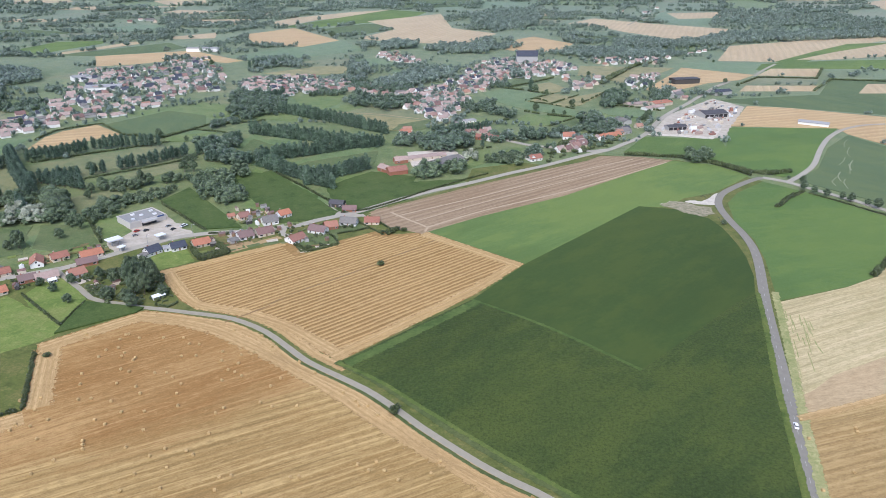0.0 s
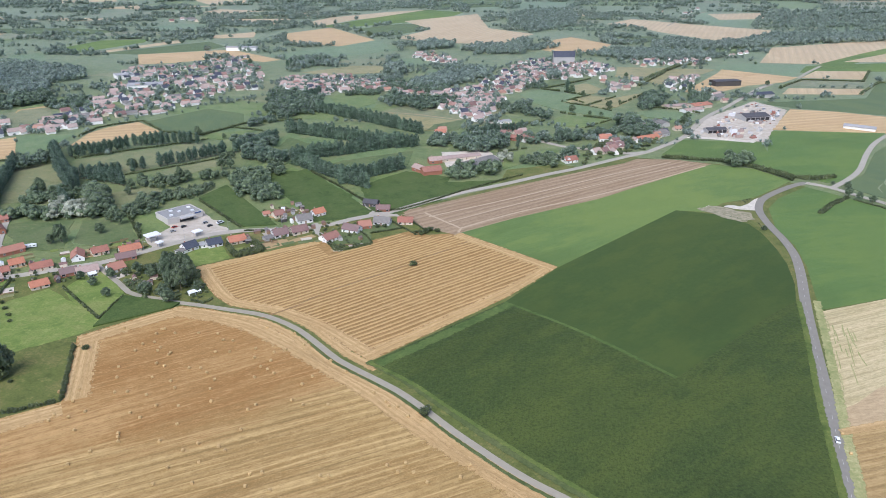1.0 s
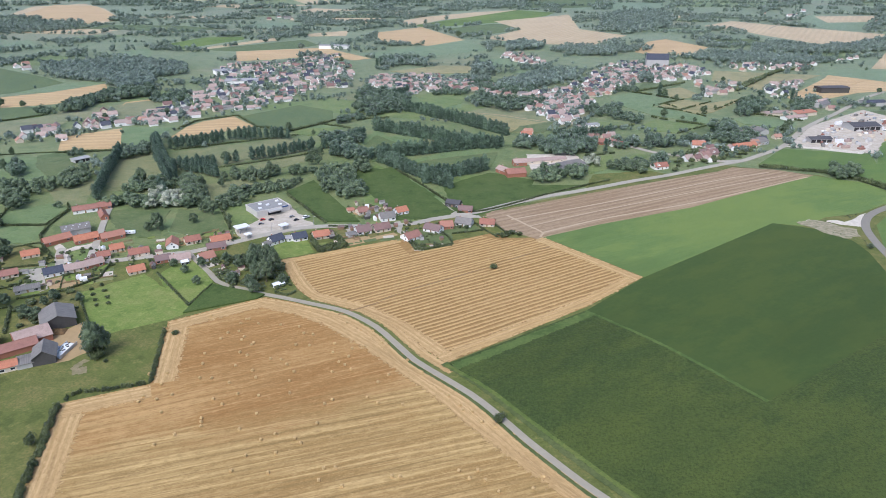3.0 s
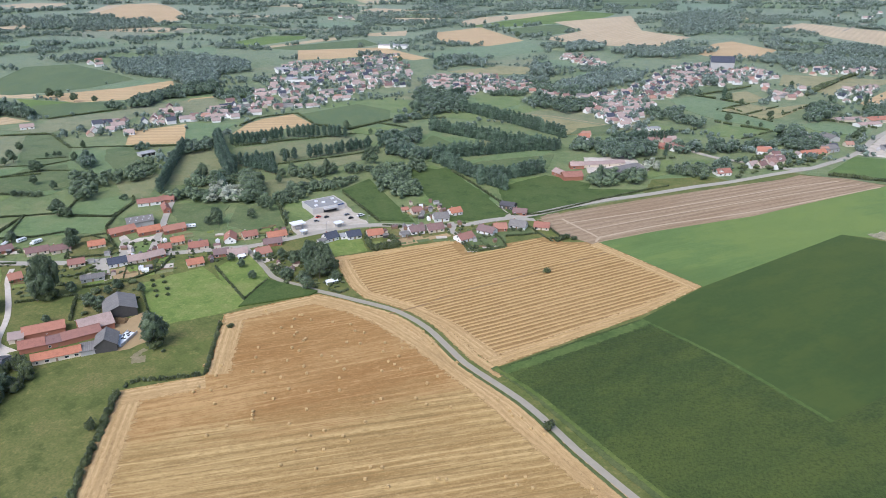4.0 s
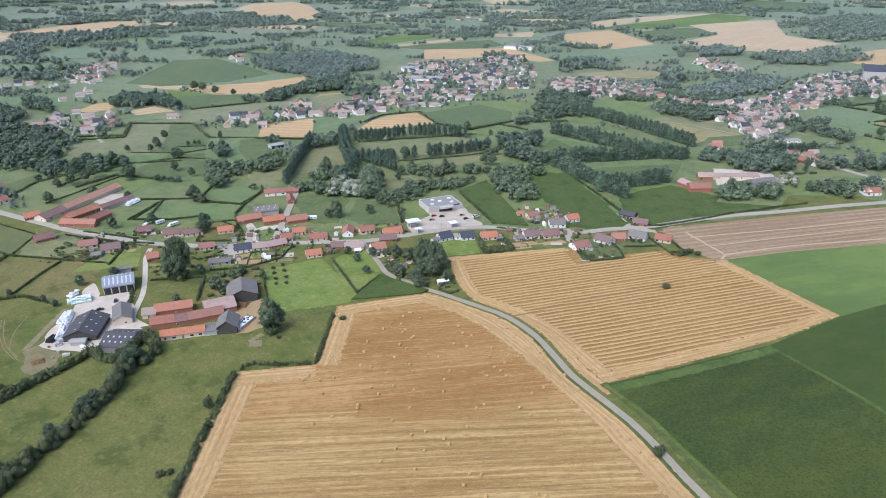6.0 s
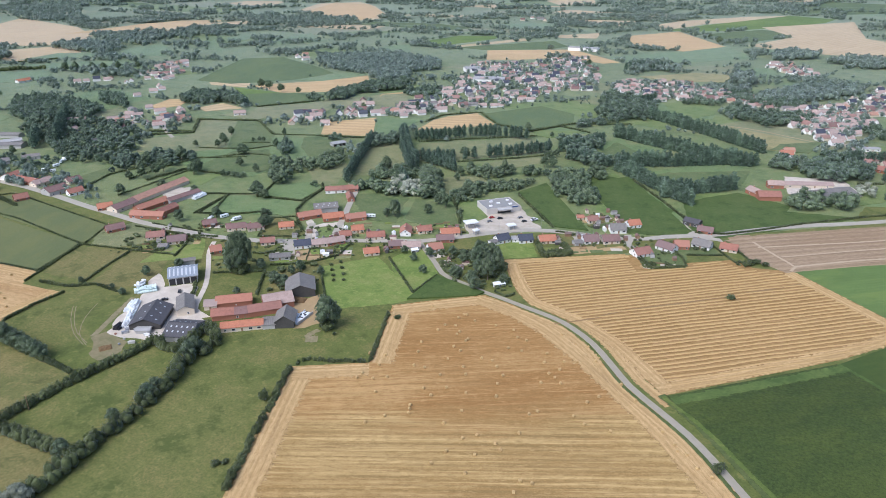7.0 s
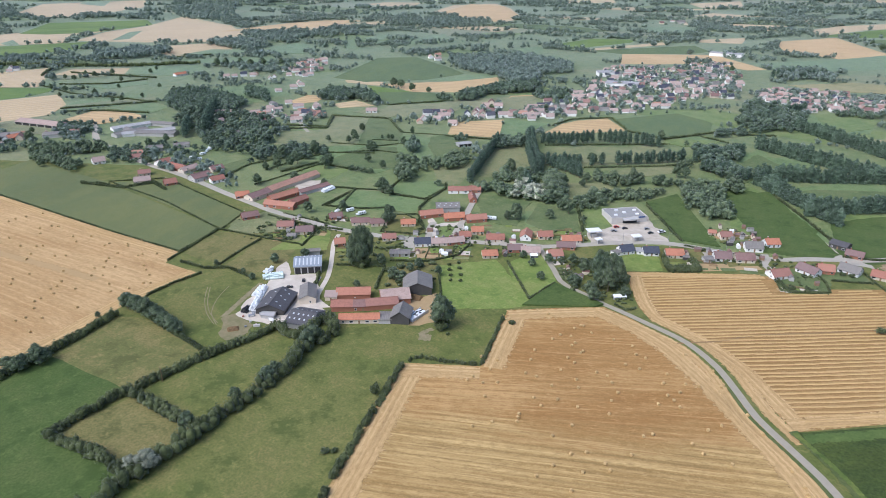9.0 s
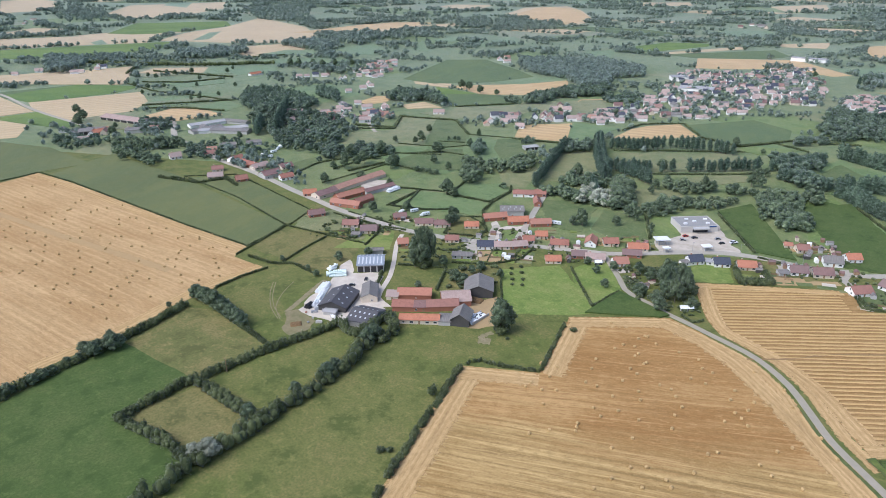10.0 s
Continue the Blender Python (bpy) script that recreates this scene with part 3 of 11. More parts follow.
field("pasture", PASTURE_FRESH, 0.1740, [(-3135, 1406), (-3325, 1520), (-3186, 1561), (-2898, 1394)], "green pasture field bounded by hedges")
field("stubble_field", STUBBLE_PALE, 0.1752, [(-2040, 666), (-2083, 998), (-1971, 995), (-1861, 844), (-1948, 704)], "pale stubble field far across the valley")
field("crop_field", CROP_BEET, 0.1764, [(-2029, 749), (-2293, 934), (-2135, 1155), (-1971, 1083), (-1914, 916), (-1922, 795)], "dark green root crop field on the valley side")
field("stubble_field", STUBBLE_PALE, 0.1776, [(-2104, 511), (-2003, 695), (-1915, 838), (-1721, 724), (-1820, 555), (-1851, 447)], "pale stubble field far across the valley")
field("stubble_field", STUBBLE_PALE, 0.1788, [(-1749, 763), (-1883, 901), (-1951, 1054), (-2166, 1295), (-1763, 1198), (-1552, 1088), (-1422, 965), (-1570, 846)], "pale stubble field far across the valley")
field("pasture", PASTURE_FRESH, 0.1800, [(-1681, 817), (-1833, 940), (-1835, 977), (-1672, 856)], "green pasture field bounded by hedges")
field("pasture", PASTURE_FRESH, 0.1812, [(-1831, 634), (-1890, 682), (-1773, 652), (-1770, 625)], "green pasture field bounded by hedges")
field("crop_field", CROP_BEET, 0.1824, [(-1827, 441), (-1795, 547), (-1690, 779), (-1587, 717), (-1564, 584), (-1652, 396)], "dark green root crop field on the valley side")
field("stubble_field", STUBBLE_PALE, 0.1836, [(-1486, 800), (-1422, 965), (-1296, 879), (-1298, 759), (-1332, 753)], "pale stubble field far across the valley")
field("stubble_field", STUBBLE_PALE, 0.1848, [(-1318, 311), (-1414, 336), (-1361, 466), (-1345, 535), (-1203, 471), (-1155, 440), (-1242, 364)], "pale stubble field far across the valley")
field("crop_field", CROP_MAT, 0.1860, [(-1228, 259), (-1207, 394), (-1182, 402), (-1143, 310), (-1165, 244)], "dark green root crop field on the valley side")
field("crop_field", CROP_FRESH, 0.1872, [(-1191, 279), (-1207, 394), (-1112, 457), (-1083, 399), (-1101, 291)], "fresh green crop field on the valley side")
field("stubble_field", STUBBLE_PALE, 0.1884, [(-1101, 291), (-1065, 433), (-982, 407), (-932, 366), (-937, 288), (-1034, 278)], "pale stubble field far across the valley")
field("stubble_field", STUBBLE_PALE, 0.1896, [(-1085, 213), (-1181, 276), (-1026, 276), (-1027, 237), (-1037, 202)], "pale stubble field far across the valley")
field("crop_field", CROP_BEET, 0.1908, [(-1020, 235), (-1020, 281), (-893, 290), (-892, 267), (-997, 230)], "dark green root crop field on the valley side")
field("stubble_field", STUBBLE_PALE, 0.1920, [(-1003, 207), (-997, 230), (-942, 246), (-882, 217), (-897, 182)], "pale stubble field far across the valley")
field("grain_field", STUBBLE_FAR, 0.1932, [(-880, 344), (-910, 405), (-883, 434), (-824, 434), (-831, 375)], "golden ripe grain field beyond the village")
field("pasture", PASTURE_FRESH, 0.1944, [(-947, 387), (-994, 419), (-971, 510), (-908, 484), (-916, 455), (-936, 386)], "green pasture field bounded by hedges")
field("pasture", PASTURE_FRESH, 0.1956, [(-891, 426), (-908, 484), (-854, 479), (-836, 437)], "green pasture field bounded by hedges")
field("pasture", PASTURE_PALE, 0.1968, [(-1248, 495), (-1324, 553), (-1267, 601), (-1248, 636), (-1176, 557), (-1192, 496)], "dry yellowed pasture field bounded by hedges")
field("pasture", PASTURE_FRESH, 0.1980, [(-1176, 557), (-1240, 643), (-1191, 684), (-1113, 628)], "green pasture field bounded by hedges")
field("pasture", PASTURE_PALE, 0.1992, [(-766.8, 237.4), (-785.6, 284.1), (-737.9, 288.7), (-722.8, 254.4)], "dry yellowed pasture field bounded by hedges")
field("pasture", PASTURE_PALE, 0.2004, [(-600.5, 524.6), (-621.9, 607.1), (-585.8, 609.5), (-543.5, 522.9), (-577.8, 508.9)], "dry yellowed pasture field bounded by hedges")
field("pasture", PASTURE_FRESH, 0.2016, [(-587.4, 465.9), (-588.1, 513.8), (-473.6, 570.2), (-453.2, 550.7), (-427.7, 469.1), (-480.4, 420)], "green pasture field bounded by hedges")
field("grain_field", STUBBLE_FAR, 0.2028, [(-1560, 1851), (-1744, 2260), (-1568, 2231), (-1245, 1867), (-1225, 1695), (-1420, 1788)], "golden ripe grain field beyond the village")
field("grain_field", STUBBLE_FAR, 0.2040, [(-1649, 1084), (-1689, 1343), (-1667, 1454), (-1558, 1536), (-1530, 1334), (-1553, 1159)], "golden ripe grain field beyond the village")
field("stubble_field", STUBBLE_PALE, 0.2052, [(-2275, 555), (-2389, 673), (-2264, 726), (-2161, 607)], "pale stubble field far across the valley")
field("pasture", PASTURE_PALE, 0.2064, [(-364.4, 595.6), (-324.5, 633.2), (-275.9, 665.3), (-285, 595.6), (-308.2, 576.9), (-335.3, 551.1)], "dry yellowed pasture field bounded by hedges")
field("pasture", PASTURE_PALE, 0.2076, [(-293.2, 511.6), (-266.4, 538.5), (-249.9, 520.4), (-256.7, 497.1), (-267.4, 473.7)], "dry yellowed pasture field bounded by hedges")
field("pasture", PASTURE_PALE, 0.2088, [(-280.1, 567), (-244.3, 616.5), (-228.5, 605.4), (-261.4, 551)], "dry yellowed pasture field bounded by hedges")
field("pasture", PASTURE_PALE, 0.2100, [(-388.8, 589.9), (-386.5, 616.8), (-346.8, 558.5), (-321.1, 515.8), (-348.8, 521.8)], "dry yellowed pasture field bounded by hedges")
field("pasture", PASTURE_PALE, 0.2112, [(-364.2, 599.4), (-337.2, 637.7), (-301.7, 629.2), (-302.2, 606.9), (-335.8, 583.2)], "dry yellowed pasture field bounded by hedges")
field("pasture", PASTURE_FRESH, 0.2124, [(-565.7, 516.7), (-508.2, 560.2), (-466.3, 559), (-430.3, 513.2), (-500.1, 484.3)], "green pasture field bounded by hedges")
field("pasture", PASTURE_FRESH, 0.2136, [(-623.9, 484.9), (-586.4, 516), (-555.4, 520.4), (-508.2, 466.4), (-574.2, 442.8)], "green pasture field bounded by hedges")
field("pasture", PASTURE_FRESH, 0.2148, [(-487.2, 551.6), (-456.1, 571.9), (-420.6, 516.7), (-432.8, 493.4)], "green pasture field bounded by hedges")
field("pasture", PASTURE_FRESH, 0.2160, [(-406.1, 421.2), (-382.3, 452.2), (-364.6, 443.4), (-359.5, 410.2), (-388, 406.7)], "green pasture field bounded by hedges")
field("pasture", PASTURE_FRESH, 0.2172, [(-419.5, 388.7), (-392, 405.3), (-361.8, 406.7), (-343.6, 378.5), (-405.7, 354)], "green pasture field bounded by hedges")
field("pasture", PASTURE_PALE, 0.2190, [(-901.7, 290.2), (-933.1, 323.7), (-842.5, 339.8), (-818.6, 323.3), (-877.3, 284.7)], "dry yellowed pasture field bounded by hedges")
field("pasture", PASTURE_PALE, 0.2197, [(-769.4, 238.9), (-738.1, 238.3), (-727.7, 260.5), (-779.2, 280.5), (-782.3, 256.7)], "dry yellowed pasture field bounded by hedges")
field("pasture", PASTURE_FRESH, 0.2204, [(-656.0, 270.3), (-639.5, 317.1), (-594.4, 318.1), (-601.1, 273.3)], "green pasture field bounded by hedges")
field("pasture", PASTURE_MID, 0.2211, [(-567.2, 351.1), (-570.4, 397.1), (-548.4, 384.6), (-541.3, 340.3)], "lush green pasture field bounded by hedges")
field("pasture", PASTURE_PALE, 0.2218, [(-793.0, 529.4), (-786.3, 569.1), (-750.4, 569.4), (-749.0, 524.4)], "dry yellowed pasture field bounded by hedges")
field("pasture", PASTURE_PALE, 0.2225, [(-594.6, 446.0), (-628.3, 483.3), (-600.2, 524.7), (-651.9, 579.1), (-609.6, 593.5), (-522.7, 494.7), (-550.1, 465.4)], "dry yellowed pasture field bounded by hedges")
field("pasture", PASTURE_MID, 0.2232, [(-525.6, 498.2), (-607.5, 595.3), (-593.0, 607.4), (-527.1, 568.5), (-488.8, 517.5), (-515.0, 495.2)], "lush green pasture field bounded by hedges")
field("pasture", PASTURE_MID, 0.2239, [(-502.7, 438.9), (-511.7, 492.1), (-485.7, 514.2), (-434.6, 462.0), (-454.9, 437.5), (-477.1, 423.3)], "lush green pasture field bounded by hedges")
field("pasture", PASTURE_MID, 0.2246, [(-487.5, 568.2), (-460.2, 591.3), (-429.9, 544.3), (-425.4, 504.9), (-463.3, 536.1)], "lush green pasture field bounded by hedges")
field("grain_field", STUBBLE_FAR, 0.2253, [(-760.2, 595.6), (-777.8, 644.3), (-749.9, 656.2), (-731.0, 619.7), (-739.4, 597.9)], "golden ripe grain field beyond the village")
field("stubble_field", STUBBLE_PALE, 0.2260, [(-702.0, 623.9), (-696.0, 658.7), (-650.4, 647.4), (-677.1, 611.3)], "pale stubble field far across the valley")
field("pasture", PASTURE_PALE, 0.2267, [(-648.1, 603.8), (-599.8, 708.3), (-549.1, 800.1), (-518.5, 756.5), (-583.6, 657.4), (-588.2, 607.3)], "dry yellowed pasture field bounded by hedges")
field("crop_field", CROP_MAT, 0.2274, [(-714.9, 718.1), (-676.7, 749.4), (-608.8, 772.1), (-595.3, 731.6), (-645.5, 660.9)], "dark green root crop field on the valley side")
field("pasture", PASTURE_FRESH, 0.2281, [(-1204.2, 654.8), (-1104.5, 604.4), (-1070.3, 662.5), (-1143.7, 720.4)], "green pasture field bounded by hedges")
field("pasture", PASTURE_FRESH, 0.2288, [(-1133.5, 481.8), (-1051.9, 496.5), (-1042.7, 555.4), (-1072.8, 571.9), (-1101.8, 520.9)], "green pasture field bounded by hedges")
field("pasture", PASTURE_PALE, 0.2295, [(-974.5, 403.8), (-964.1, 453.5), (-938.6, 507.0), (-904.4, 492.1), (-932.8, 438.2), (-951.3, 393.7)], "dry yellowed pasture field bounded by hedges")
field("stubble_field", STUBBLE_PALE, 0.2302, [(-1254.9, 506.8), (-1290.8, 551.4), (-1223.5, 622.1), (-1168.9, 583.5), (-1225.6, 522.5)], "pale stubble field far across the valley")
field("pasture", PASTURE_FRESH, 0.2309, [(-1312.6, 764.1), (-1273.3, 816.5), (-1191.4, 880.3), (-1128.3, 929.4), (-1170.4, 964.2), (-1337.9, 858.5)], "green pasture field bounded by hedges")
field("pasture", PASTURE_FRESH, 0.2316, [(-1267.5, 937.1), (-1281.5, 1056.3), (-1151.8, 978.7), (-1185.7, 918.0)], "green pasture field bounded by hedges")
field("pasture", MEADOW_MID, 0.2351, [(18.0, 568.4), (25.9, 605.3), (75.3, 626.1), (88.0, 619.4), (27.4, 565.7)], "grazed green meadow beside the road")

# ---- near fields ----
field("meadow", MEADOW_MID, 0.2416, [(-616.5, 324.9), (-491.7, 318.3), (-394.4, 317.6), (-333.9, 328.5), (-259.7, 367.3), (-199.5, 415.7), (-159.9, 442.3), (-100.5, 459.7), (-60.8, 489.7), (21.2, 559.1), (144, 656.6), (220.5, 639.5), (267.4, 584.2), (330.1, 490.7), (378.5, 379.7), (159.7, 114.5), (-164.5, 111.6), (-201, -10.9), (-559, -49.3), (-844.4, 190.7)], "rough grass ground between the near fields and hedges")
field("tilled_field", TILLED, 0.2432, [(-55.2, 483.8), (-11.5, 450.2), (27.2, 482.5), (97.3, 532.1), (142.4, 573.8), (214.5, 637.4), (185.9, 650), (149.3, 650.8), (134.4, 634.6), (88.1, 602.1), (21, 551.6), (-36.6, 505.4)], "bare brown tilled field with pale tramlines beside the road")
field("crop_field", CROP_BEET, 0.2448, [(-10.7, 451.2), (51.6, 398.5), (150, 508.1), (171.1, 506.1), (190.9, 527.9), (219.5, 542.8), (247, 569.2), (267.6, 590.9), (249.4, 623.5), (214.5, 637.4), (142.4, 573.8), (97.3, 532.1), (27.2, 482.5)], "fresh green root crop field")
field("pasture", PASTURE_FRESH, 0.2821, [(52.5, 966.5), (86.1, 1002.8), (141.8, 960.6), (104.7, 912.0), (160.6, 863.5), (158.9, 825.5), (99.3, 859.5), (64.6, 912.9)], "fresh green pasture behind the village")
field("pasture", PASTURE_STRAW, 0.2832, [(108.3, 912.2), (148.5, 965.1), (177.7, 947.2), (133.9, 895.9)], "dry pale meadow between hedges")
field("pasture", PASTURE_STRAW, 0.2843, [(137.0, 892.6), (181.4, 951.4), (233.2, 996.0), (175.9, 895.2), (156.7, 873.3)], "dry pale meadow between hedges")
field("pasture", PASTURE_STRAW, 0.2854, [(129.4, 1032.9), (157.4, 1058.5), (177.3, 1000.6), (151.2, 973.5), (131.7, 984.6)], "dry pale meadow between hedges")
field("pasture", PASTURE_MID, 0.2865, [(104.3, 1074.2), (120.2, 1106.0), (159.2, 1103.7), (159.4, 1073.3), (125.2, 1032.6), (90.8, 1012.0)], "green paddock at the edge of the village")
field("pasture", LAWN_FAR, 0.2876, [(76.5, 793.8), (100.4, 837.1), (151.2, 818.9), (115.6, 774.0), (91.2, 780.7)], "bright green pasture between hedges")
field("pasture", PASTURE_MID, 0.2887, [(117.3, 763.4), (155.3, 816.2), (151.8, 773.5), (122.0, 753.3)], "green paddock beside the trees")
field("pasture", PASTURE_FRESH, 0.2898, [(188.7, 858.8), (214.1, 880.4), (259.8, 850.5), (242.3, 815.8), (197.2, 834.0)], "fresh green pasture beside the village road")
field("pasture", PASTURE_STRAW, 0.2909, [(209.4, 1123.4), (231.5, 1223.8), (309.3, 1217.6), (243.7, 1084.6)], "dry pale meadow between hedges")
field("pasture", PASTURE_STRAW, 0.2920, [(249.1, 1090.0), (315.5, 1212.0), (389.0, 1211.7), (315.6, 1105.2), (261.2, 1056.6)], "dry pale meadow between hedges")
field("pasture", STUBBLE_FAR, 0.2931, [(286.8, 1008.4), (400.5, 1206.6), (437.8, 1168.6), (349.7, 1058.3), (292.7, 983.4)], "pale grain field beyond the village")
field("pasture", LAWN_FAR, 0.2942, [(25.9, 802.2), (38.7, 814.8), (58.3, 801.3), (44.2, 777.8), (28.6, 763.3)], "bright green lawn beside the village road")
field("pasture", LAWN_FAR, 0.2953, [(20.0, 657.9), (44.7, 671.8), (45.6, 631.9), (21.8, 605.1)], "bright green pasture behind the houses")
field("pasture", LAWN_FAR, 0.2964, [(58.6, 666.3), (72.3, 684.1), (78.8, 675.9), (68.9, 658.7)], "small bright lawn behind the houses")
field("pasture", LAWN_FAR, 0.2970, [(-200.7, 925.0), (-176.8, 946.4), (-134.0, 941.4), (-132.2, 885.2), (-151.3, 853.0), (-178.4, 875.1)], "bright green meadow below the village")
field("pasture", PASTURE_STRAW, 0.2980, [(-105.5, 830.2), (-77.2, 816.5), (-18.2, 793.6), (-22.8, 773.7), (-49.4, 745.5), (-67.0, 744.4)], "dry pale meadow below the village")
field("pasture", PASTURE_STRAW, 0.2986, [(-281.8, 1112.7), (-214.5, 1187.8), (-158.5, 1192.4), (-158.5, 1122.3), (-224.9, 1095.5)], "dry pale meadow beyond the village")
field("pasture", LAWN_FAR, 0.2992, [(-292.0, 710.9), (-239.6, 733.9), (-240.8, 714.0), (-260.8, 689.2), (-279.4, 692.7)], "bright green meadow beyond the village")
field("meadow", PASTURE_MID, 0.2998, [(-330.4, 441.4), (-309.0, 461.3), (-287.2, 454.1), (-266.6, 404.6), (-291.2, 397.5)], "green paddock behind the houses")
field("meadow", PASTURE_MID, 0.3004, [(-265.6, 414.3), (-281.4, 457.4), (-250.5, 459.2), (-224.4, 421.6), (-241.5, 409.6)], "dry green paddock behind the houses")
field("crop_field", CROP_DARK, 0.3964, [(51.6, 398.5), (150, 508.1), (178.3, 501.3), (195.3, 482.3), (198.3, 464.2), (197.6, 437), (195.1, 413.3), (188.1, 383.4), (179.5, 360.5), (162.4, 346.3), (93.2, 278.6), (62.6, 310.9), (41.4, 329.6), (16.4, 348.7)], "dark green root crop field with a smooth surface")
field("maize_field", MAIZE, 0.6480, [(-47.2, 284), (16.4, 348.7), (41.4, 329.6), (62.6, 310.9), (93.2, 278.6), (162.4, 346.3), (179.5, 360.5), (171.5, 333.4), (149.6, 264.5), (137.4, 222), (128.9, 194.4), (114, 146.3), (106.4, 146.2), (48.7, 196.1), (25.9, 215.5), (0.7, 240), (-20.3, 259.1)], "tall dark green maize field with faint rows")
field("crop_field", CROP_FRESH, 0.2496, [(222.2, 518), (239.5, 543.4), (273.3, 574.7), (285.9, 559.6), (297.9, 545.2), (330.1, 490.7), (363.4, 446.1), (359.8, 441), (281.9, 407.3), (260.2, 383.4), (238.1, 370.6), (213.3, 360.5), (188.9, 351.6), (195.8, 375.8), (205.7, 409), (212.3, 442.4), (212.4, 478.1)], "bright green beet field along the curving road")
field("stubble_field", STUBBLE_WORN, 0.2512, [(188, 349.5), (237.7, 369.8), (261.3, 383.5), (279.8, 403.8), (433.6, 498.3), (305, 290.6), (199.7, 265.3), (176.7, 254.3), (153.9, 243.5), (166.3, 283.3), (177.6, 318.3)], "pale worn stubble field with green streaks of regrowth")
field("stubble_field", STUBBLE_E, 0.2528, [(153.5, 242.7), (176.2, 253.4), (199.2, 264.4), (322.9, 312.3), (186.6, 147.1), (124.7, 146.4), (136.6, 194.5), (143.6, 215.5)], "golden stubble field with round straw bales beside the road")
field("crop_field", CROP_FRESH, 0.2544, [(283.1, 686.8), (319, 775.9), (440.4, 775.4), (405.3, 730.5), (373.9, 683.6), (339, 622.9), (310.3, 592.2), (296.3, 588.4), (256.8, 636.9), (236.2, 663.9)], "bright green crop field behind the clump of trees")
field("grain_field", STUBBLE_FAR, 0.2560, [(322.4, 781.5), (387, 896), (438, 885), (530, 837), (698, 767), (578.1, 621.7), (453.6, 704.2), (437.9, 749.1), (440.4, 775.4)], "ripe golden grain field on the hillside")
field("crop_field", CROP_MAT, 0.2576, [(435.2, 744), (449.6, 697.3), (560.3, 600.2), (457.4, 475.4), (346.4, 518.9), (312.8, 566.6), (308.2, 582.3), (341.6, 617.5), (387.1, 690.6)], "dark green crop field with a pale worn track")
field("stubble_field", STUBBLE_C, 0.2792, [(-171.5, 382.7), (-106.8, 429.5), (-102.7, 431.6), (-88.5, 412), (-74.6, 420.7), (-69.7, 433.4), (-46.8, 451.4), (-32.7, 445.4), (-10.7, 451.2), (50.9, 398.5), (17.5, 354.3), (-48.8, 283.9), (-61.3, 294.4), (-81.8, 312.8), (-102.3, 324.9), (-115.5, 329.6), (-133.9, 335), (-145.8, 345.4), (-159.6, 364.3)], "golden stubble field with long curved straw swaths")
field("stubble_field", STUBBLE_A, 0.2808, [(-145.5, 89.7), (-167.9, 138.2), (-207, 222.4), (-176.4, 243.3), (-198.7, 297.4), (-178.9, 316.5), (-160.1, 333), (-141, 329.7), (-120.4, 322.9), (-106.2, 315.1), (-78, 295.2), (-58.7, 279.4), (-41, 264.8), (-21.9, 245.9), (0.7, 225.8), (25, 204.5), (36.1, 193.2), (91.4, 146)], "golden stubble field with round straw bales along the lane")
field("stubble_field", STUBBLE_B, 0.2824, [(-708.2, 74.6), (-701.3, 154.3), (-710.8, 188.1), (-694.3, 191.2), (-653.3, 199.2), (-576.7, 208.1), (-480.9, 219.3), (-411.3, 229.4), (-406.2, 218.1), (-403.3, 214.4), (-372.1, 218.4), (-369.6, 182.7), (-366.4, 165.3), (-352, 117), (-346.5, 78.2), (-342.2, 62.9), (-334.4, 20.1)], "large golden stubble field dotted with round straw bales")
field("crop_field", CROP_OLIVE, 0.4640, [(-697.1, 193.5), (-729.7, 262.6), (-603.5, 273.5), (-430.4, 270.4), (-413.1, 230.4), (-483.2, 220.3), (-581.2, 209.9), (-656.9, 200.4)], "dull green crop field beside the village road")
field("crop_field", CROP_OLIVE, 0.4656, [(-722.7, 76.7), (-799.2, 150.1), (-872.3, 197.8), (-804.2, 227.7), (-709.3, 233.5), (-714, 190), (-705.1, 155.3)], "dull green crop field beside the stubble")
field("crop_field", CROP_OLIVE, 0.4672, [(-594.6, 277.2), (-564, 312.8), (-443.7, 301.9), (-427.2, 276.6), (-430.5, 271.9)], "dark green crop field behind the houses")
field("pasture", PASTURE_DRY, 0.2688, [(-408.1, 229.6), (-426.3, 266.4), (-391, 277.1), (-372.5, 235.1)], "small dry pasture enclosed by clipped hedges")
field("pasture", PASTURE_DRY, 0.2704, [(-368.9, 233.6), (-387.8, 277.2), (-360.4, 286.2), (-343.6, 262.7), (-340.1, 246.8), (-354.9, 236.1)], "small dry pasture enclosed by clipped hedges")
field("pasture", PASTURE_DRY, 0.2720, [(-346.8, 118.9), (-359.6, 160.3), (-335, 171), (-292.7, 169.8), (-285.2, 148.3), (-289.8, 126.9)], "dry pasture enclosed by dark hedges")
field("pasture", MEADOW, 0.2736, [(-313.3, 17), (-330.4, 59.9), (-346.3, 119.3), (-290.3, 127.7), (-281.6, 92.9), (-234.8, 102.4), (-226.3, 79.5), (-202.6, 62.1), (-183.5, 52), (-230.9, 5)], "lush green meadow with smooth grass")
field("pasture", PASTURE_DRY, 0.2752, [(-280.6, 92.7), (-281.9, 112), (-279.6, 132.9), (-261, 136.1), (-241.7, 136.4), (-239.1, 118.6), (-236.4, 102.7), (-258.8, 96.8)], "small rough pasture enclosed by tall hedges")
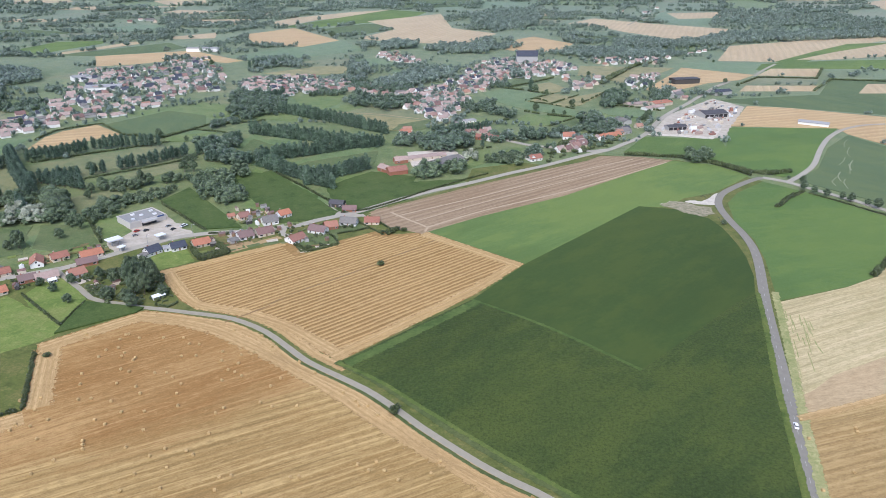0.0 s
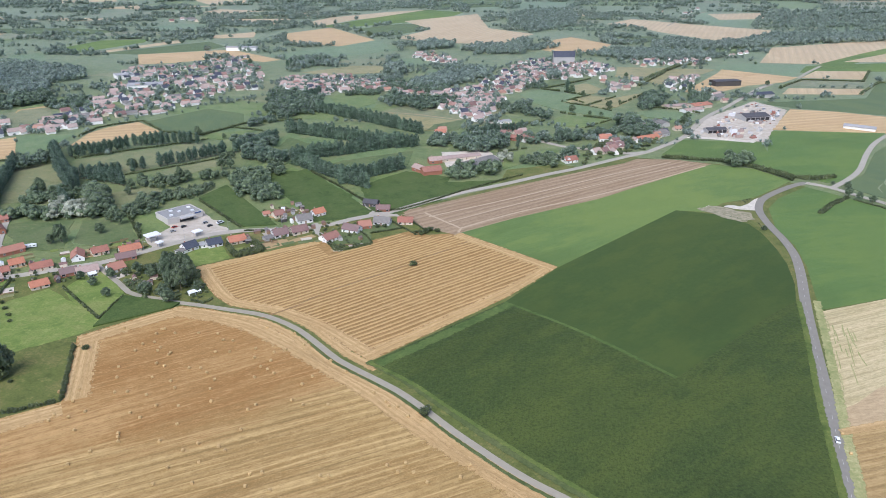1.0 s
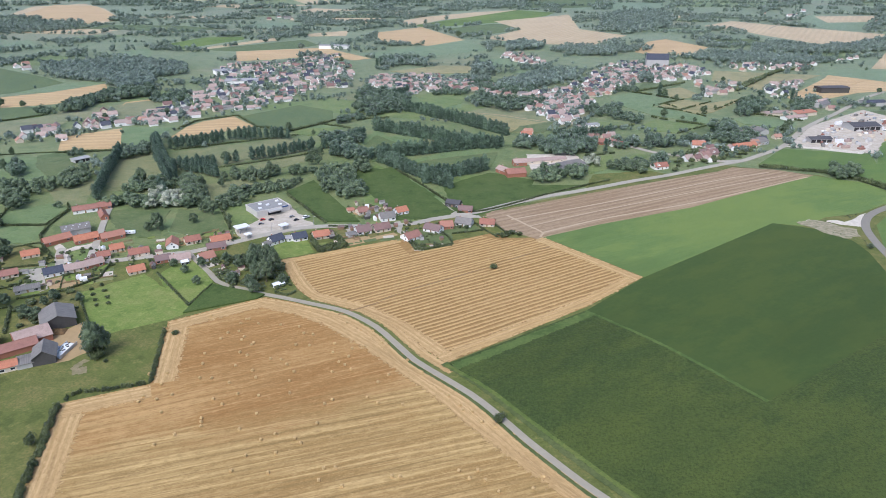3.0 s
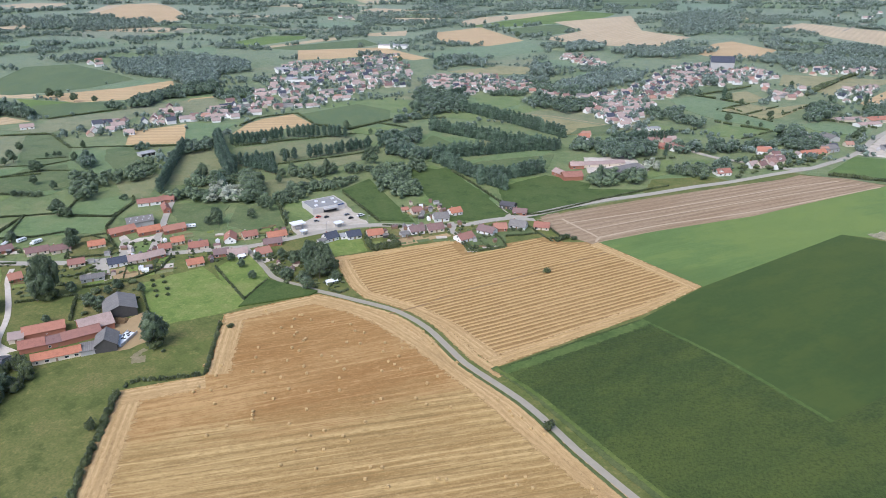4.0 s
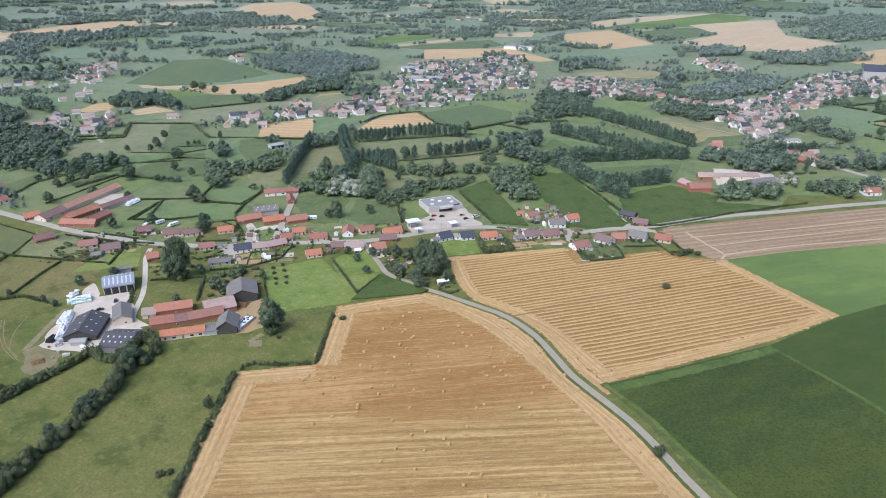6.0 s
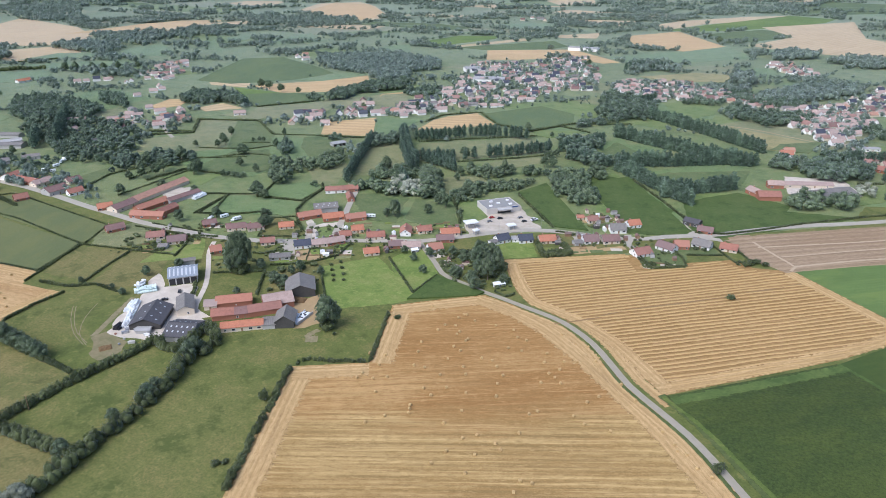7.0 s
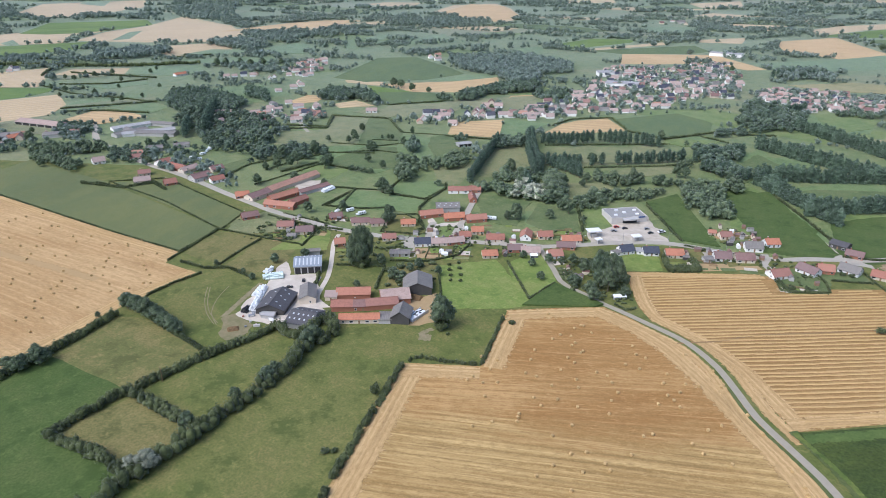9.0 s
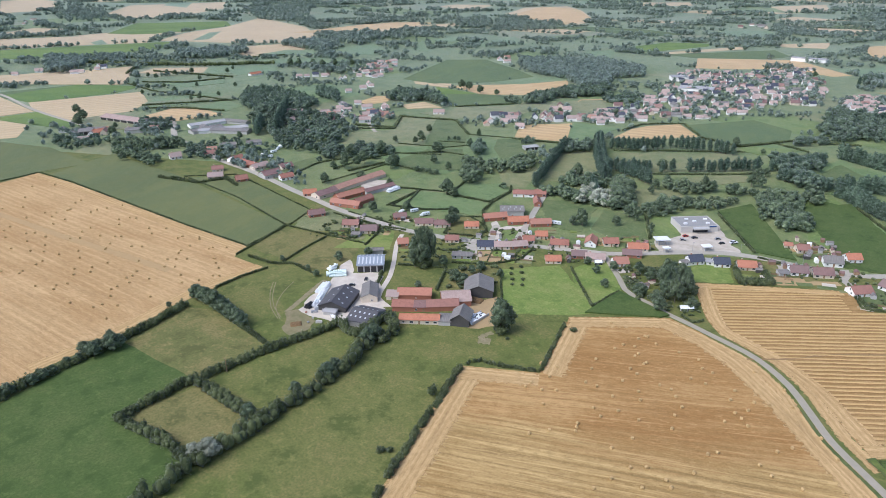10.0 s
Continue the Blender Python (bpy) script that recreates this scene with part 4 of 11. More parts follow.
field("meadow", MEADOW_MID, 0.2768, [(-216.8, 61.2), (-225.2, 94.9), (-229.8, 128.7), (-235.8, 166.8), (-247.8, 202.7), (-250.3, 215.7), (-224.7, 246.9), (-220.1, 268), (-198.5, 294.1), (-179.1, 246.7), (-208.8, 226.2), (-167.5, 137.8), (-153.1, 111.1)], "grazed green meadow between tall hedges")
field("meadow", MEADOW_MID, 0.2784, [(-279.3, 129.4), (-281.7, 174.3), (-280.4, 202.8), (-260.6, 205.7), (-244.1, 172.8), (-235.8, 135)], "grazed green pasture between tall hedges")
field("meadow", MEADOW_MID, 0.2800, [(-368.4, 183.8), (-370.6, 217.5), (-339.4, 233.6), (-325.4, 236), (-300.5, 200.7), (-289.5, 177.7), (-314.6, 169.7)], "grazed green pasture beside the farmyard")
field("lawn", LAWN, 0.2816, [(-265.7, 318.1), (-243.6, 348.8), (-204.1, 321.9), (-186.8, 317.9), (-199.4, 299.4), (-226.3, 276.1)], "bright green lawn field behind the houses")
field("crop_field", MEADOW, 1.0832, [(-195.5, 306.7), (-196.7, 341.9), (-161.4, 335.3), (-163.3, 329.9)], "small dark green maize plot beside the lane")
field("lawn", LAWN, 0.2848, [(-192.5, 413.5), (-166.4, 416.8), (-154.4, 398.2), (-174.5, 381), (-185.4, 392.8)], "fresh green lawn behind the new houses")
field("pasture", PASTURE_FRESH, 0.2864, [(-280.9, 433.3), (-254.2, 467), (-226.5, 423.6), (-261.7, 408.9)], "green pasture behind the roadside houses")
field("pasture", LAWN_FAR, 0.2880, [(-248, 464.5), (-236.7, 478.5), (-213.1, 443.5), (-220.8, 424.8)], "green grass plot beside the shop")
field("crop_field", MEADOW, 0.5896, [(-217.9, 509.9), (-206.9, 543.4), (-141.1, 456.6), (-164, 452.2)], "dark green crop strip beside the shop yard")
field("pasture", MEADOW, 0.2912, [(-177.3, 548.3), (-173.1, 588.2), (-147.9, 584.7), (-99.2, 524.5), (-90.5, 478.2), (-106.2, 468.8)], "long green meadow strip between tree rows")
field("pasture", LAWN, 0.2928, [(-368.3, 267.6), (-378.1, 304.4), (-360.6, 310.4), (-349.2, 285.9)], "small bright green paddock beside the farm lane")
field("pasture", MEADOW_MID, 0.2944, [(-317.4, 278), (-291.9, 297.6), (-273.5, 270), (-300.4, 265.5)], "green paddock behind the farm")
field("garden_ground", PASTURE_DRY, 0.2960, [(-287.1, 295.2), (-271.6, 319.5), (-255.2, 303.5), (-266.4, 276.8)], "overgrown orchard ground with rough grass")
field("lawn", LAWN, 0.2976, [(-233.5, 358.4), (-224.8, 376.5), (-196.4, 344.3), (-197.4, 309.5), (-233.5, 346.6)], "bright green orchard lawn beside the lane")
field("gravel_yard", GRAVEL, 0.2992, [(-276.6, 238.8), (-283.9, 239.7), (-310.0, 260.5), (-316.4, 263.8), (-326.1, 253.3), (-344.7, 263.3), (-343.0, 256.1), (-333.1, 245.2), (-326.6, 233.4), (-319.0, 216.6), (-310.0, 200.9), (-299.3, 202.4), (-291.6, 204.1), (-278.1, 210.4), (-279.2, 218.8), (-280.2, 233.2)], "pale gravel farmyard with wheel tracks")
field("gravel_yard", PAVING, 0.3008, [(-223.5, 460.5), (-204.5, 481.6), (-169.7, 441.7), (-210.5, 410.4), (-222.4, 427.6), (-213.6, 445.9)], "pale concrete car park in front of the shop")
field("dirt_yard", DIRT, 0.3024, [(-247.2, 270.7), (-242.8, 289.4), (-219.5, 261.9), (-229.6, 252.1)], "trampled bare earth yard beside the barn")
field("dirt_yard", TRAMPLED, 0.3040, [(-311.5, 193.6), (-311.6, 201.4), (-302.5, 201.2), (-292.8, 200.3), (-288.3, 193.0), (-287.4, 184.1), (-291.2, 180.8), (-302.8, 186.1)], "bare trampled earth beside the farmyard")
field("gravel_yard", GRAVEL, 0.3056, [(-324.2, 376), (-323, 382), (-314, 373), (-306.6, 381.6), (-301.6, 389.4), (-297.5, 385.6), (-283.5, 362.2), (-286.6, 359.4), (-297.2, 375.2), (-303.7, 378.1), (-309.3, 371.2), (-299, 354.6), (-303.6, 351.6)], "pale gravel drives between the houses")
field("lawn", LAWN_FAR, 0.3072, [(-308.9, 370.1), (-303.3, 377), (-297.1, 373.8), (-290, 361.7), (-295.9, 357.5)], "small green island of grass between two drives")
field("garden_ground", PASTURE_DRY, 0.3088, [(-354.6, 361.9), (-345.1, 374.3), (-308.9, 358.2), (-310.7, 349.2), (-332.8, 338.4)], "dry lawn round a bungalow")
field("gravel_yard", ASPHALT_PALE, 0.3104, [(-307.6, 319), (-302.3, 325.3), (-293.4, 317), (-299.3, 310.1)], "pale garden terrace behind the houses")
field("lawn", LAWN, 0.3120, [(-288, 336.4), (-284.3, 341.2), (-274.6, 328.8), (-279.6, 321.6)], "small green back garden")
field("garden_ground", PASTURE_DRY, 0.3136, [(-283.8, 341.7), (-278.6, 349.3), (-265.6, 332.5), (-272.9, 328)], "back garden of beds and paths")
field("lawn", LAWN, 0.3152, [(-278.4, 350.8), (-274, 357.6), (-260, 337.9), (-263.9, 331.6)], "small green back garden")
field("pasture", PASTURE_DRY, 0.3168, [(-282.9, 311.1), (-269.1, 321.9), (-252.6, 300.6), (-263.3, 283), (-266.2, 272), (-285.8, 296.4)], "overgrown orchard ground with rough grass")
field("lawn", LAWN, 0.3184, [(-240.7, 370), (-231.9, 374.6), (-225.4, 366.2), (-230.5, 358.9)], "green garden beside the lane")
field("lawn", LAWN_FAR, 0.3200, [(-116.8, 472.6), (-108.8, 477.9), (-101.7, 464.1), (-111.1, 459.5)], "green garden beside the road")
field("gravel_yard", GRAVEL, 0.3216, [(-35.8, 658.4), (8, 670.4), (23.4, 630.8), (-12.8, 602.3), (-28.3, 610.6)], "pale gravel yard of the brick farm")
field("gravel_yard", PAVING, 0.3232, [(219.6, 735.6), (266.5, 834.7), (359, 943), (381, 889), (294.6, 726.3), (237.9, 736.3)], "pale concrete yard of the builders' depot")
field("chalk_bank", CHALK, 0.3248, [(190.1, 522.4), (202.2, 521.4), (212.2, 529.9), (223.2, 542.9), (211.4, 512.4), (201.7, 513.5), (188.8, 518.4)], "white chalk spoil beside the road bend")
field("chalk_bank", CHALK, 0.3264, [(169.4, 513.9), (178.4, 522.1), (178.5, 519.4), (170, 510)], "white chalk spoil on the field edge")
field("chalk_bank", CHALK, 0.3280, [(216.7, 740.5), (250.9, 739.3), (283.1, 730.7), (308.8, 775.5), (307.7, 767.3), (282, 721), (248.6, 731.8), (219.6, 735.6)], "white chalk embankment round the depot")
field("dirt_bank", BANK, 0.4487, [(167.7, 512.5), (177.5, 520.7), (189.3, 515.7), (203.9, 507.0), (202.1, 492.0), (191.1, 485.7), (177.5, 498.7)], "weedy brown rubble bank beside the chalk spoil")
field("dirt_bank", BANK, 0.3312, [(167.7, 512.5), (177.5, 520.7), (189.3, 515.7), (203.9, 507.0), (202.1, 492.0), (191.1, 485.7), (177.5, 498.7)], "weedy brown rubble bank beside the chalk spoil")
field("tilled_field", TILLED, 0.2860, [(-55.9, 491.3), (-43.6, 502.6), (-9.2, 448.9), (-12.0, 445.5), (-25.5, 453.3), (-37.6, 457.7), (-44.4, 469.5)], "bare brown corner of the tilled field")
field("lawn", PASTURE_MID, 0.2856, [(-106.1, 444.2), (-90.7, 413.7), (-69.7, 426.9), (-72.7, 445.0), (-52.7, 455.7), (-66.9, 476.2), (-82.7, 454.5)], "green back gardens of the roadside houses")

# ---- roads ----
road("road", ASPHALT, 5.7, 0.423, [(118, 146.3), (134.1, 196.7), (139, 212.3), (144, 229), (151, 251.8), (159, 278.3), (168.5, 309.5), (177.9, 339.9), (187.2, 368), (198.1, 400.2), (205.5, 427.5), (208.6, 452.6), (209, 474.5), (210.7, 498.4), (214.7, 517.8), (224.9, 538.7), (242.8, 558.3), (264.8, 577.7), (278, 586.2)], "grey asphalt road with a dashed white centre line")
road("road", ASPHALT_PALE, 6, 0.426, [(278, 586.2), (292.9, 575.3), (302.6, 560.1), (313.6, 544.2), (326.3, 525), (338.1, 504.4), (364.8, 459.8)], "grey asphalt road lined with small trees")
road("road", ASPHALT_PALE, 5, 0.429, [(294.6, 573.8), (317.8, 597.5), (342.8, 628.5), (376.2, 683.7), (405.9, 728.1), (435.3, 761.9), (463, 784), (484, 794), (509, 800)], "pale farm road curving up the hillside")
road("road", ASPHALT_PALE, 6, 0.432, [(-681, 322.6), (-657.9, 326), (-616.5, 324.9), (-576.4, 325.7), (-534.9, 323.6), (-494.3, 320), (-459.7, 318.4), (-427.8, 316.8), (-396.3, 319.1), (-372.5, 320.6), (-352.4, 324.3), (-335.4, 330), (-322.5, 333.6), (-298.9, 347.6), (-279.3, 359.4), (-260.8, 368.9), (-246.6, 377.2), (-232.1, 384.6), (-217.7, 398.3), (-200.4, 417.4), (-184.8, 432.3), (-173.2, 439.6), (-160.6, 444.1), (-144.4, 447.3), (-128.9, 450.4), (-111.5, 455.7), (-101, 461.5), (-91.3, 471.1), (-76.4, 480.9), (-61.1, 492.1), (-37.3, 515.9), (-11.4, 538.8), (21.3, 562.2), (56.9, 590.8), (89.6, 614.6), (119.5, 639.9), (144.8, 660.7), (164.5, 676.1), (183.8, 698.7), (204.3, 722.8), (225.1, 756.1), (247.7, 803.8), (280, 858), (312, 904), (350, 963), (393, 1029), (432, 1079)], "grey asphalt village road")
road("road", ASPHALT_PALE, 6, 0.435, [(164.5, 676.1), (140.8, 668.9), (112.1, 680.6), (87.7, 688.5), (71.8, 701.4), (55.5, 717.1), (38.9, 741), (21.4, 774.6), (5.8, 802.4), (-10.8, 822.6), (-18.6, 870.8), (-12, 925)], "grey street leading into the village centre")
road("lane", ASPHALT_LANE, 3.3, 0.438, [(-236.5, 385.9), (-221.4, 371.2), (-206.7, 357.7), (-195.8, 346.8), (-187.1, 342.4), (-176.8, 340.4), (-162.1, 336.2), (-150.7, 334.2), (-134, 330.5), (-116.1, 326.5), (-104.2, 321.2), (-90.1, 311.4), (-77.9, 298.9), (-63.7, 283.7), (-48.4, 272.2), (-34.1, 261.5), (-23.2, 251.2), (-15.3, 242.6), (-7.9, 234.5), (3.6, 223.3), (14.3, 213.2), (24.4, 205), (34, 198.5), (89.8, 152.3)], "narrow pale asphalt lane between the stubble fields")
road("lane", GRAVEL, 2.9, 0.441, [(-353.5, 315.7), (-345, 303.6), (-334.7, 293.1), (-318.4, 277), (-307.2, 264.6), (-299.4, 253.5), (-293.8, 245.4), (-283.8, 235.4), (-276.3, 233.2)], "pale gravel lane to the farm")
road("lane", ASPHALT_PALE, 4.5, 0.444, [(-286.1, 357), (-292.3, 368.1), (-299.8, 383.4), (-306.9, 397.2), (-316.9, 416.3), (-329.6, 440.8), (-337.8, 458.7)], "narrow lane to the farmhouse")
road("lane", ASPHALT_PALE, 5, 0.447, [(-300.3, 349.1), (-310.9, 362.2), (-317.4, 374.4)], "pale drive to the houses")
road("lane", ASPHALT_PALE, 4, 0.450, [(-679.6, 546.3), (-639.6, 519.9), (-606.3, 500.8)], "small road near the far hamlet")
road("lane", ASPHALT_PALE, 6, 0.453, [(-735.3, 330.2), (-775.1, 346.9), (-823, 370)], "pale road between the far sheds")
road("lane", ASPHALT_PALE, 5, 0.456, [(-1286, 257), (-1202, 282), (-1038, 280), (-893, 290)], "pale straight road between the far fields")
road("lane", ASPHALT_PALE, 5, 0.459, [(493, 1134), (531, 1193), (583, 1266)], "pale farm track between fields")
road("lane", ASPHALT_PALE, 5, 0.462, [(486, 1953), (630, 2267), (727, 2452)], "pale far road")

# ---- headlands, verges and tracks ----
strip("headland", HEADLAND, 17.55, 0.3712, [(-145.5, 89.7), (-167.9, 138.2), (-207, 222.4)], "pale headland of straw stubble along the field edge", -6.5)
strip("headland", HEADLAND, 16.2, 0.3724, [(-207, 222.4), (-176.4, 243.3)], "pale headland of straw stubble along the field edge", -6)
strip("headland", HEADLAND, 16.2, 0.3736, [(-176.4, 243.3), (-198.7, 297.4)], "pale headland of straw stubble along the field edge", -6)
strip("headland", HEADLAND, 16.2, 0.3748, [(-198.7, 297.4), (-178.9, 316.5), (-160.1, 333)], "pale headland of straw stubble along the field edge", -6)
strip("headland", HEADLAND, 17, 0.3760, [(-160.1, 333), (-141, 329.7), (-120.4, 322.9), (-106.2, 315.1), (-78, 295.2), (-58.7, 279.4), (-41, 264.8), (-21.9, 245.9), (0.7, 225.8), (25, 204.5), (36.1, 193.2), (91.4, 146)], "pale headland of straw stubble along the field edge", -6.5)
strip("headland", HEADLAND, 12.15, 0.3772, [(-171.5, 382.7), (-159.6, 364.3), (-145.8, 345.4), (-133.9, 335), (-115.5, 329.6), (-102.3, 324.9), (-81.8, 312.8), (-61.3, 294.4), (-48.8, 283.9)], "pale headland of straw stubble along the field edge", 4.5)
strip("headland", HEADLAND, 12.15, 0.3784, [(-48.8, 283.9), (17.5, 354.3), (50.9, 398.5)], "pale headland of straw stubble along the field edge", 4.5)
strip("headland", HEADLAND, 12.15, 0.3796, [(50.9, 398.5), (-10.7, 451.2)], "pale headland of straw stubble along the field edge", 4.5)
strip("headland", HEADLAND, 9.45, 0.3808, [(-106.8, 429.5), (-171.5, 382.7)], "pale headland of straw stubble along the field edge", 3.5)
strip("headland", HEADLAND, 13.5, 0.3820, [(-710.8, 188.1), (-653.3, 199.2), (-576.7, 208.1), (-480.9, 219.3), (-411.3, 229.4)], "pale headland of straw stubble along the field edge", -5)
strip("headland", HEADLAND, 13.5, 0.3832, [(-372.1, 218.4), (-369.6, 182.7), (-366.4, 165.3), (-352, 117), (-346.5, 78.2)], "pale headland of straw stubble along the field edge", -5)
strip("headland", HEADLAND, 8.5, 0.3762, [(-134, 330.5), (-116.1, 326.5), (-104.2, 321.2), (-90.1, 311.4), (-77.9, 298.9), (-63.7, 283.7), (-48.4, 272.2)], "pale headland of straw stubble beside the lane", 6.6)
strip("headland", HEADLAND, 7, 0.3766, [(-150.7, 334.2), (-134, 330.5), (-116.1, 326.5), (-104.2, 321.2), (-90.1, 311.4), (-77.9, 298.9), (-63.7, 283.7), (-48.4, 272.2), (-34.1, 261.5), (-23.2, 251.2), (-15.3, 242.6), (-7.9, 234.5), (3.6, 223.3), (14.3, 213.2), (24.4, 205), (34, 198.5), (89.8, 152.3)], "pale headland of straw stubble beside the lane", -5.6)
strip("wheel_track", TRACK, 2.6, 0.3844, [(-35, 480.8), (33.9, 531.7), (129.3, 607), (178, 640)], "pale wheel track across the tilled field", 0)
strip("wheel_track", TRACK, 3, 0.3856, [(-10.9, 459.8), (32, 496), (98.8, 542.1), (155.2, 587.3), (207.5, 631.4)], "pale wheel track across the tilled field", 0)
strip("wheel_track", TRACK, 2, 0.3868, [(-22.1, 469.6), (33.1, 515.3), (125.4, 586.3), (192.6, 634.7)], "pale wheel track across the tilled field", 0)
strip("wheel_track", TRACK, 3, 0.3880, [(-38.9, 489.1), (-23, 471.8), (-10.9, 458.7), (-12.7, 451.2)], "pale wheel track at the end of the tilled field", 0)
strip("wheel_track", SOIL_LINE, 2.2, 0.3892, [(-113.6, 320.6), (-97.9, 336.4), (-86.3, 352.7), (-59.2, 378.4), (-30.4, 408.4), (-5.6, 435)], "dark wheel track across the straw swaths", 0)
strip("grass_verge", VERGE_DARK, 5.5, 0.6600, [(-52.3, 280), (-34.7, 266.3), (-15.6, 247.3), (3.6, 227.4), (24.6, 208.3), (36, 198.6), (91.9, 153.4)], "grass verge along the lane", 4)
strip("grass_verge", VERGE, 3.4, 0.6900, [(-49.8, 281.2), (-29.6, 266.6), (-8.4, 245.8), (14.7, 223.6), (34.7, 205.4), (94.3, 155.5)], "yellow-green grass strip along the maize", 1.5)
strip("grass_verge", VERGE_SOFT, 3.5, 0.6600, [(16.4, 348.7), (41.4, 329.6), (62.6, 310.9), (93.2, 278.6)], "light green grass strip between two crops", 0)
strip("grass_verge", VERGE, 4.5, 0.6800, [(180.1, 360.6), (170.1, 327.1), (150.1, 264.5), (136.8, 218.7), (129.7, 194.4), (114.7, 146.3)], "yellow-green grass verge beside the road", 0.8)
strip("grass_verge", VERGE_SOFT, 9, 0.6650, [(-47.2, 284), (-23.6, 307.6), (16.4, 348.7)], "greener strip along the edge of the maize", -4)
field("stubble_field", BARE_SAND, 0.2560, [(151.9, 245.1), (155.6, 257.7), (166.5, 263.9), (181.7, 276.3), (215.8, 293.1), (248.3, 308.7), (224.8, 272.0), (197.2, 260.9), (170.2, 251.3)], "bare sandy end of the pale stubble field")
strip("headland", HEADLAND, 6, 0.4362, [(150.3, 243.1), (169.2, 249.3), (196.2, 259.2), (223.1, 269.2)], "trampled straw between two stubble fields", 0)
strip("grass_verge", REGROWTH, 6.5, 0.4350, [(191.6, 362.2), (182.0, 332.3), (167.7, 288.2), (153.3, 245.9), (144.2, 217.1), (137.0, 194.5)], "thin dry grass verge beside the road", 0)
straggle = random.Random(8)
for k, line in enumerate(([(190.0, 343.5), (175.6, 298.7), (161.3, 258.2)], [(191.0, 340.2), (180.4, 304.1), (171.4, 273.8)], [(195.1, 339.0), (183.3, 303.1), (172.6, 268.4)], [(195.8, 333.9), (188.3, 304.3), (186.6, 288.6)])):
    path = smooth(line, 3.0)
    for j in range(7):
        a = straggle.randrange(len(path) - 5)
        off = Vector((straggle.uniform(-1.5, 1.5), straggle.uniform(-1.5, 1.5)))
        strip("regrowth", REGROWTH, straggle.uniform(0.5, 1.1), 0.3976 + 0.0003 * (7 * k + j), [path[a] + off, path[a + 2] + off, path[a + straggle.randint(3, 4)] + off], "green regrowth in the pale stubble")
strip("chalk_scar", CHALK_SCAR, 1.0, 0.4700, [(424.6, 724.0), (414.0, 710.7), (405.1, 693.6)], "pale chalky scar across the crop")
strip("chalk_scar", CHALK_SCAR, 1.1, 0.4704, [(409.1, 691.4), (395.7, 670.4), (391.5, 656.0)], "pale chalky scar across the crop")
strip("chalk_scar", CHALK_SCAR, 1.1, 0.4708, [(384.4, 653.0), (376.4, 640.2), (365.9, 628.1)], "pale chalky scar across the crop")
strip("chalk_scar", CHALK_SCAR, 1.1, 0.4712, [(375.8, 629.6), (368.0, 612.8), (360.8, 599.2)], "pale chalky scar across the crop")
strip("chalk_scar", CHALK_SCAR, 1.7, 0.4716, [(356.0, 605.6), (346.1, 591.4), (341.3, 576.6)], "pale chalky scar across the crop")
strip("chalk_scar", CHALK_SCAR, 1.1, 0.4720, [(343.1, 588.3), (332.4, 574.9), (330.3, 563.9)], "pale chalky scar across the crop")
strip("chalk_scar", CHALK_SCAR, 1.4, 0.4724, [(348.5, 583.5), (342.2, 574.6), (336.4, 556.3)], "pale chalky scar across the crop")
strip("chalk_scar", CHALK_SCAR, 1.7, 0.4728, [(386.8, 643.3), (374.2, 624.9), (368.1, 610.7)], "pale chalky scar across the crop")
strip("wheel_track", TRACK, 3, 0.3300, [(-131.9, 834.8), (-85.0, 828.3), (-47.1, 812.4), (-10.5, 794.1)], "pale farm track behind the poplars", 0)
strip("bare_patch", BARE, 5, 0.3990, [(-312.3, 195.1), (-320.5, 211.4), (-331.2, 234.0)], "rough earth bank beside the yard", 0)
strip("lane", ASPHALT_PALE, 5, 0.3995, [(-835.8, 374.7), (-792.0, 355.7), (-746.1, 337.4), (-711.8, 334.8)], "pale lane into the hamlet", 0)
strip("wheel_track", BARE, 0.7, 0.4000, [(-351.3, 211.1), (-339.4, 201.4), (-323.5, 192.2), (-309.4, 187.6)], "worn wheel track across the pasture", 0)
strip("wheel_track", BARE, 0.7, 0.4012, [(-349.6, 211.6), (-337, 201.7), (-323, 193.7), (-309.2, 189.6)], "worn wheel track across the pasture", 0)
strip("wheel_track", BARE, 0.7, 0.4024, [(-342.5, 219.5), (-334.2, 206.4), (-321.7, 194), (-308, 188.1)], "worn wheel track across the pasture", 0)
field("dirt_yard", DIRT, 0.3328, [(-295.5, 330.5), (-288.6, 337.1), (-278.7, 324.9), (-283.2, 318.1)], "dug brown vegetable plot behind the houses")
field("garden_ground", PASTURE_DRY, 0.3344, [(-158.7, 439.7), (-145.9, 442.3), (-123, 433.7), (-106.9, 440.8), (-138.6, 415.5), (-149.4, 421.6)], "rough dry gardens behind the roadside houses")
field("garden_ground", DIRT, 0.3360, [(-139.2, 417.1), (-112.8, 440.3), (-108.7, 437), (-135.6, 412.1)], "strip of bare garden earth beside the stubble")
field("gravel_yard", ASPHALT_PALE, 0.3376, [(-118.9, 458.9), (-113.4, 461.8), (-100.5, 431.6), (-100.9, 426.3)], "pale drive beside a house")
field("gravel_yard", ASPHALT_PALE, 0.3392, [(-147.9, 440.4), (-141.2, 443.3), (-135, 424.4), (-140.6, 424.5)], "pale drive beside a house")
field("gravel_yard", ASPHALT_PALE, 0.3408, [(-311.3, 333), (-305.8, 341), (-286.4, 320), (-288.5, 315.5)], "pale courtyard between the houses")
field("gravel_yard", ASPHALT_PALE, 0.3424, [(-91.2, 509.1), (-75.7, 490.5), (-60.6, 487.3), (-55.5, 479.1), (-76.1, 478.5)], "pale forecourt beside the dark barn")
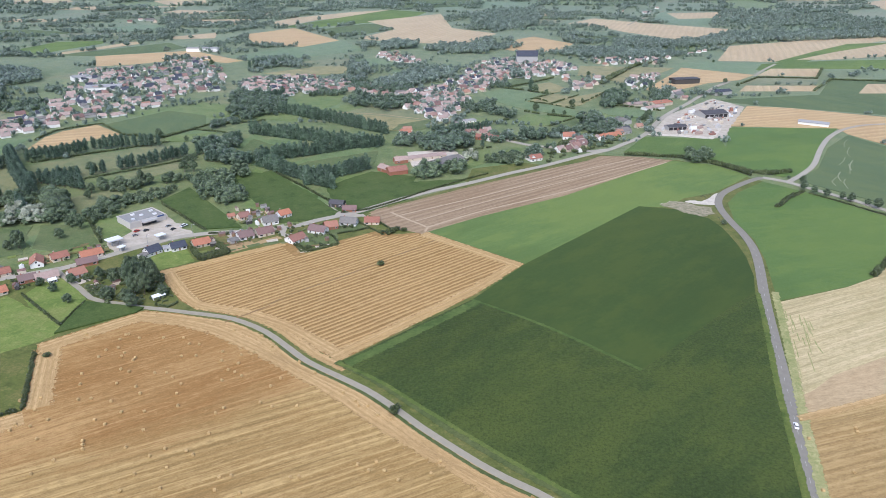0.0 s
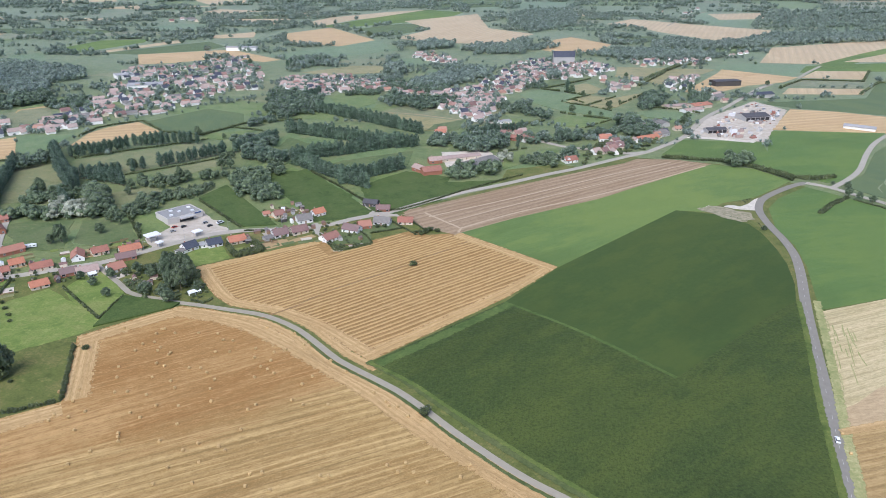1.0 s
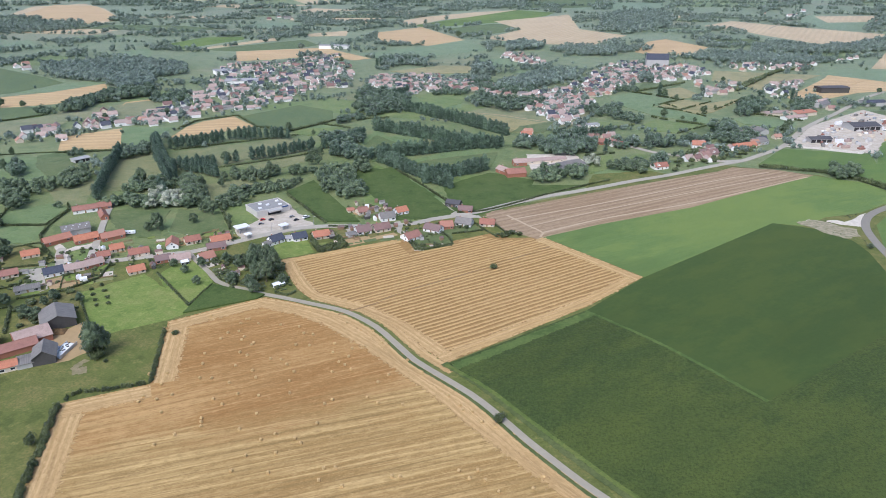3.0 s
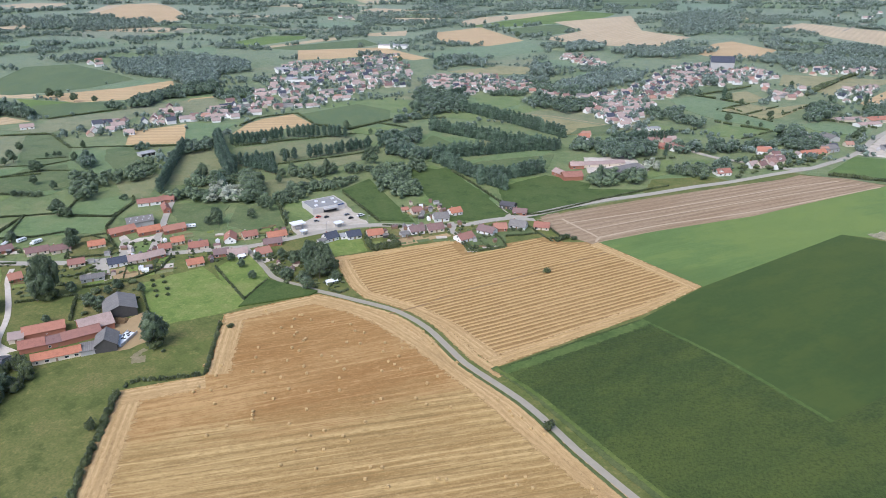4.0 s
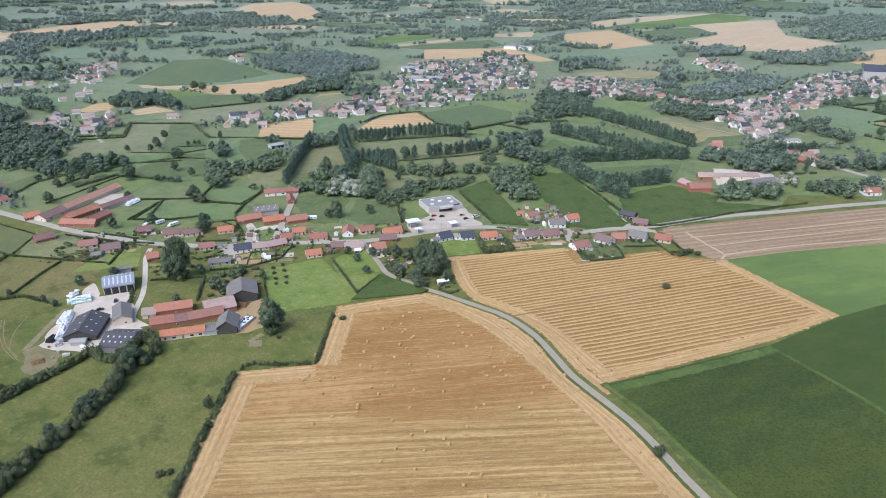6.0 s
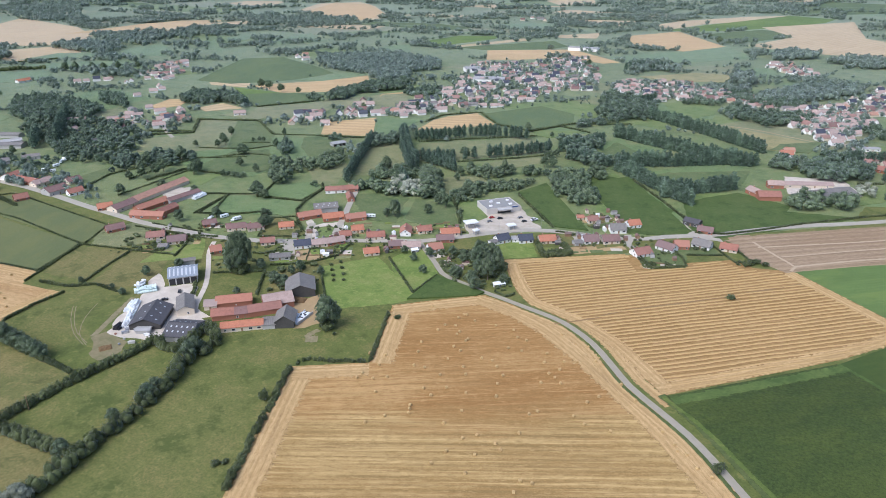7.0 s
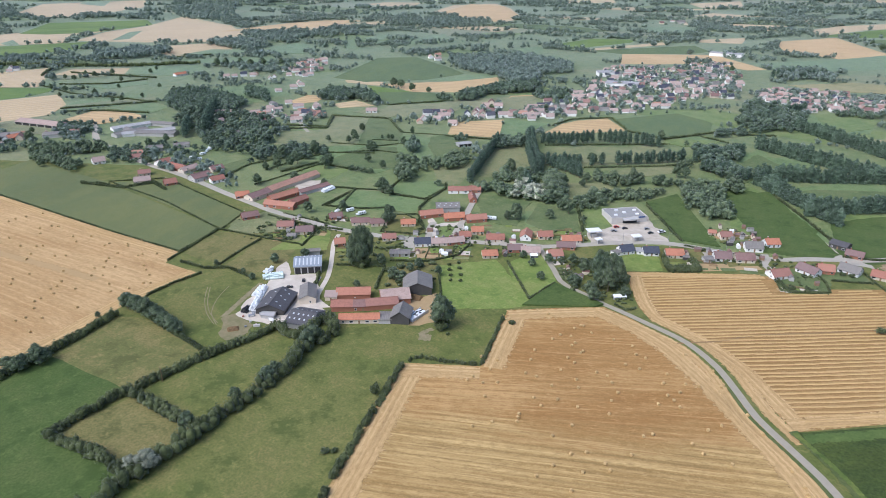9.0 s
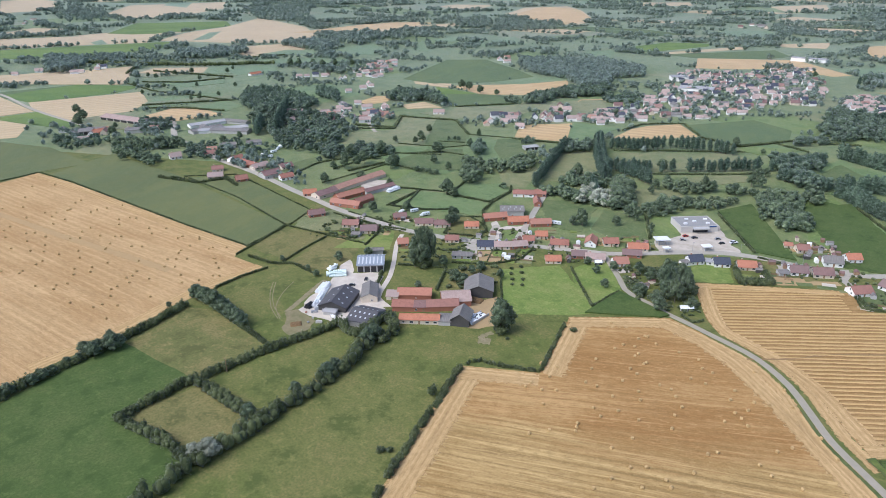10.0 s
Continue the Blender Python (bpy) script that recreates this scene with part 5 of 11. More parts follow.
field("gravel_yard", PAVING, 0.3440, [(-478.1, 378.9), (-457.5, 393.6), (-432.3, 378.1), (-448.1, 355)], "pale stable yard")
strip("wheel_track", TRAM_LINE, 9, 0.4036, [(-657.2, 118.8), (-593.7, 133.8), (-518.3, 150), (-449.5, 166.5), (-412.5, 174.9)], "faint darker tramline across the stubble", 0)
field("garden_ground", PASTURE_PALE, 0.3456, [(-420.5, 270.5), (-439.3, 291), (-430.6, 314.9), (-409.2, 314.5), (-391.8, 292.6), (-403.3, 276.3)], "dry yellow grass plot beside the road")
field("lawn", LAWN, 0.3472, [(-351.8, 281.4), (-373.1, 318.5), (-361.4, 315.9), (-339, 291.3)], "bright green paddock beside the farm lane")
field("pasture", MEADOW, 0.3488, [(-187.8, 582.5), (-190.2, 600.5), (-91, 508.7), (-82.8, 482.8), (-88.3, 476.5), (-105.7, 468.2), (-117.7, 475.9)], "lush green meadow beside the road")
strip("bare_patch", BARE, 9, 0.4048, [(-216.7, 245.1), (-214.1, 246.9), (-211.5, 248.6)], "trampled bare patch in the pasture", 0)
strip("bare_patch", BARE, 5, 0.4060, [(-217.9, 247.2), (-217.7, 252.1), (-216.8, 256.2)], "trampled bare ground beside the big tree", 0)
strip("grass_verge", VERGE_DARK, 2.6, 0.4072, [(-77.9, 298.9), (-63.7, 283.7), (-48.4, 272.2), (-34.1, 261.5), (-23.2, 251.2), (-15.3, 242.6), (-7.9, 234.5), (3.6, 223.3), (14.3, 213.2), (24.4, 205), (34, 198.5)], "narrow grass verge between the lane and the stubble", -2.7)
field("pasture", MEADOW, 0.3500, [(-180.3, 552.0), (-152.3, 595.6), (-78.5, 490.1), (-81.4, 476.9), (-115.5, 464.7), (-150.0, 517.2)], "lush green meadow beside the road")
field("pasture", MEADOW, 0.3512, [(-97.6, 549.4), (-62.8, 594.0), (-24.6, 578.6), (-25.7, 564.5), (21.8, 574.2), (-60.5, 484.4), (-78.5, 490.1)], "grazed green meadow below the brick farm")
field("pasture", PASTURE_MID, 0.3524, [(-138.9, 604.1), (-124.9, 622.5), (-62.8, 662.7), (-64.0, 614.4), (-112.1, 563.1)], "green meadow enclosed by poplar rows")
field("pasture", PASTURE_MID, 0.3536, [(-199.3, 650.2), (-195.1, 704.3), (-168.7, 679.5), (-171.7, 621.7), (-174.4, 604.8), (-182.1, 602.0)], "green meadow beside the poplar plantation")
field("pasture", PASTURE_MID, 0.3548, [(-50.4, 774.4), (-11.4, 807.5), (-23.0, 750.9), (-56.5, 746.4)], "green meadow at the edge of the village")

# ---- foliage ----
def foliage_material(name, light, dark, hue=0.25, sheen=0.35):
    n = Nodes(name, 0.75, 0, 0.15)
    n.haze_sheen(sheen, 0.3)
    c = n.mix(n.ramp(n.island(), (0.0, grey(0)), (1.0, grey(1))), dark, light)
    big = n.noise(n.at(), 0.5, 3.0)
    twig = n.noise(n.at(), 1.7, 4.0, 0.75)
    c = n.mix(n.ramp(big, (0.35, grey(0)), (0.7, grey(0.6))), c, tuple(0.7 * x for x in dark))
    c = n.mix(n.ramp(twig, (0.4, grey(0.6)), (0.55, grey(0))), c, tuple(0.7 * x for x in dark))
    c = n.mix(n.ramp(twig, (0.58, grey(0)), (0.72, grey(0.35))), c, tuple(1.2 * x for x in light))
    each = n.noise(n.at(), 0.11, 2.0, 0.5)
    c = n.mix(n.ramp(each, (0.5, grey(0)), (0.6, grey(0.45))), c, tuple(1.35 * x for x in light))
    c = n.mix(n.ramp(each, (0.4, grey(0.4)), (0.5, grey(0))), c, tuple(0.75 * x for x in dark))
    c = n.mix(n.ramp(n.random(), (0.0, grey(0)), (1.0, grey(hue))), c, (0.14, 0.155, 0.08))
    n.colour(c)
    n.bump(twig, 0.6, 0.9)
    glow = n.nt.nodes.new("ShaderNodeBsdfTranslucent")
    n.link(c, glow.inputs["Color"])
    both = n.nt.nodes.new("ShaderNodeMixShader")
    both.inputs[0].default_value = 0.3
    n.link(n.bsdf.outputs[0], both.inputs[1])
    n.link(glow.outputs[0], both.inputs[2])
    n.link(both.outputs[0], n.nt.nodes["Material Output"].inputs["Surface"])
    return n.mat


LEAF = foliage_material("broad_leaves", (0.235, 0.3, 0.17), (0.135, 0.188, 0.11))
# Bluer, sheenier leaf copies for distant trees, the farthest paler: haze in the colour.
LEAF_HAZY = foliage_material("valley_leaves", (0.285, 0.35, 0.275), (0.185, 0.242, 0.195), 0.1, 1.0)
LEAF_HALF_HAZY = foliage_material("hedgerow_leaves", (0.198, 0.265, 0.172), (0.116, 0.164, 0.112), 0.12, 0.6)
LEAF_POPLAR = foliage_material("poplar_leaves", (0.2, 0.282, 0.188), (0.12, 0.182, 0.13), 0.12)
LEAF_SILVER = foliage_material("willow_leaves", (0.58, 0.6, 0.47), (0.36, 0.39, 0.28), 0.05)
LEAF_HEDGE = foliage_material("hedge_leaves", (0.182, 0.215, 0.092), (0.09, 0.118, 0.05), 0.15)
BARK = surface("bark", (0.2, 0.16, 0.12), (0.1, 0.08, 0.06), 3.0, 0.95, 0.03)


def ico(level):
    bm = bmesh.new()
    bmesh.ops.create_icosphere(bm, subdivisions=level, radius=1)
    bm.verts.ensure_lookup_table()
    v = np.array([p.co[:] for p in bm.verts])
    f = np.array([[p.index for p in q.verts] for q in bm.faces])
    bm.free()
    return v, f


ICO = {1: ico(1), 2: ico(2)}


def tri_mesh(name, v, f, material):
    me = bpy.data.meshes.new(name)
    me.vertices.add(len(v))
    me.vertices.foreach_set("co", np.asarray(v, dtype=np.float32).ravel())
    me.loops.add(len(f) * 3)
    me.loops.foreach_set("vertex_index", np.asarray(f, dtype=np.int32).ravel())
    me.polygons.add(len(f))
    me.polygons.foreach_set("loop_start", np.arange(0, len(f) * 3, 3, dtype=np.int32))
    me.update(calc_edges=True)
    me.materials.append(material)
    return me


def joined(pieces):
    vs, fs, k = [], [], 0
    for v, f in pieces:
        vs.append(v)
        fs.append(f + k)
        k += len(v)
    return np.concatenate(vs), np.concatenate(fs)


def foliage(blobs, leaves, size, rng, level=1):
    """Lumpy cores with loose leaf clumps round them. blobs: x, y, z, radius, height of the lump."""
    pieces = []
    share = np.array([b[3] * b[4] for b in blobs])
    share = np.maximum(1, (leaves * share / share.sum())).astype(int)
    for (x, y, z, r, h), n in zip(blobs, share):
        v, f = ICO[level]
        v = v * (1 + rng.uniform(-0.22, 0.16, (len(v), 1))) * (0.8 * r, 0.8 * r, 0.8 * h) + (x, y, z)
        pieces.append((v, f))
        d = rng.normal(size=(n, 3))
        d /= np.linalg.norm(d, axis=1)[:, None]
        d[:, 2] = np.where(d[:, 2] < -0.5, -d[:, 2], d[:, 2])
        c = d * (r, r, h) * rng.uniform(0.8, 1.12, (n, 1)) + (x, y, z)
        a = np.cross(d, rng.normal(size=(n, 3)))
        a /= np.linalg.norm(a, axis=1)[:, None] + 1e-9
        b = np.cross(d, a) * rng.uniform(0.3, 1, (n, 1)) + d * rng.uniform(-1.1, 1.1, (n, 1))
        s = size * rng.uniform(0.6, 1.3, (n, 1))
        p = np.stack([c + a * s, c - 0.6 * a * s + 0.8 * b * s, c - 0.5 * a * s - 0.8 * b * s], 1).reshape(-1, 3)
        pieces.append((p, np.arange(3 * n).reshape(-1, 3)))
    return joined(pieces)


def crown_blobs(kind, rng):
    """Lumps of a crown of height 1, standing on 0."""
    out = []
    if kind == "poplar":
        for z in np.linspace(0.2, 0.9, 7):
            w = 0.15 + 0.05 * math.sin(math.pi * z) - 0.08 * max(0, z - 0.7) / 0.2
            a = rng.uniform(0, 6.28)
            out.append((0.03 * math.cos(a), 0.03 * math.sin(a), z, w, 0.12))
    elif kind == "bush":
        for i in range(6):
            a, q = i * 1.05 + rng.uniform(0, 0.5), rng.uniform(0.15, 0.4)
            out.append((q * math.cos(a), q * math.sin(a), rng.uniform(0.35, 0.62), rng.uniform(0.3, 0.42), rng.uniform(0.3, 0.38)))
    else:
        for i in range(12):
            a, z = i * 2.4 + rng.uniform(-0.3, 0.3), 0.3 + 0.55 * ((i + 0.5) / 12)
            q = 0.3 * math.sin(math.pi * (0.2 + 0.75 * (i + 0.5) / 12)) * rng.uniform(0.7, 1.15)
            out.append((q * math.cos(a), q * math.sin(a), z, rng.uniform(0.15, 0.23), rng.uniform(0.13, 0.19)))
        out.append((0, 0, 0.58, 0.26, 0.3))
    return out


def trunk_bmesh(height, radius, rng):
    bm = bmesh.new()
    def limb(a, b, ra, rb):
        way = (b - a).to_track_quat("Z", "Y").to_matrix()
        rings = []
        for p, r in ((a, ra), (a.lerp(b, 0.5), 0.5 * (ra + rb)), (b, rb)):
            rings.append([bm.verts.new(p + way @ Vector((r * math.cos(k * math.tau / 6), r * math.sin(k * math.tau / 6), 0))) for k in range(6)])
        for s, t in zip(rings, rings[1:]):
            for k in range(6):
                bm.faces.new((s[k], s[(k + 1) % 6], t[(k + 1) % 6], t[k]))
    limb(Vector((0, 0, -0.2)), Vector((0, 0, height)), radius, 0.5 * radius)
    for k in range(4):
        a = k * 1.7 + rng.uniform(0, 1)
        z = height * rng.uniform(0.55, 0.9)
        limb(Vector((0, 0, z)), Vector((math.cos(a) * height * 0.4, math.sin(a) * height * 0.4, z + height * 0.45)), 0.45 * radius, 0.15 * radius)
    return bm


TREES = {}
TREE_LOOK = {
    "oak": ("tree", "tree", LEAF, 12.0, 900, 0.5, "broad round leafy tree standing in the fields"),
    "ash": ("tree", "tree", LEAF, 12.0, 800, 0.5, "tall leafy tree with an uneven crown"),
    "poplar": ("poplar", "poplar", LEAF_POPLAR, 18.0, 380, 0.62, "slender tall poplar in a planted row"),
    "willow": ("tree", "willow", LEAF_SILVER, 11.0, 900, 0.45, "silvery grey-green willow among the darker trees"),
    "bush": ("bush", "bush", LEAF_HEDGE, 3.0, 160, 0.32, "dense dark green bush at the field edge"),
}


def tree(kind, x, y, height, wide=1.0, variant=0):
    """One tree or bush; copies of a few grown ones, turned and scaled."""
    name, cat, mat, h0, n, size, label = TREE_LOOK[kind]
    key = (kind, variant % 3)
    turn = (x * 37.7 + y * 91.3) % 360
    if key not in TREES:
        rng = np.random.default_rng(11 + 7 * (variant % 3) + len(kind))
        base = tagged(new(name), label, cat, "field trees" if kind != "poplar" else "poplars in rows")
        v, f = foliage(np.array(crown_blobs(kind, rng)) * h0, n, size, rng, 1)
        crown = new("crown", tri_mesh("crown", v, f, mat))
        crown.parent = base
        if kind != "bush":
            part("trunk", trunk_bmesh(h0 * 0.42, h0 * 0.022, rng), BARK, base)
        TREES[key] = base
        made = base
        made.matrix_basis = pose(x, y, 0, 0, 0, turn) @ Matrix.Diagonal((wide * height / h0, wide * height / h0, height / h0, 1))
        TREES[key + ("m",)] = True
        return made
    src = TREES[key]
    made = {}
    for o in (src, *src.children_recursive):
        made[o] = o.copy()
        scene.collection.objects.link(made[o])
        made[o].parent = made.get(o.parent, o.parent)
    made[src].matrix_basis = pose(x, y, 0, 0, 0, turn) @ Matrix.Diagonal((wide * height / h0, wide * height / h0, height / h0, 1))
    return made[src]


def row_spots(points, spacing, rng):
    """Places along a line, a little uneven."""
    line, left = [Vector(p) for p in points], 0.0
    for a, b in zip(line, line[1:]):
        d, s = (b - a).length, left
        while s < d:
            p = a.lerp(b, s / d)
            yield p.x + rng.uniform(-0.6, 0.6), p.y + rng.uniform(-0.6, 0.6)
            s += spacing * rng.uniform(0.8, 1.2)
        left = s - d


def tree_row(kind, points, spacing, height, wide=1.0):
    rng = random.Random(round(points[0][0] * 10))
    for x, y in row_spots(points, spacing, rng):
        tree(kind, x, y, height * rng.uniform(0.85, 1.12), wide * rng.uniform(0.9, 1.15), rng.randrange(3))


def plantation(rows, spacing, height, wide):
    """Rows of poplars so close that nobody could count them."""
    rng = random.Random(21)
    spots = [(x, y, height * rng.uniform(0.85, 1.12), wide * rng.uniform(0.9, 1.15)) for row in rows for x, y in row_spots(row, spacing, rng)]
    stand("poplar_plantation", spots, "poplar", 1, LEAF_POPLAR, "close rows of tall dark green poplars", "poplars")


def inside(x, y, poly):
    hit = np.zeros(np.shape(x), dtype=bool)
    for (x0, y0), (x1, y1) in zip(poly, poly[1:] + poly[:1]):
        if y0 != y1:
            hit ^= ((y0 > y) != (y1 > y)) & (x < (x1 - x0) * (y - y0) / (y1 - y0) + x0)
    return hit


def low_tree(kind, rng, leaves, level):
    b = np.array(crown_blobs(kind, rng))
    if len(b) > 7:
        b = b[rng.permutation(len(b))[:7]]
        b[:, 3:] *= 1.15
    b[:, 2] -= 0.12
    return foliage(b, leaves, 0.052, rng, level)


grow = np.random.default_rng(5)
LOW = {
    ("oak", 1): [low_tree("oak", grow, 112, 1) for _ in range(5)],
    ("poplar", 1): [low_tree("poplar", grow, 240, 1) for _ in range(3)],
    ("bush", 1): [low_tree("bush", grow, 48, 1) for _ in range(4)],
    ("oak", 0): [foliage([(0, 0, 0.42, 0.42, 0.42), (grow.uniform(-0.25, 0.25), grow.uniform(-0.2, 0.2), 0.62, 0.26, 0.28)], 26, 0.14, grow, 1) for _ in range(5)],
    ("oak", -1): [foliage([(grow.uniform(-0.08, 0.08), 0, 0.45, 0.44, 0.46)], 15, 0.185, grow, 1) for _ in range(7)],
    ("poplar", 0): [foliage([(0, 0, 0.35, 0.15, 0.3), (0.03, 0, 0.68, 0.12, 0.28)], 20, 0.08, grow, 1) for _ in range(3)],
}


def stand(name, spots, kind, level, material, label, category):
    """Many trees of which nobody could tell one from another, as one growth. spots: x, y, height, width factor."""
    rng = np.random.default_rng(len(spots) + 3)
    pieces = []
    for x, y, h, w in spots:
        v, f = LOW[(kind, level)][rng.integers(len(LOW[(kind, level)]))]
        a = rng.uniform(0, math.tau)
        c, s = math.cos(a), math.sin(a)
        q = np.stack([(v[:, 0] * c - v[:, 1] * s) * h * w + x, (v[:, 0] * s + v[:, 1] * c) * h * w + y, v[:, 2] * h], 1)
        pieces.append((q, f))
    v, f = joined(pieces)
    return tagged(new(name, tri_mesh(name, v, f, material)), label, category, kind="stuff")


def wood(points, spacing, height, label="dense dark green wood of broadleaf trees", kind="oak", level=1, material=None, wide=1.0):
    rng = np.random.default_rng(int(abs(points[0][0])) + 17)
    p = np.array(points)
    if level and math.hypot(*p.mean(0)) > 930:
        level, spacing = 0, spacing * 0.88
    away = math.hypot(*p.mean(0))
    # Farther trees take the hazier leaf colour.
    leaf = LEAF_HAZY if away > 1050 else LEAF_HALF_HAZY if away > 640 else LEAF
    x0, y0 = p.min(0)
    x1, y1 = p.max(0)
    gx, gy = np.meshgrid(np.arange(x0, x1 + spacing, spacing), np.arange(y0, y1 + spacing, spacing))
    gx = gx.ravel() + rng.uniform(-0.45, 0.45, gx.size) * spacing
    gy = gy.ravel() + rng.uniform(-0.45, 0.45, gy.size) * spacing
    keep = inside(gx, gy, points)
    spots = [(x, y, height * rng.uniform(0.7, 1.2), wide * rng.uniform(0.85, 1.2)) for x, y in zip(gx[keep], gy[keep])]
    if not spots:
        spots = [(p[:, 0].mean(), p[:, 1].mean(), height, wide)]
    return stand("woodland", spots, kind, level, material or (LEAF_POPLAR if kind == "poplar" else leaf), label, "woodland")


def hedge(points, width, height, label="clipped dark green hedge between fields", wild=0.2, level=1, gaps=0.0):
    """A hedge along a line, of overlapping lumps of leaves."""
    rng = np.random.default_rng(int(abs(points[0][0] * 3)) + 5)
    line = [Vector(q) for q in points]
    step = 0.34 * width if width > 2.9 else 0.5 * width if width > 1.2 else 0.7
    blobs = []
    for a, b in zip(line, line[1:]):
        d = (b - a).length
        n = max(1, int(d / step))
        side = Vector((-(b - a).y, (b - a).x)).normalized()
        for i in range(n):
            if gaps and noise.noise(Vector((a.x + i * step * 0.11, a.y, 3.3))) < gaps - 0.55:
                continue
            q = a.lerp(b, (i + rng.uniform(0, 1)) / n)
            lumps = 3 if level and width > 2.9 else 2 if level and width > 1.9 else 1
            tall = height * (1 + wild * (0.9 * noise.noise(Vector((q.x * 0.06, q.y * 0.06, 2))) + rng.uniform(-0.25, 0.35)))
            for k in range(lumps):
                off = side * rng.uniform(-0.32, 0.32) * width
                r = width * (0.5 if lumps == 1 else rng.uniform(0.26, 0.38))
                h = tall * (1.0 if lumps == 1 else (0.6, 0.85, 1.05)[k] * rng.uniform(0.85, 1.1))
                blobs.append((q.x + off.x, q.y + off.y, 0.5 * h, r, 0.54 * h))
    if not blobs:
        return None
    if not level:
        v, f = foliage(blobs, int(len(blobs) * 3), 0.28 * min(width, 2.4) ** 0.7, rng, 1)
        return tagged(new("hedge", tri_mesh("hedge", v, f, LEAF_HEDGE)), label, "hedge")
    base = tagged(new("hedge"), label, "hedge")
    base.location = (blobs[0][0], blobs[0][1], 0)
    chunk = max(4, len(blobs) // 14)
    for i in range(0, len(blobs), chunk):
        some = np.array(blobs[i:i + chunk + 1]) - (blobs[0][0], blobs[0][1], 0, 0, 0)
        v, f = foliage(some, int(len(some) * 28), 0.24 * min(width, 4) ** 0.4, rng, 1)
        new("shrub", tri_mesh("shrub", v, f, LEAF_HEDGE)).parent = base
    return base


# ---- building materials ----
def roofing(name, light, dark, course=0.35, rough=0.85):
    """Tile roof: courses down the slope, tile by tile colour and lichen stains."""
    n = Nodes(name, rough, 0, 0.25)
    v = n.at()
    rows = n.wave(n.at(scale=(0, 1, 1)), 0.314 / course / 1.4, 0.3, 1.0)
    blotch = n.noise(v, 0.45, 5.0, 0.7)
    tile = n.noise(v, 3.5, 3.0, 0.7)
    c = n.mix(n.ramp(tile, (0.3, grey(0)), (0.7, grey(0.8))), light, dark)
    c = n.mix(n.ramp(blotch, (0.45, grey(0)), (0.75, grey(0.55))), c, tuple(0.55 * x for x in dark))
    c = n.mix(n.ramp(n.random(), (0.0, grey(0)), (0.5, grey(0.1)), (1.0, grey(0.6))), c, tuple(0.6 * a + 0.09 for a in dark))
    n.colour(c)
    n.bump(rows, 0.04, 0.5)
    return n.mat


def sheeting(name, light, dark, rib=0.9, rough=0.6, metal=0.0):
    """Corrugated sheets, streaked by rain."""
    n = Nodes(name, rough, metal, 0.3)
    ribs = n.wave(n.at(scale=(0, 1, 0), turn=90), 0.314 / rib, 0.0)
    streak = n.noise(n.at(scale=(1.0, 0.12, 1)), 0.7, 5.0, 0.7)
    c = n.mix(n.ramp(streak, (0.35, grey(0)), (0.7, grey(0.8))), light, dark)
    c = n.mix(n.ramp(ribs, (0.3, grey(0)), (0.7, grey(0.25))), c, tuple(0.7 * x for x in dark))
    n.colour(c)
    n.bump(ribs, 0.05, 0.6)
    return n.mat


def render_wall(name, light, dark):
    return surface(name, light, dark, 0.5, 0.9, 0.01, 0.2, 0.35)


ORANGE = roofing("roof_orange_tile", (0.5, 0.215, 0.125), (0.37, 0.155, 0.095))
RED = roofing("roof_red_tile", (0.37, 0.17, 0.12), (0.27, 0.125, 0.09))
# Muted for far houses, haze put into the tile colour; ORANGE_DULL also roofs stables.
RED_DULL = roofing("roof_dull_red_tile", (0.36, 0.225, 0.185), (0.27, 0.165, 0.135))
ORANGE_DULL = roofing("roof_faded_orange_tile", (0.45, 0.265, 0.19), (0.35, 0.2, 0.145))
BROWN = roofing("roof_brown_tile", (0.26, 0.16, 0.14), (0.18, 0.11, 0.1))
PINK = roofing("roof_weathered_tile", (0.46, 0.345, 0.295), (0.34, 0.25, 0.21))
# PINK again, paler and greyer for far houses: haze in the colour.
PINK_HAZY = roofing("roof_grey_weathered_tile", (0.48, 0.375, 0.325), (0.36, 0.275, 0.235))
SLATE = roofing("roof_slate", (0.085, 0.095, 0.125), (0.05, 0.055, 0.075))
GREYROOF = sheeting("roof_fibre_cement", (0.24, 0.222, 0.2), (0.16, 0.15, 0.135))
DARKROOF = sheeting("roof_dark_sheet", (0.11, 0.105, 0.11), (0.07, 0.068, 0.07))
BLUEROOF = sheeting("roof_blue_sheet", (0.3, 0.335, 0.375), (0.22, 0.25, 0.285))
SHOPROOF = surface("roof_grey_membrane", (0.3, 0.295, 0.28), (0.23, 0.225, 0.215), 0.12)
FLATROOF = surface("roof_flat_membrane", (0.38, 0.375, 0.365), (0.3, 0.295, 0.29), 0.12)
WHITE = render_wall("wall_white", (0.86, 0.85, 0.82), (0.74, 0.72, 0.68))
CREAM = render_wall("wall_cream", (0.68, 0.6, 0.48), (0.5, 0.43, 0.33))
BRICK = render_wall("wall_brick", (0.38, 0.17, 0.11), (0.26, 0.12, 0.08))
GREYWALL = render_wall("wall_grey", (0.48, 0.47, 0.45), (0.34, 0.33, 0.31))
SHOPWALL = render_wall("wall_pale_panels", (0.56, 0.53, 0.49), (0.44, 0.415, 0.38))
DARKWALL = render_wall("wall_dark_boards", (0.09, 0.085, 0.08), (0.05, 0.05, 0.045))
FRAME = surface("paint_white", (0.8, 0.8, 0.8), (0.66, 0.66, 0.66), 2.0, 0.5)
PLASTIC_WHITE = surface("plastic_white", (0.85, 0.86, 0.86), (0.65, 0.7, 0.7), 1.0, 0.4, 0.03, 0.5)
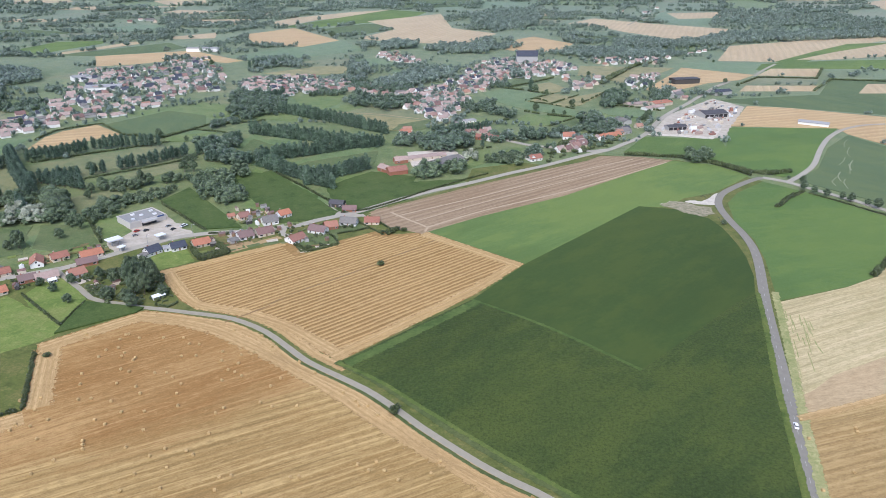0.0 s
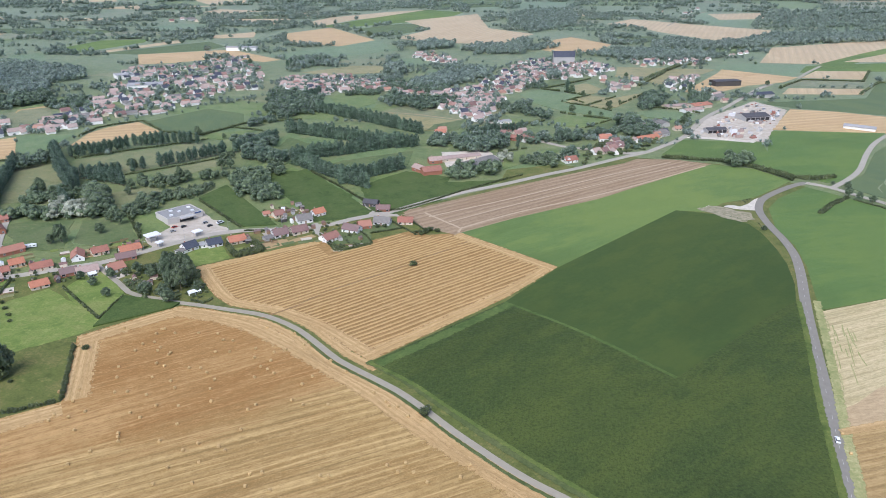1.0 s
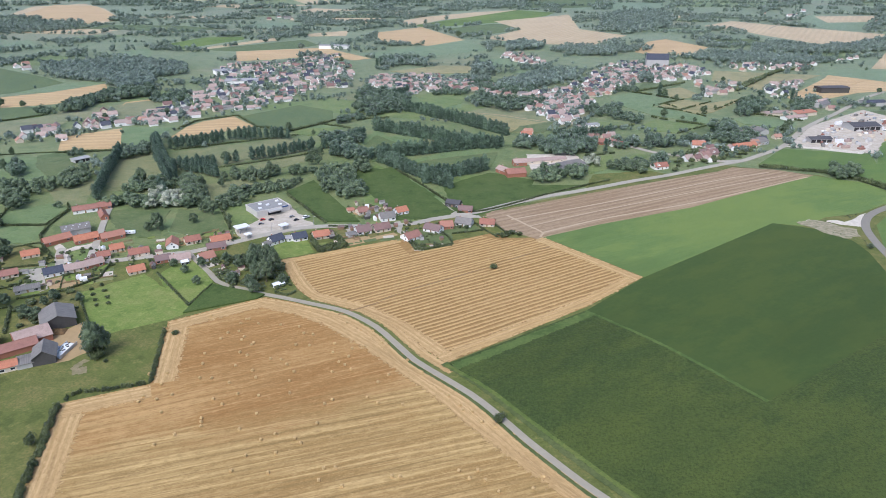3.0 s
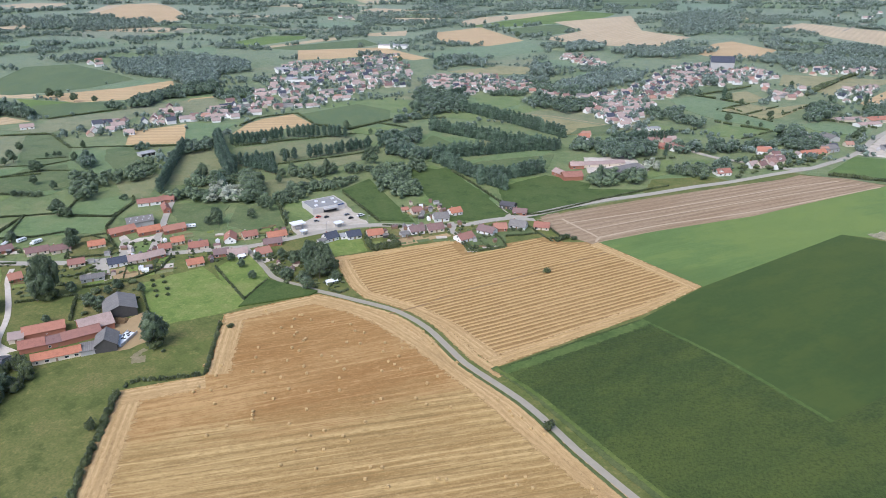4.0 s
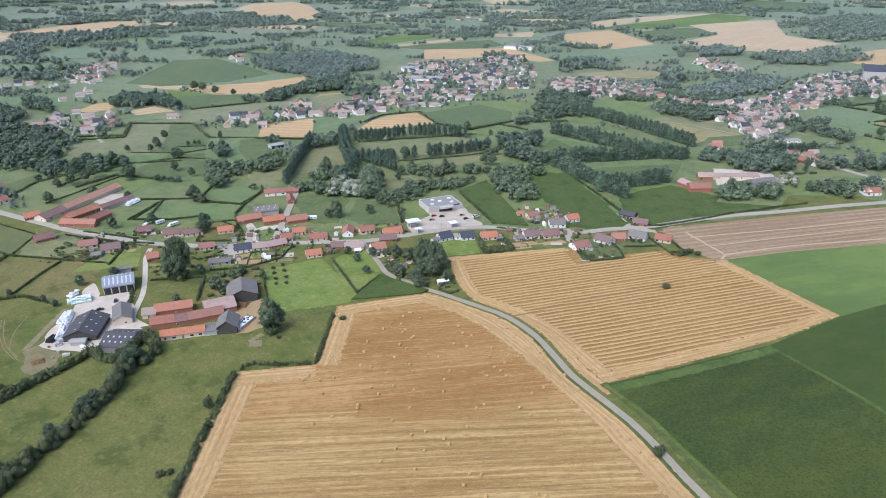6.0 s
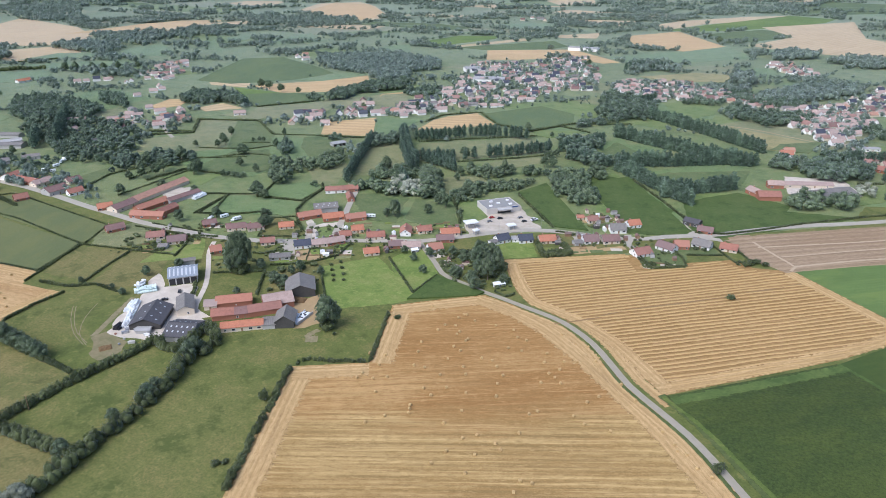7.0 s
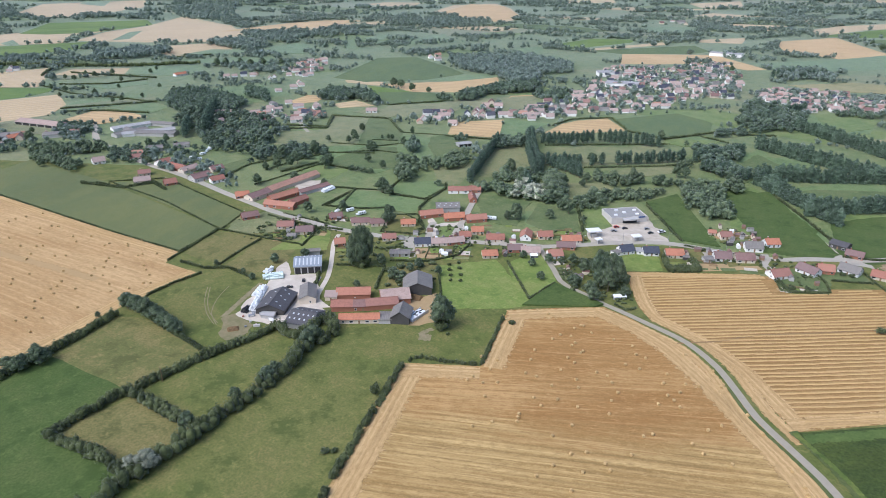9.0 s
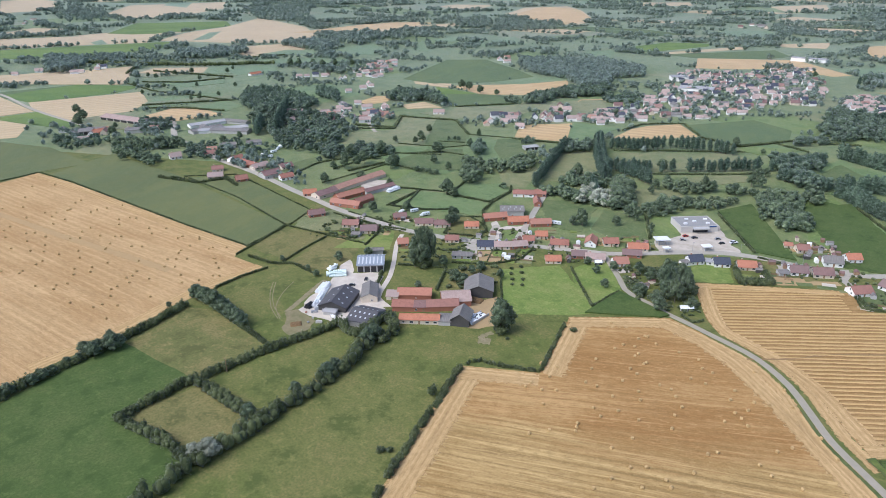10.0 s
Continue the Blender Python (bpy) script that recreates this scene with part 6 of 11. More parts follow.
PLASTIC_TEAL = surface("plastic_teal", (0.72, 0.81, 0.77), (0.56, 0.66, 0.62), 1.0, 0.4, 0.03, 0.5)
PLASTIC_BLACK = surface("plastic_black", (0.03, 0.03, 0.035), (0.02, 0.02, 0.02), 1.0, 0.4, 0.03, 0.5)
TIMBER = surface("timber", (0.3, 0.2, 0.12), (0.2, 0.13, 0.08), 2.0)
CONCRETE = surface("concrete", (0.55, 0.53, 0.5), (0.4, 0.38, 0.35), 0.5)
SHEET_PALE = surface("translucent_sheet", (0.55, 0.58, 0.6), (0.45, 0.47, 0.48), 1.0, 0.4)
RED_PAINT = surface("paint_red", (0.5, 0.05, 0.035), (0.35, 0.035, 0.03), 2.0, 0.4)
BLUE_PAINT = surface("paint_blue", (0.05, 0.1, 0.25), (0.03, 0.06, 0.16), 2.0, 0.4)
GREY_PAINT = surface("paint_grey", (0.3, 0.31, 0.32), (0.2, 0.2, 0.21), 2.0, 0.35, 0.005, 0.5)
PAINT_WORN = surface("road_paint_worn", (0.5, 0.49, 0.46), (0.34, 0.33, 0.3), 1.5)
MANURE = surface("manure", (0.2, 0.13, 0.06), (0.11, 0.07, 0.035), 0.5, 0.95, 0.08)
TYRE = surface("rubber", (0.03, 0.03, 0.03), (0.02, 0.02, 0.02), 4.0)
_g = Nodes("window_glass", 0.12, 0, 0.6)
_g.colour((0.03, 0.035, 0.04))
GLASS = _g.mat


def block(bm, x0, x1, y0, y1, z0, z1):
    v = [bm.verts.new((x, y, z)) for z in (z0, z1) for y in (y0, y1) for x in (x0, x1)]
    for f in ((0, 2, 3, 1), (4, 5, 7, 6), (0, 1, 5, 4), (2, 6, 7, 3), (0, 4, 6, 2), (1, 3, 7, 5)):
        bm.faces.new([v[i] for i in f])


def gable_walls(L, W, eaves, rise):
    """Walls with gables at both ends; the ridge runs along x."""
    bm = bmesh.new()
    v = [bm.verts.new(p) for p in ((0, 0, -0.3), (L, 0, -0.3), (L, W, -0.3), (0, W, -0.3), (0, 0, eaves), (L, 0, eaves), (L, W, eaves), (0, W, eaves), (0, W / 2, eaves + rise), (L, W / 2, eaves + rise))]
    for f in ((0, 3, 2, 1), (0, 1, 5, 4), (2, 3, 7, 6), (1, 2, 6, 9, 5), (3, 0, 4, 8, 7), (4, 5, 9, 8), (7, 8, 9, 6)):
        bm.faces.new([v[i] for i in f])
    return bm


def gable_roof(L, W, eaves, rise, over=0.45, thick=0.18, hip=0.0):
    bm = bmesh.new()
    slope = rise / (W / 2)
    drop = over * slope
    for s in (0, 1):
        yo, ye = (-over, W / 2) if s == 0 else (W + over, W / 2)
        lo = [(-over, yo, eaves - drop), (L + over, yo, eaves - drop)]
        hi = [(L + over - hip, ye, eaves + rise), (-over + hip, ye, eaves + rise)]
        under = [bm.verts.new(p) for p in lo + hi]
        top = [bm.verts.new((x, y, z + thick)) for x, y, z in lo + hi]
        bm.faces.new(top)
        bm.faces.new(under[::-1])
        for i in range(4):
            bm.faces.new((under[i], under[(i + 1) % 4], top[(i + 1) % 4], top[i]))
    if hip:
        for x0, x1 in ((-over, -over + hip), (L + over, L + over - hip)):
            bm.faces.new([bm.verts.new(p) for p in ((x0, -over, eaves - drop + thick), (x0, W + over, eaves - drop + thick), (x1, W / 2, eaves + rise + thick))])
    block(bm, -over + hip, L + over - hip, W / 2 - 0.14, W / 2 + 0.14, eaves + rise + thick * 0.6, eaves + rise + thick + 0.08)
    bmesh.ops.recalc_face_normals(bm, faces=bm.faces)
    return bm


SHARED = {}


def shared_box(key, size, material):
    """One mesh for alike small parts."""
    if key not in SHARED:
        bm = bmesh.new()
        w, d, h = size
        block(bm, -w / 2, w / 2, -d / 2, d / 2, 0, h)
        bmesh.ops.bevel(bm, geom=bm.edges[:], offset=0.02, segments=1, affect="EDGES")
        me = bpy.data.meshes.new(key)
        bm.to_mesh(me)
        bm.free()
        me.materials.append(material)
        SHARED[key] = me
    return SHARED[key]


def fixed(name, me, parent, x, y, z, turn=0.0, label=""):
    ob = new(name, me)
    ob.parent = parent
    ob.matrix_basis = pose(x, y, z, 0, 0, turn)
    return tagged(ob, label)


def window(parent, x, y, z, turn=0.0, wide=False):
    k = "wide_" if wide else ""
    w = 2.0 if wide else 1.15
    ob = fixed("window", shared_box(k + "window_frame", (w, 0.12, 1.25), FRAME), parent, x, y, z, turn)
    fixed("pane", shared_box(k + "window_pane", (w - 0.22, 0.14, 1.03), GLASS), ob, 0, 0, 0.11)
    return ob


def house(x, y, turn, L, W, eaves, rise, roof, wall, label, windows=3, door=True, chimney=1, hip=0.0, name="house", category="house", over=0.45, skylights=0):
    """A building whose front wall runs from (x, y) along turn; it reaches back by W."""
    base = tagged(new(name), label, category)
    base.matrix_basis = pose(x, y, 0, 0, 0, turn)
    part("wall", gable_walls(L, W, eaves, rise - 0.05), wall, base)
    top = part("roof", gable_roof(L, W, eaves, rise, over, hip=hip), roof, base)
    rng = random.Random(round(x * 7 + y * 3))
    for i in range(windows):
        px = L * (i + 0.5) / windows
        if door and i == windows // 2:
            fixed("door", shared_box("house_door", (1.0, 0.14, 2.1), TIMBER), base, px, 0, 0)
        else:
            window(base, px, 0, 0.9, 0, L > 9 and rng.random() < 0.4)
        window(base, px, W, 0.9)
    if windows and eaves > 2.4:
        for px, a in ((0, 90), (L, 90)):
            window(base, px, W * 0.35, 0.9, a)
            if rise > 2.5:
                window(base, px, W * 0.5, eaves + 0.3, a)
    for i in range(chimney):
        px = L * (0.22 if i == 0 else 0.8)
        c = fixed("chimney", shared_box("chimney", (0.7, 0.5, 1.9), BRICK), base, px, W / 2 + 0.4, eaves + rise - 0.8)
        fixed("cap", shared_box("chimney_cap", (0.82, 0.62, 0.12), CONCRETE), c, 0, 0, 1.9)
    for i in range(skylights):
        for y0, y1 in ((0.06, 0.44), (0.56, 0.94)) if skylights > 6 else ((0.14, 0.2), (0.32, 0.38), (0.64, 0.7)):
            px = L * (i + 0.5 + (0.2 if y0 == 0.32 else -0.1)) / skylights
            bm = bmesh.new()
            s = rise / (W / 2)
            for dz in (0.2, 0.25):
                q = [bm.verts.new((px + dx, dy * W, eaves + min(dy, 1 - dy) * W * s + dz)) for dx, dy in ((-0.4, y0), (0.4, y0), (0.4, y1), (-0.4, y1))]
                bm.faces.new(q)
            part("roof_light", bm, SHEET_PALE, base, "pale translucent roof sheet")
    return base


def shed(x, y, turn, L, W, eaves, rise, roof, wall, label, bays=4, skylights=0, open_front=True):
    """An open-fronted or closed farm shed with bays; open bays are black panels."""
    base = house(x, y, turn, L, W, eaves, rise, roof, wall, label, 0, False, 0, 0.0, "barn", "barn", 0.6, skylights)
    if open_front:
        for i in range(bays):
            w = L / bays
            key = "bay_%.1f_%.1f" % (w, eaves)
            # a black panel takes the place of the shade inside the bay
            fixed("bay_door", shared_box(key, (w * 0.82, 0.1, eaves * 0.82), PLASTIC_BLACK), base, w * (i + 0.5), -0.03, 0, 0, "black panel standing in for a shaded open bay")
    return base


FARHOUSE = {}
REST = []


def far_house(x, y, turn, size, look_):
    """A plain village house at a distance; a few kinds, copied."""
    roof, wall, L, W, eaves, rise, label = look_
    if math.hypot(x, y) > 880:
        REST.append((x, y, turn, size, look_))
        return None
    near = math.hypot(x, y) < 800
    key = (label, near)
    if key not in FARHOUSE:
        base = tagged(new("house"), label, "house", "village houses")
        part("wall", gable_walls(L, W, eaves, rise - 0.05), wall, base)
        part("roof", gable_roof(L, W, eaves, rise, 0.35), roof, base)
        if near:
            for px in (L * 0.25, L * 0.75):
                fixed("window", shared_box("far_window", (1.3, 0.14, 1.4), GLASS), base, px, 0, 1.0)
            fixed("chimney", shared_box("chimney", (0.7, 0.5, 1.9), BRICK), base, L * 0.2, W / 2, eaves + rise - 0.8)
        FARHOUSE[key] = base
        base.matrix_basis = pose(x, y, 0, 0, 0, turn) @ Matrix.Scale(size, 4)
        return base
    src = FARHOUSE[key]
    made = {}
    for o in (src, *src.children_recursive):
        made[o] = o.copy()
        scene.collection.objects.link(made[o])
        made[o].parent = made.get(o.parent, o.parent)
    made[src].matrix_basis = pose(x, y, 0, 0, 0, turn) @ Matrix.Scale(size, 4)
    return made[src]


LOOKS = [
    (PINK_HAZY, WHITE, 11, 8, 2.8, 3.6, "white village house with a weathered tile roof"),
    (RED_DULL, CREAM, 12, 8, 3.6, 3.6, "cream village house with a dull red tile roof"),
    (ORANGE_DULL, CREAM, 11, 8, 2.8, 3.4, "cream village house with a faded orange tile roof"),
    (BROWN, CREAM, 12, 8.5, 3.4, 3.8, "cream village house with a brown tile roof"),
    (PINK_HAZY, WHITE, 15, 7.5, 4.2, 3.4, "long white village house with a pale tile roof"),
    (SLATE, WHITE, 11, 8, 4.4, 3.8, "white village house with a dark slate roof"),
    (GREYROOF, GREYWALL, 20, 11, 4.0, 2.4, "grey workshop with a sheet roof"),
]
VILLAGES = []
GARDEN_TREES = []


def village(points, spacing, turn, weights, fill=0.8, size=1.0):
    """Houses filling a quarter, in rough rows along turn."""
    rng = random.Random(round(points[0][0]) + 9)
    VILLAGES.append(points)
    c, s = math.cos(radians(turn)), math.sin(radians(turn))
    loc = [(px * c + py * s, -px * s + py * c) for px, py in points]
    us, vs = [q[0] for q in loc], [q[1] for q in loc]
    v, k = min(vs), 0
    while v < max(vs):
        u = min(us) + (k % 2) * spacing * 0.5
        while u < max(us):
            x, y = u * c - v * s, u * s + v * c
            x += rng.uniform(-0.25, 0.25) * spacing
            y += rng.uniform(-0.25, 0.25) * spacing
            here = inside(np.array(x), np.array(y), points)
            if here and rng.random() < 0.7:
                GARDEN_TREES.append((x + rng.uniform(-0.6, 0.6) * spacing, y + rng.uniform(-0.6, 0.6) * spacing, rng.uniform(4.5, 10), rng.uniform(0.9, 1.25)))
            if here and rng.random() < 0.93 * fill:
                far_house(x, y, turn + rng.choice((0, 0, 0, 90, 180)) + rng.uniform(-8, 8), size * rng.uniform(0.85, 1.15), rng.choices(LOOKS, weights)[0])
            u += spacing
        v += spacing * 1.15
        k += 1


def village_rest():
    """The many houses too far off to pick apart, as one, and the trees of the gardens."""
    stand("woodland", GARDEN_TREES, "oak", 0, LEAF_HAZY, "garden trees between the village houses", "woodland")
    mats, vs, fs, ms = [], [], [], []
    k = 0
    for x, y, turn, size, (roof, wall, L, W, eaves, rise, label) in REST:
        m = pose(x, y, 0, 0, 0, turn) @ Matrix.Scale(size, 4)
        for bm, mat in ((gable_walls(L, W, eaves, rise - 0.05), wall), (gable_roof(L, W, eaves, rise, 0.35), roof)):
            if mat not in mats:
                mats.append(mat)
            bm.verts.index_update()
            vs += [tuple(m @ v.co) for v in bm.verts]
            for f in bm.faces:
                fs.append([v.index + k for v in f.verts])
                ms.append(mats.index(mat))
            k += len(bm.verts)
            bm.free()
    me = bpy.data.meshes.new("village_houses")
    me.from_pydata(vs, [], fs)
    for mat in mats:
        me.materials.append(mat)
    me.polygons.foreach_set("material_index", ms)
    tagged(new("village_houses", me), "crowded far village houses with tile roofs muted by haze", "village houses", kind="stuff")


BALE = {}


def bale_mesh(seed):
    rng = random.Random(seed)
    bm = bmesh.new()
    bmesh.ops.create_cone(bm, cap_ends=True, segments=16, radius1=0.75, radius2=0.75, depth=1.3, matrix=pose(0, 0, 0.72, 0, 90, 0))
    bmesh.ops.bevel(bm, geom=[e for e in bm.edges if abs(e.verts[0].co.x - e.verts[1].co.x) < 0.01], offset=0.1, segments=2, affect="EDGES")
    for v in bm.verts:
        v.co += Vector((rng.uniform(-1, 1), rng.uniform(-1, 1), rng.uniform(-1, 1))) * 0.03
        v.co.z = max(v.co.z, -0.02)
    me = bpy.data.meshes.new("straw_bale")
    bm.to_mesh(me)
    bm.free()
    me.materials.append(STRAWBALE)
    return me


_n = Nodes("straw", 0.9, 0, 0.15)
_w = _n.wave(_n.at(scale=(0, 1, 1)), 1.2, 6.0, 3.0, 2.0)
_c = _n.mix(_n.ramp(_w, (0.3, grey(0)), (0.7, grey(1))), (0.42, 0.295, 0.13), (0.58, 0.42, 0.2))
_n.colour(_n.mix(_n.ramp(_n.random(), (0, grey(0)), (1, grey(0.5))), _c, (0.48, 0.34, 0.16)))
_n.bump(_w, 0.04, 0.8)
STRAWBALE = _n.mat


def bales(points, group, size=1.0):
    for x, y in points:
        k = int(abs(x * 13 + y * 7)) % 4
        if k not in BALE:
            BALE[k] = bale_mesh(k)
        ob = tagged(new("straw_bale", BALE[k]), "round straw bale lying on the stubble", "straw bale", group)
        ob.matrix_basis = pose(x, y, 0.22, 0, 0, (x * 51 + y * 33) % 180) @ Matrix.Scale(size, 4)


def swaths(field_ob, outline, turn, spacing, inset, top):
    """Ridges of straw left by the harvester, along turn, inside the outline."""
    c, s = math.cos(radians(turn)), math.sin(radians(turn))
    loc = [(x * c + y * s, -x * s + y * c) for x, y in outline]
    lo, hi = min(q[1] for q in loc), max(q[1] for q in loc)
    v = lo + spacing
    while v < hi:
        cuts = sorted(a[0] + (v - a[1]) * (b[0] - a[0]) / (b[1] - a[1]) for a, b in zip(loc, loc[1:] + loc[:1]) if (a[1] > v) != (b[1] > v))
        for u0, u1 in zip(cuts[::2], cuts[1::2]):
            u0, u1 = u0 + inset, u1 - inset
            if u1 - u0 < 12:
                continue
            bm = bmesh.new()
            n = max(3, int((u1 - u0) / 3.5))
            prev = None
            for i in range(n + 1):
                u = u0 + (u1 - u0) * i / n
                w = v + 0.9 * noise.noise(Vector((u * 0.03, v * 0.2, 1))) + 0.35 * noise.noise(Vector((u * 0.2, v, 4)))
                half = 0.85 + 0.45 * noise.noise(Vector((u * 0.25, v, 5)))
                h = 0.26 + 0.14 * noise.noise(Vector((u * 0.3, v, 9)))
                row = [bm.verts.new(((u * c - q * s), (u * s + q * c), z)) for q, z in ((w - half, top - 0.05), (w - half * 0.4, top + h), (w + half * 0.4, top + h * 0.9), (w + half, top - 0.05))]
                if prev:
                    for k in range(3):
                        bm.faces.new((prev[k], prev[k + 1], row[k + 1], row[k]))
                prev = row
            bmesh.ops.recalc_face_normals(bm, faces=bm.faces)
            part("straw_swath", bm, SWATH, field_ob)
        v += spacing


SWATH = surface("straw_swath", (0.5, 0.345, 0.148), (0.355, 0.228, 0.09), 0.8, 0.95, 0.12, stains=0.8)


# ---- special things ----
def car(x, y, turn, paint, label, size=1.0):
    base = tagged(new("car"), label, "car")
    base.matrix_basis = pose(x, y, 0.36, 0, 0, turn) @ Matrix.Scale(size, 4)
    bm = bmesh.new()
    block(bm, -2.1, 2.1, -0.86, 0.86, 0.35, 0.85)
    bmesh.ops.bevel(bm, geom=bm.edges[:], offset=0.12, segments=2, affect="EDGES")
    part("body", bm, paint, base)
    bm = bmesh.new()
    block(bm, -1.5, 0.9, -0.76, 0.76, 0.82, 1.42)
    for v in bm.verts:
        if v.co.z > 1.2:
            v.co.x *= 0.72
            v.co.y *= 0.86
    part("window", bm, GLASS, base, "dark car windows")
    bm = bmesh.new()
    block(bm, -1.1, 0.62, -0.66, 0.66, 1.4, 1.48)
    bmesh.ops.bevel(bm, geom=bm.edges[:], offset=0.03, segments=1, affect="EDGES")
    part("roof", bm, paint, base)
    for px in (-1.3, 1.3):
        for py in (-0.8, 0.8):
            if "wheel" not in SHARED:
                bm = bmesh.new()
                bmesh.ops.create_cone(bm, cap_ends=True, segments=14, radius1=0.33, radius2=0.33, depth=0.22, matrix=pose(0, 0, 0, 90, 0, 0))
                me = bpy.data.meshes.new("wheel")
                bm.to_mesh(me)
                bm.free()
                me.materials.append(TYRE)
                SHARED["wheel"] = me
            fixed("wheel", SHARED["wheel"], base, px, py, 0.33)
    for py in (-0.6, 0.6):
        fixed("headlight", shared_box("headlight", (0.1, 0.34, 0.16), FRAME), base, 2.08, py, 0.55)
    return base


def canopy(x, y, turn, L, W, h, label, posts=2):
    """A flat white roof on posts."""
    base = tagged(new("canopy"), label, "canopy")
    base.matrix_basis = pose(x, y, 0.3, 0, 0, turn)
    bm = bmesh.new()
    block(bm, 0, L, 0, W, h, h + 0.7)
    bmesh.ops.bevel(bm, geom=bm.edges[:], offset=0.08, segments=1, affect="EDGES")
    part("roof", bm, FRAME, base)
    for i in range(posts):
        for py in (0.15 * W, 0.85 * W):
            fixed("post", shared_box("canopy_post", (0.3, 0.3, 1.0), GREY_PAINT), base, L * (i + 0.5) / posts, py, 0).matrix_basis @= Matrix.Diagonal((1, 1, h, 1))
    fixed("kiosk", shared_box("kiosk_%d" % L, (L * 0.4, W * 0.3, 2.2), GREYWALL), base, L * 0.5, W * 0.5, 0)
    return base


def shop(x, y, turn, L, W, h):
    """The flat-roofed shop with its parapet, entrance and roof units."""
    base = tagged(new("shop"), "large flat-roofed shop with pale walls beside its car park", "shop")
    base.matrix_basis = pose(x, y, 0, 0, 0, turn)
    bm = bmesh.new()
    block(bm, 0, L, 0, W, -0.3, h)
    part("wall", bm, SHOPWALL, base)
    bm = bmesh.new()
    block(bm, 0.3, L - 0.3, 0.3, W - 0.3, h, h + 0.15)
    part("roof", bm, SHOPROOF, base)
    for name, q in (("front", (0, L, -0.1, 0.3)), ("back", (0, L, W - 0.3, W + 0.1)), ("side", (-0.1, 0.3, 0, W)), ("side", (L - 0.3, L + 0.1, 0, W))):
        bm = bmesh.new()
        block(bm, *q, h - 0.9, h + 0.7)
        part("parapet", bm, SHOPWALL, base)
    for px, py in ((0.5, 0.5), (0.2, 0.3), (0.8, 0.28), (0.85, 0.7), (0.35, 0.75)):
        bm = bmesh.new()
        block(bm, L * px - 1.2, L * px + 1.2, W * py - 0.9, W * py + 0.9, h + 0.1, h + 1.1)
        bmesh.ops.bevel(bm, geom=bm.edges[:], offset=0.08, segments=1, affect="EDGES")
        part("roof_unit", bm, FRAME, base)
    bm = bmesh.new()
    block(bm, L * 0.3, L * 0.72, -4.0, 0, 3.4, 4.4)
    part("porch", bm, GREYWALL, base)
    for i in range(6):
        bm = bmesh.new()
        block(bm, L * (0.32 + 0.065 * i), L * (0.32 + 0.065 * i) + 2.0, -0.2, 0.0, 0.4, 3.0)
        part("window", bm, GLASS, base)
    bm = bmesh.new()
    block(bm, L * 0.76, L * 0.95, -0.25, 0, 3.8, 4.8)
    part("sign", bm, BLUE_PAINT, base, "plain blue sign board")
    return base


def wrapped_bales(x, y, turn, nx, ny, nz, material, label):
    """A stack of film-wrapped bales."""
    base = tagged(new("wrapped_bales"), label, "wrapped bales")
    base.matrix_basis = pose(x, y, 0.25, 0, 0, turn)
    key = "wrapped_" + material.name
    if key not in SHARED:
        bm = bmesh.new()
        bmesh.ops.create_cone(bm, cap_ends=True, segments=12, radius1=0.68, radius2=0.68, depth=1.25, matrix=pose(0, 0, 0.66, 0, 90, 0))
        bmesh.ops.bevel(bm, geom=[e for e in bm.edges if abs(e.verts[0].co.x - e.verts[1].co.x) < 0.01], offset=0.16, segments=2, affect="EDGES")
        me = bpy.data.meshes.new(key)
        bm.to_mesh(me)
        bm.free()
        me.materials.append(material)
        SHARED[key] = me
    rng = random.Random(nx * 31 + ny)
    for k in range(nz):
        for i in range(nx - k):
            for j in range(ny):
                if rng.random() < 0.1 + 0.22 * k:
                    continue
                fixed("bale", SHARED[key], base, (j * 1.34) + rng.uniform(-0.1, 0.1), (i + k * 0.5) * 1.42 + rng.uniform(-0.05, 0.05), k * 1.2, rng.uniform(-5, 5))
    return base


def glasshouse(x, y, turn, L, W):
    base = tagged(new("greenhouse"), "small white-framed greenhouse beside a garden hedge", "greenhouse")
    base.matrix_basis = pose(x, y, 0, 0, 0, turn)
    part("wall", gable_walls(L, W, 1.8, 0.9), FRAME, base)
    part("roof", gable_roof(L, W, 1.8, 0.95, 0.1, 0.06), PLASTIC_WHITE, base)
    n = 6
    for i in range(n):
        bm = bmesh.new()
        block(bm, L * (i + 0.1) / n, L * (i + 0.9) / n, -0.05, 0.0, 0.3, 1.7)
        part("pane", bm, GLASS, base)
    return base


def utility_pole(x, y):
    base = tagged(new("utility_pole"), "weathered wooden utility pole in the pasture", "utility pole")
    base.matrix_basis = pose(x, y, 0.2)
    bm = bmesh.new()
    bmesh.ops.create_cone(bm, cap_ends=True, segments=8, radius1=0.16, radius2=0.1, depth=8.0, matrix=Matrix.Translation((0, 0, 4.0)))
    part("pole", bm, TIMBER, base)
    bm = bmesh.new()
    block(bm, -0.8, 0.8, -0.06, 0.06, 7.2, 7.36)
    part("crossarm", bm, TIMBER, base)


def garden_sheds(points, n, seed):
    """Small sheds and tents in the gardens behind the houses."""
    rng = random.Random(seed)
    p = [Vector(q) for q in points]
    k = 0
    while k < n:
        x = rng.uniform(min(q.x for q in p), max(q.x for q in p))
        y = rng.uniform(min(q.y for q in p), max(q.y for q in p))
        if inside(np.array(x), np.array(y), points):
            roof, wall, label = rng.choice(((GREYROOF, GREYWALL, "small grey garden shed behind a house"), (GREYROOF, DARKWALL, "small dark timber garden shed behind a house"), (BROWN, TIMBER, "small wooden garden shed with brown tiles"), (FRAME, WHITE, "small white garden tent behind a house"), (BROWN, CREAM, "small cream garden shed with brown tiles")))
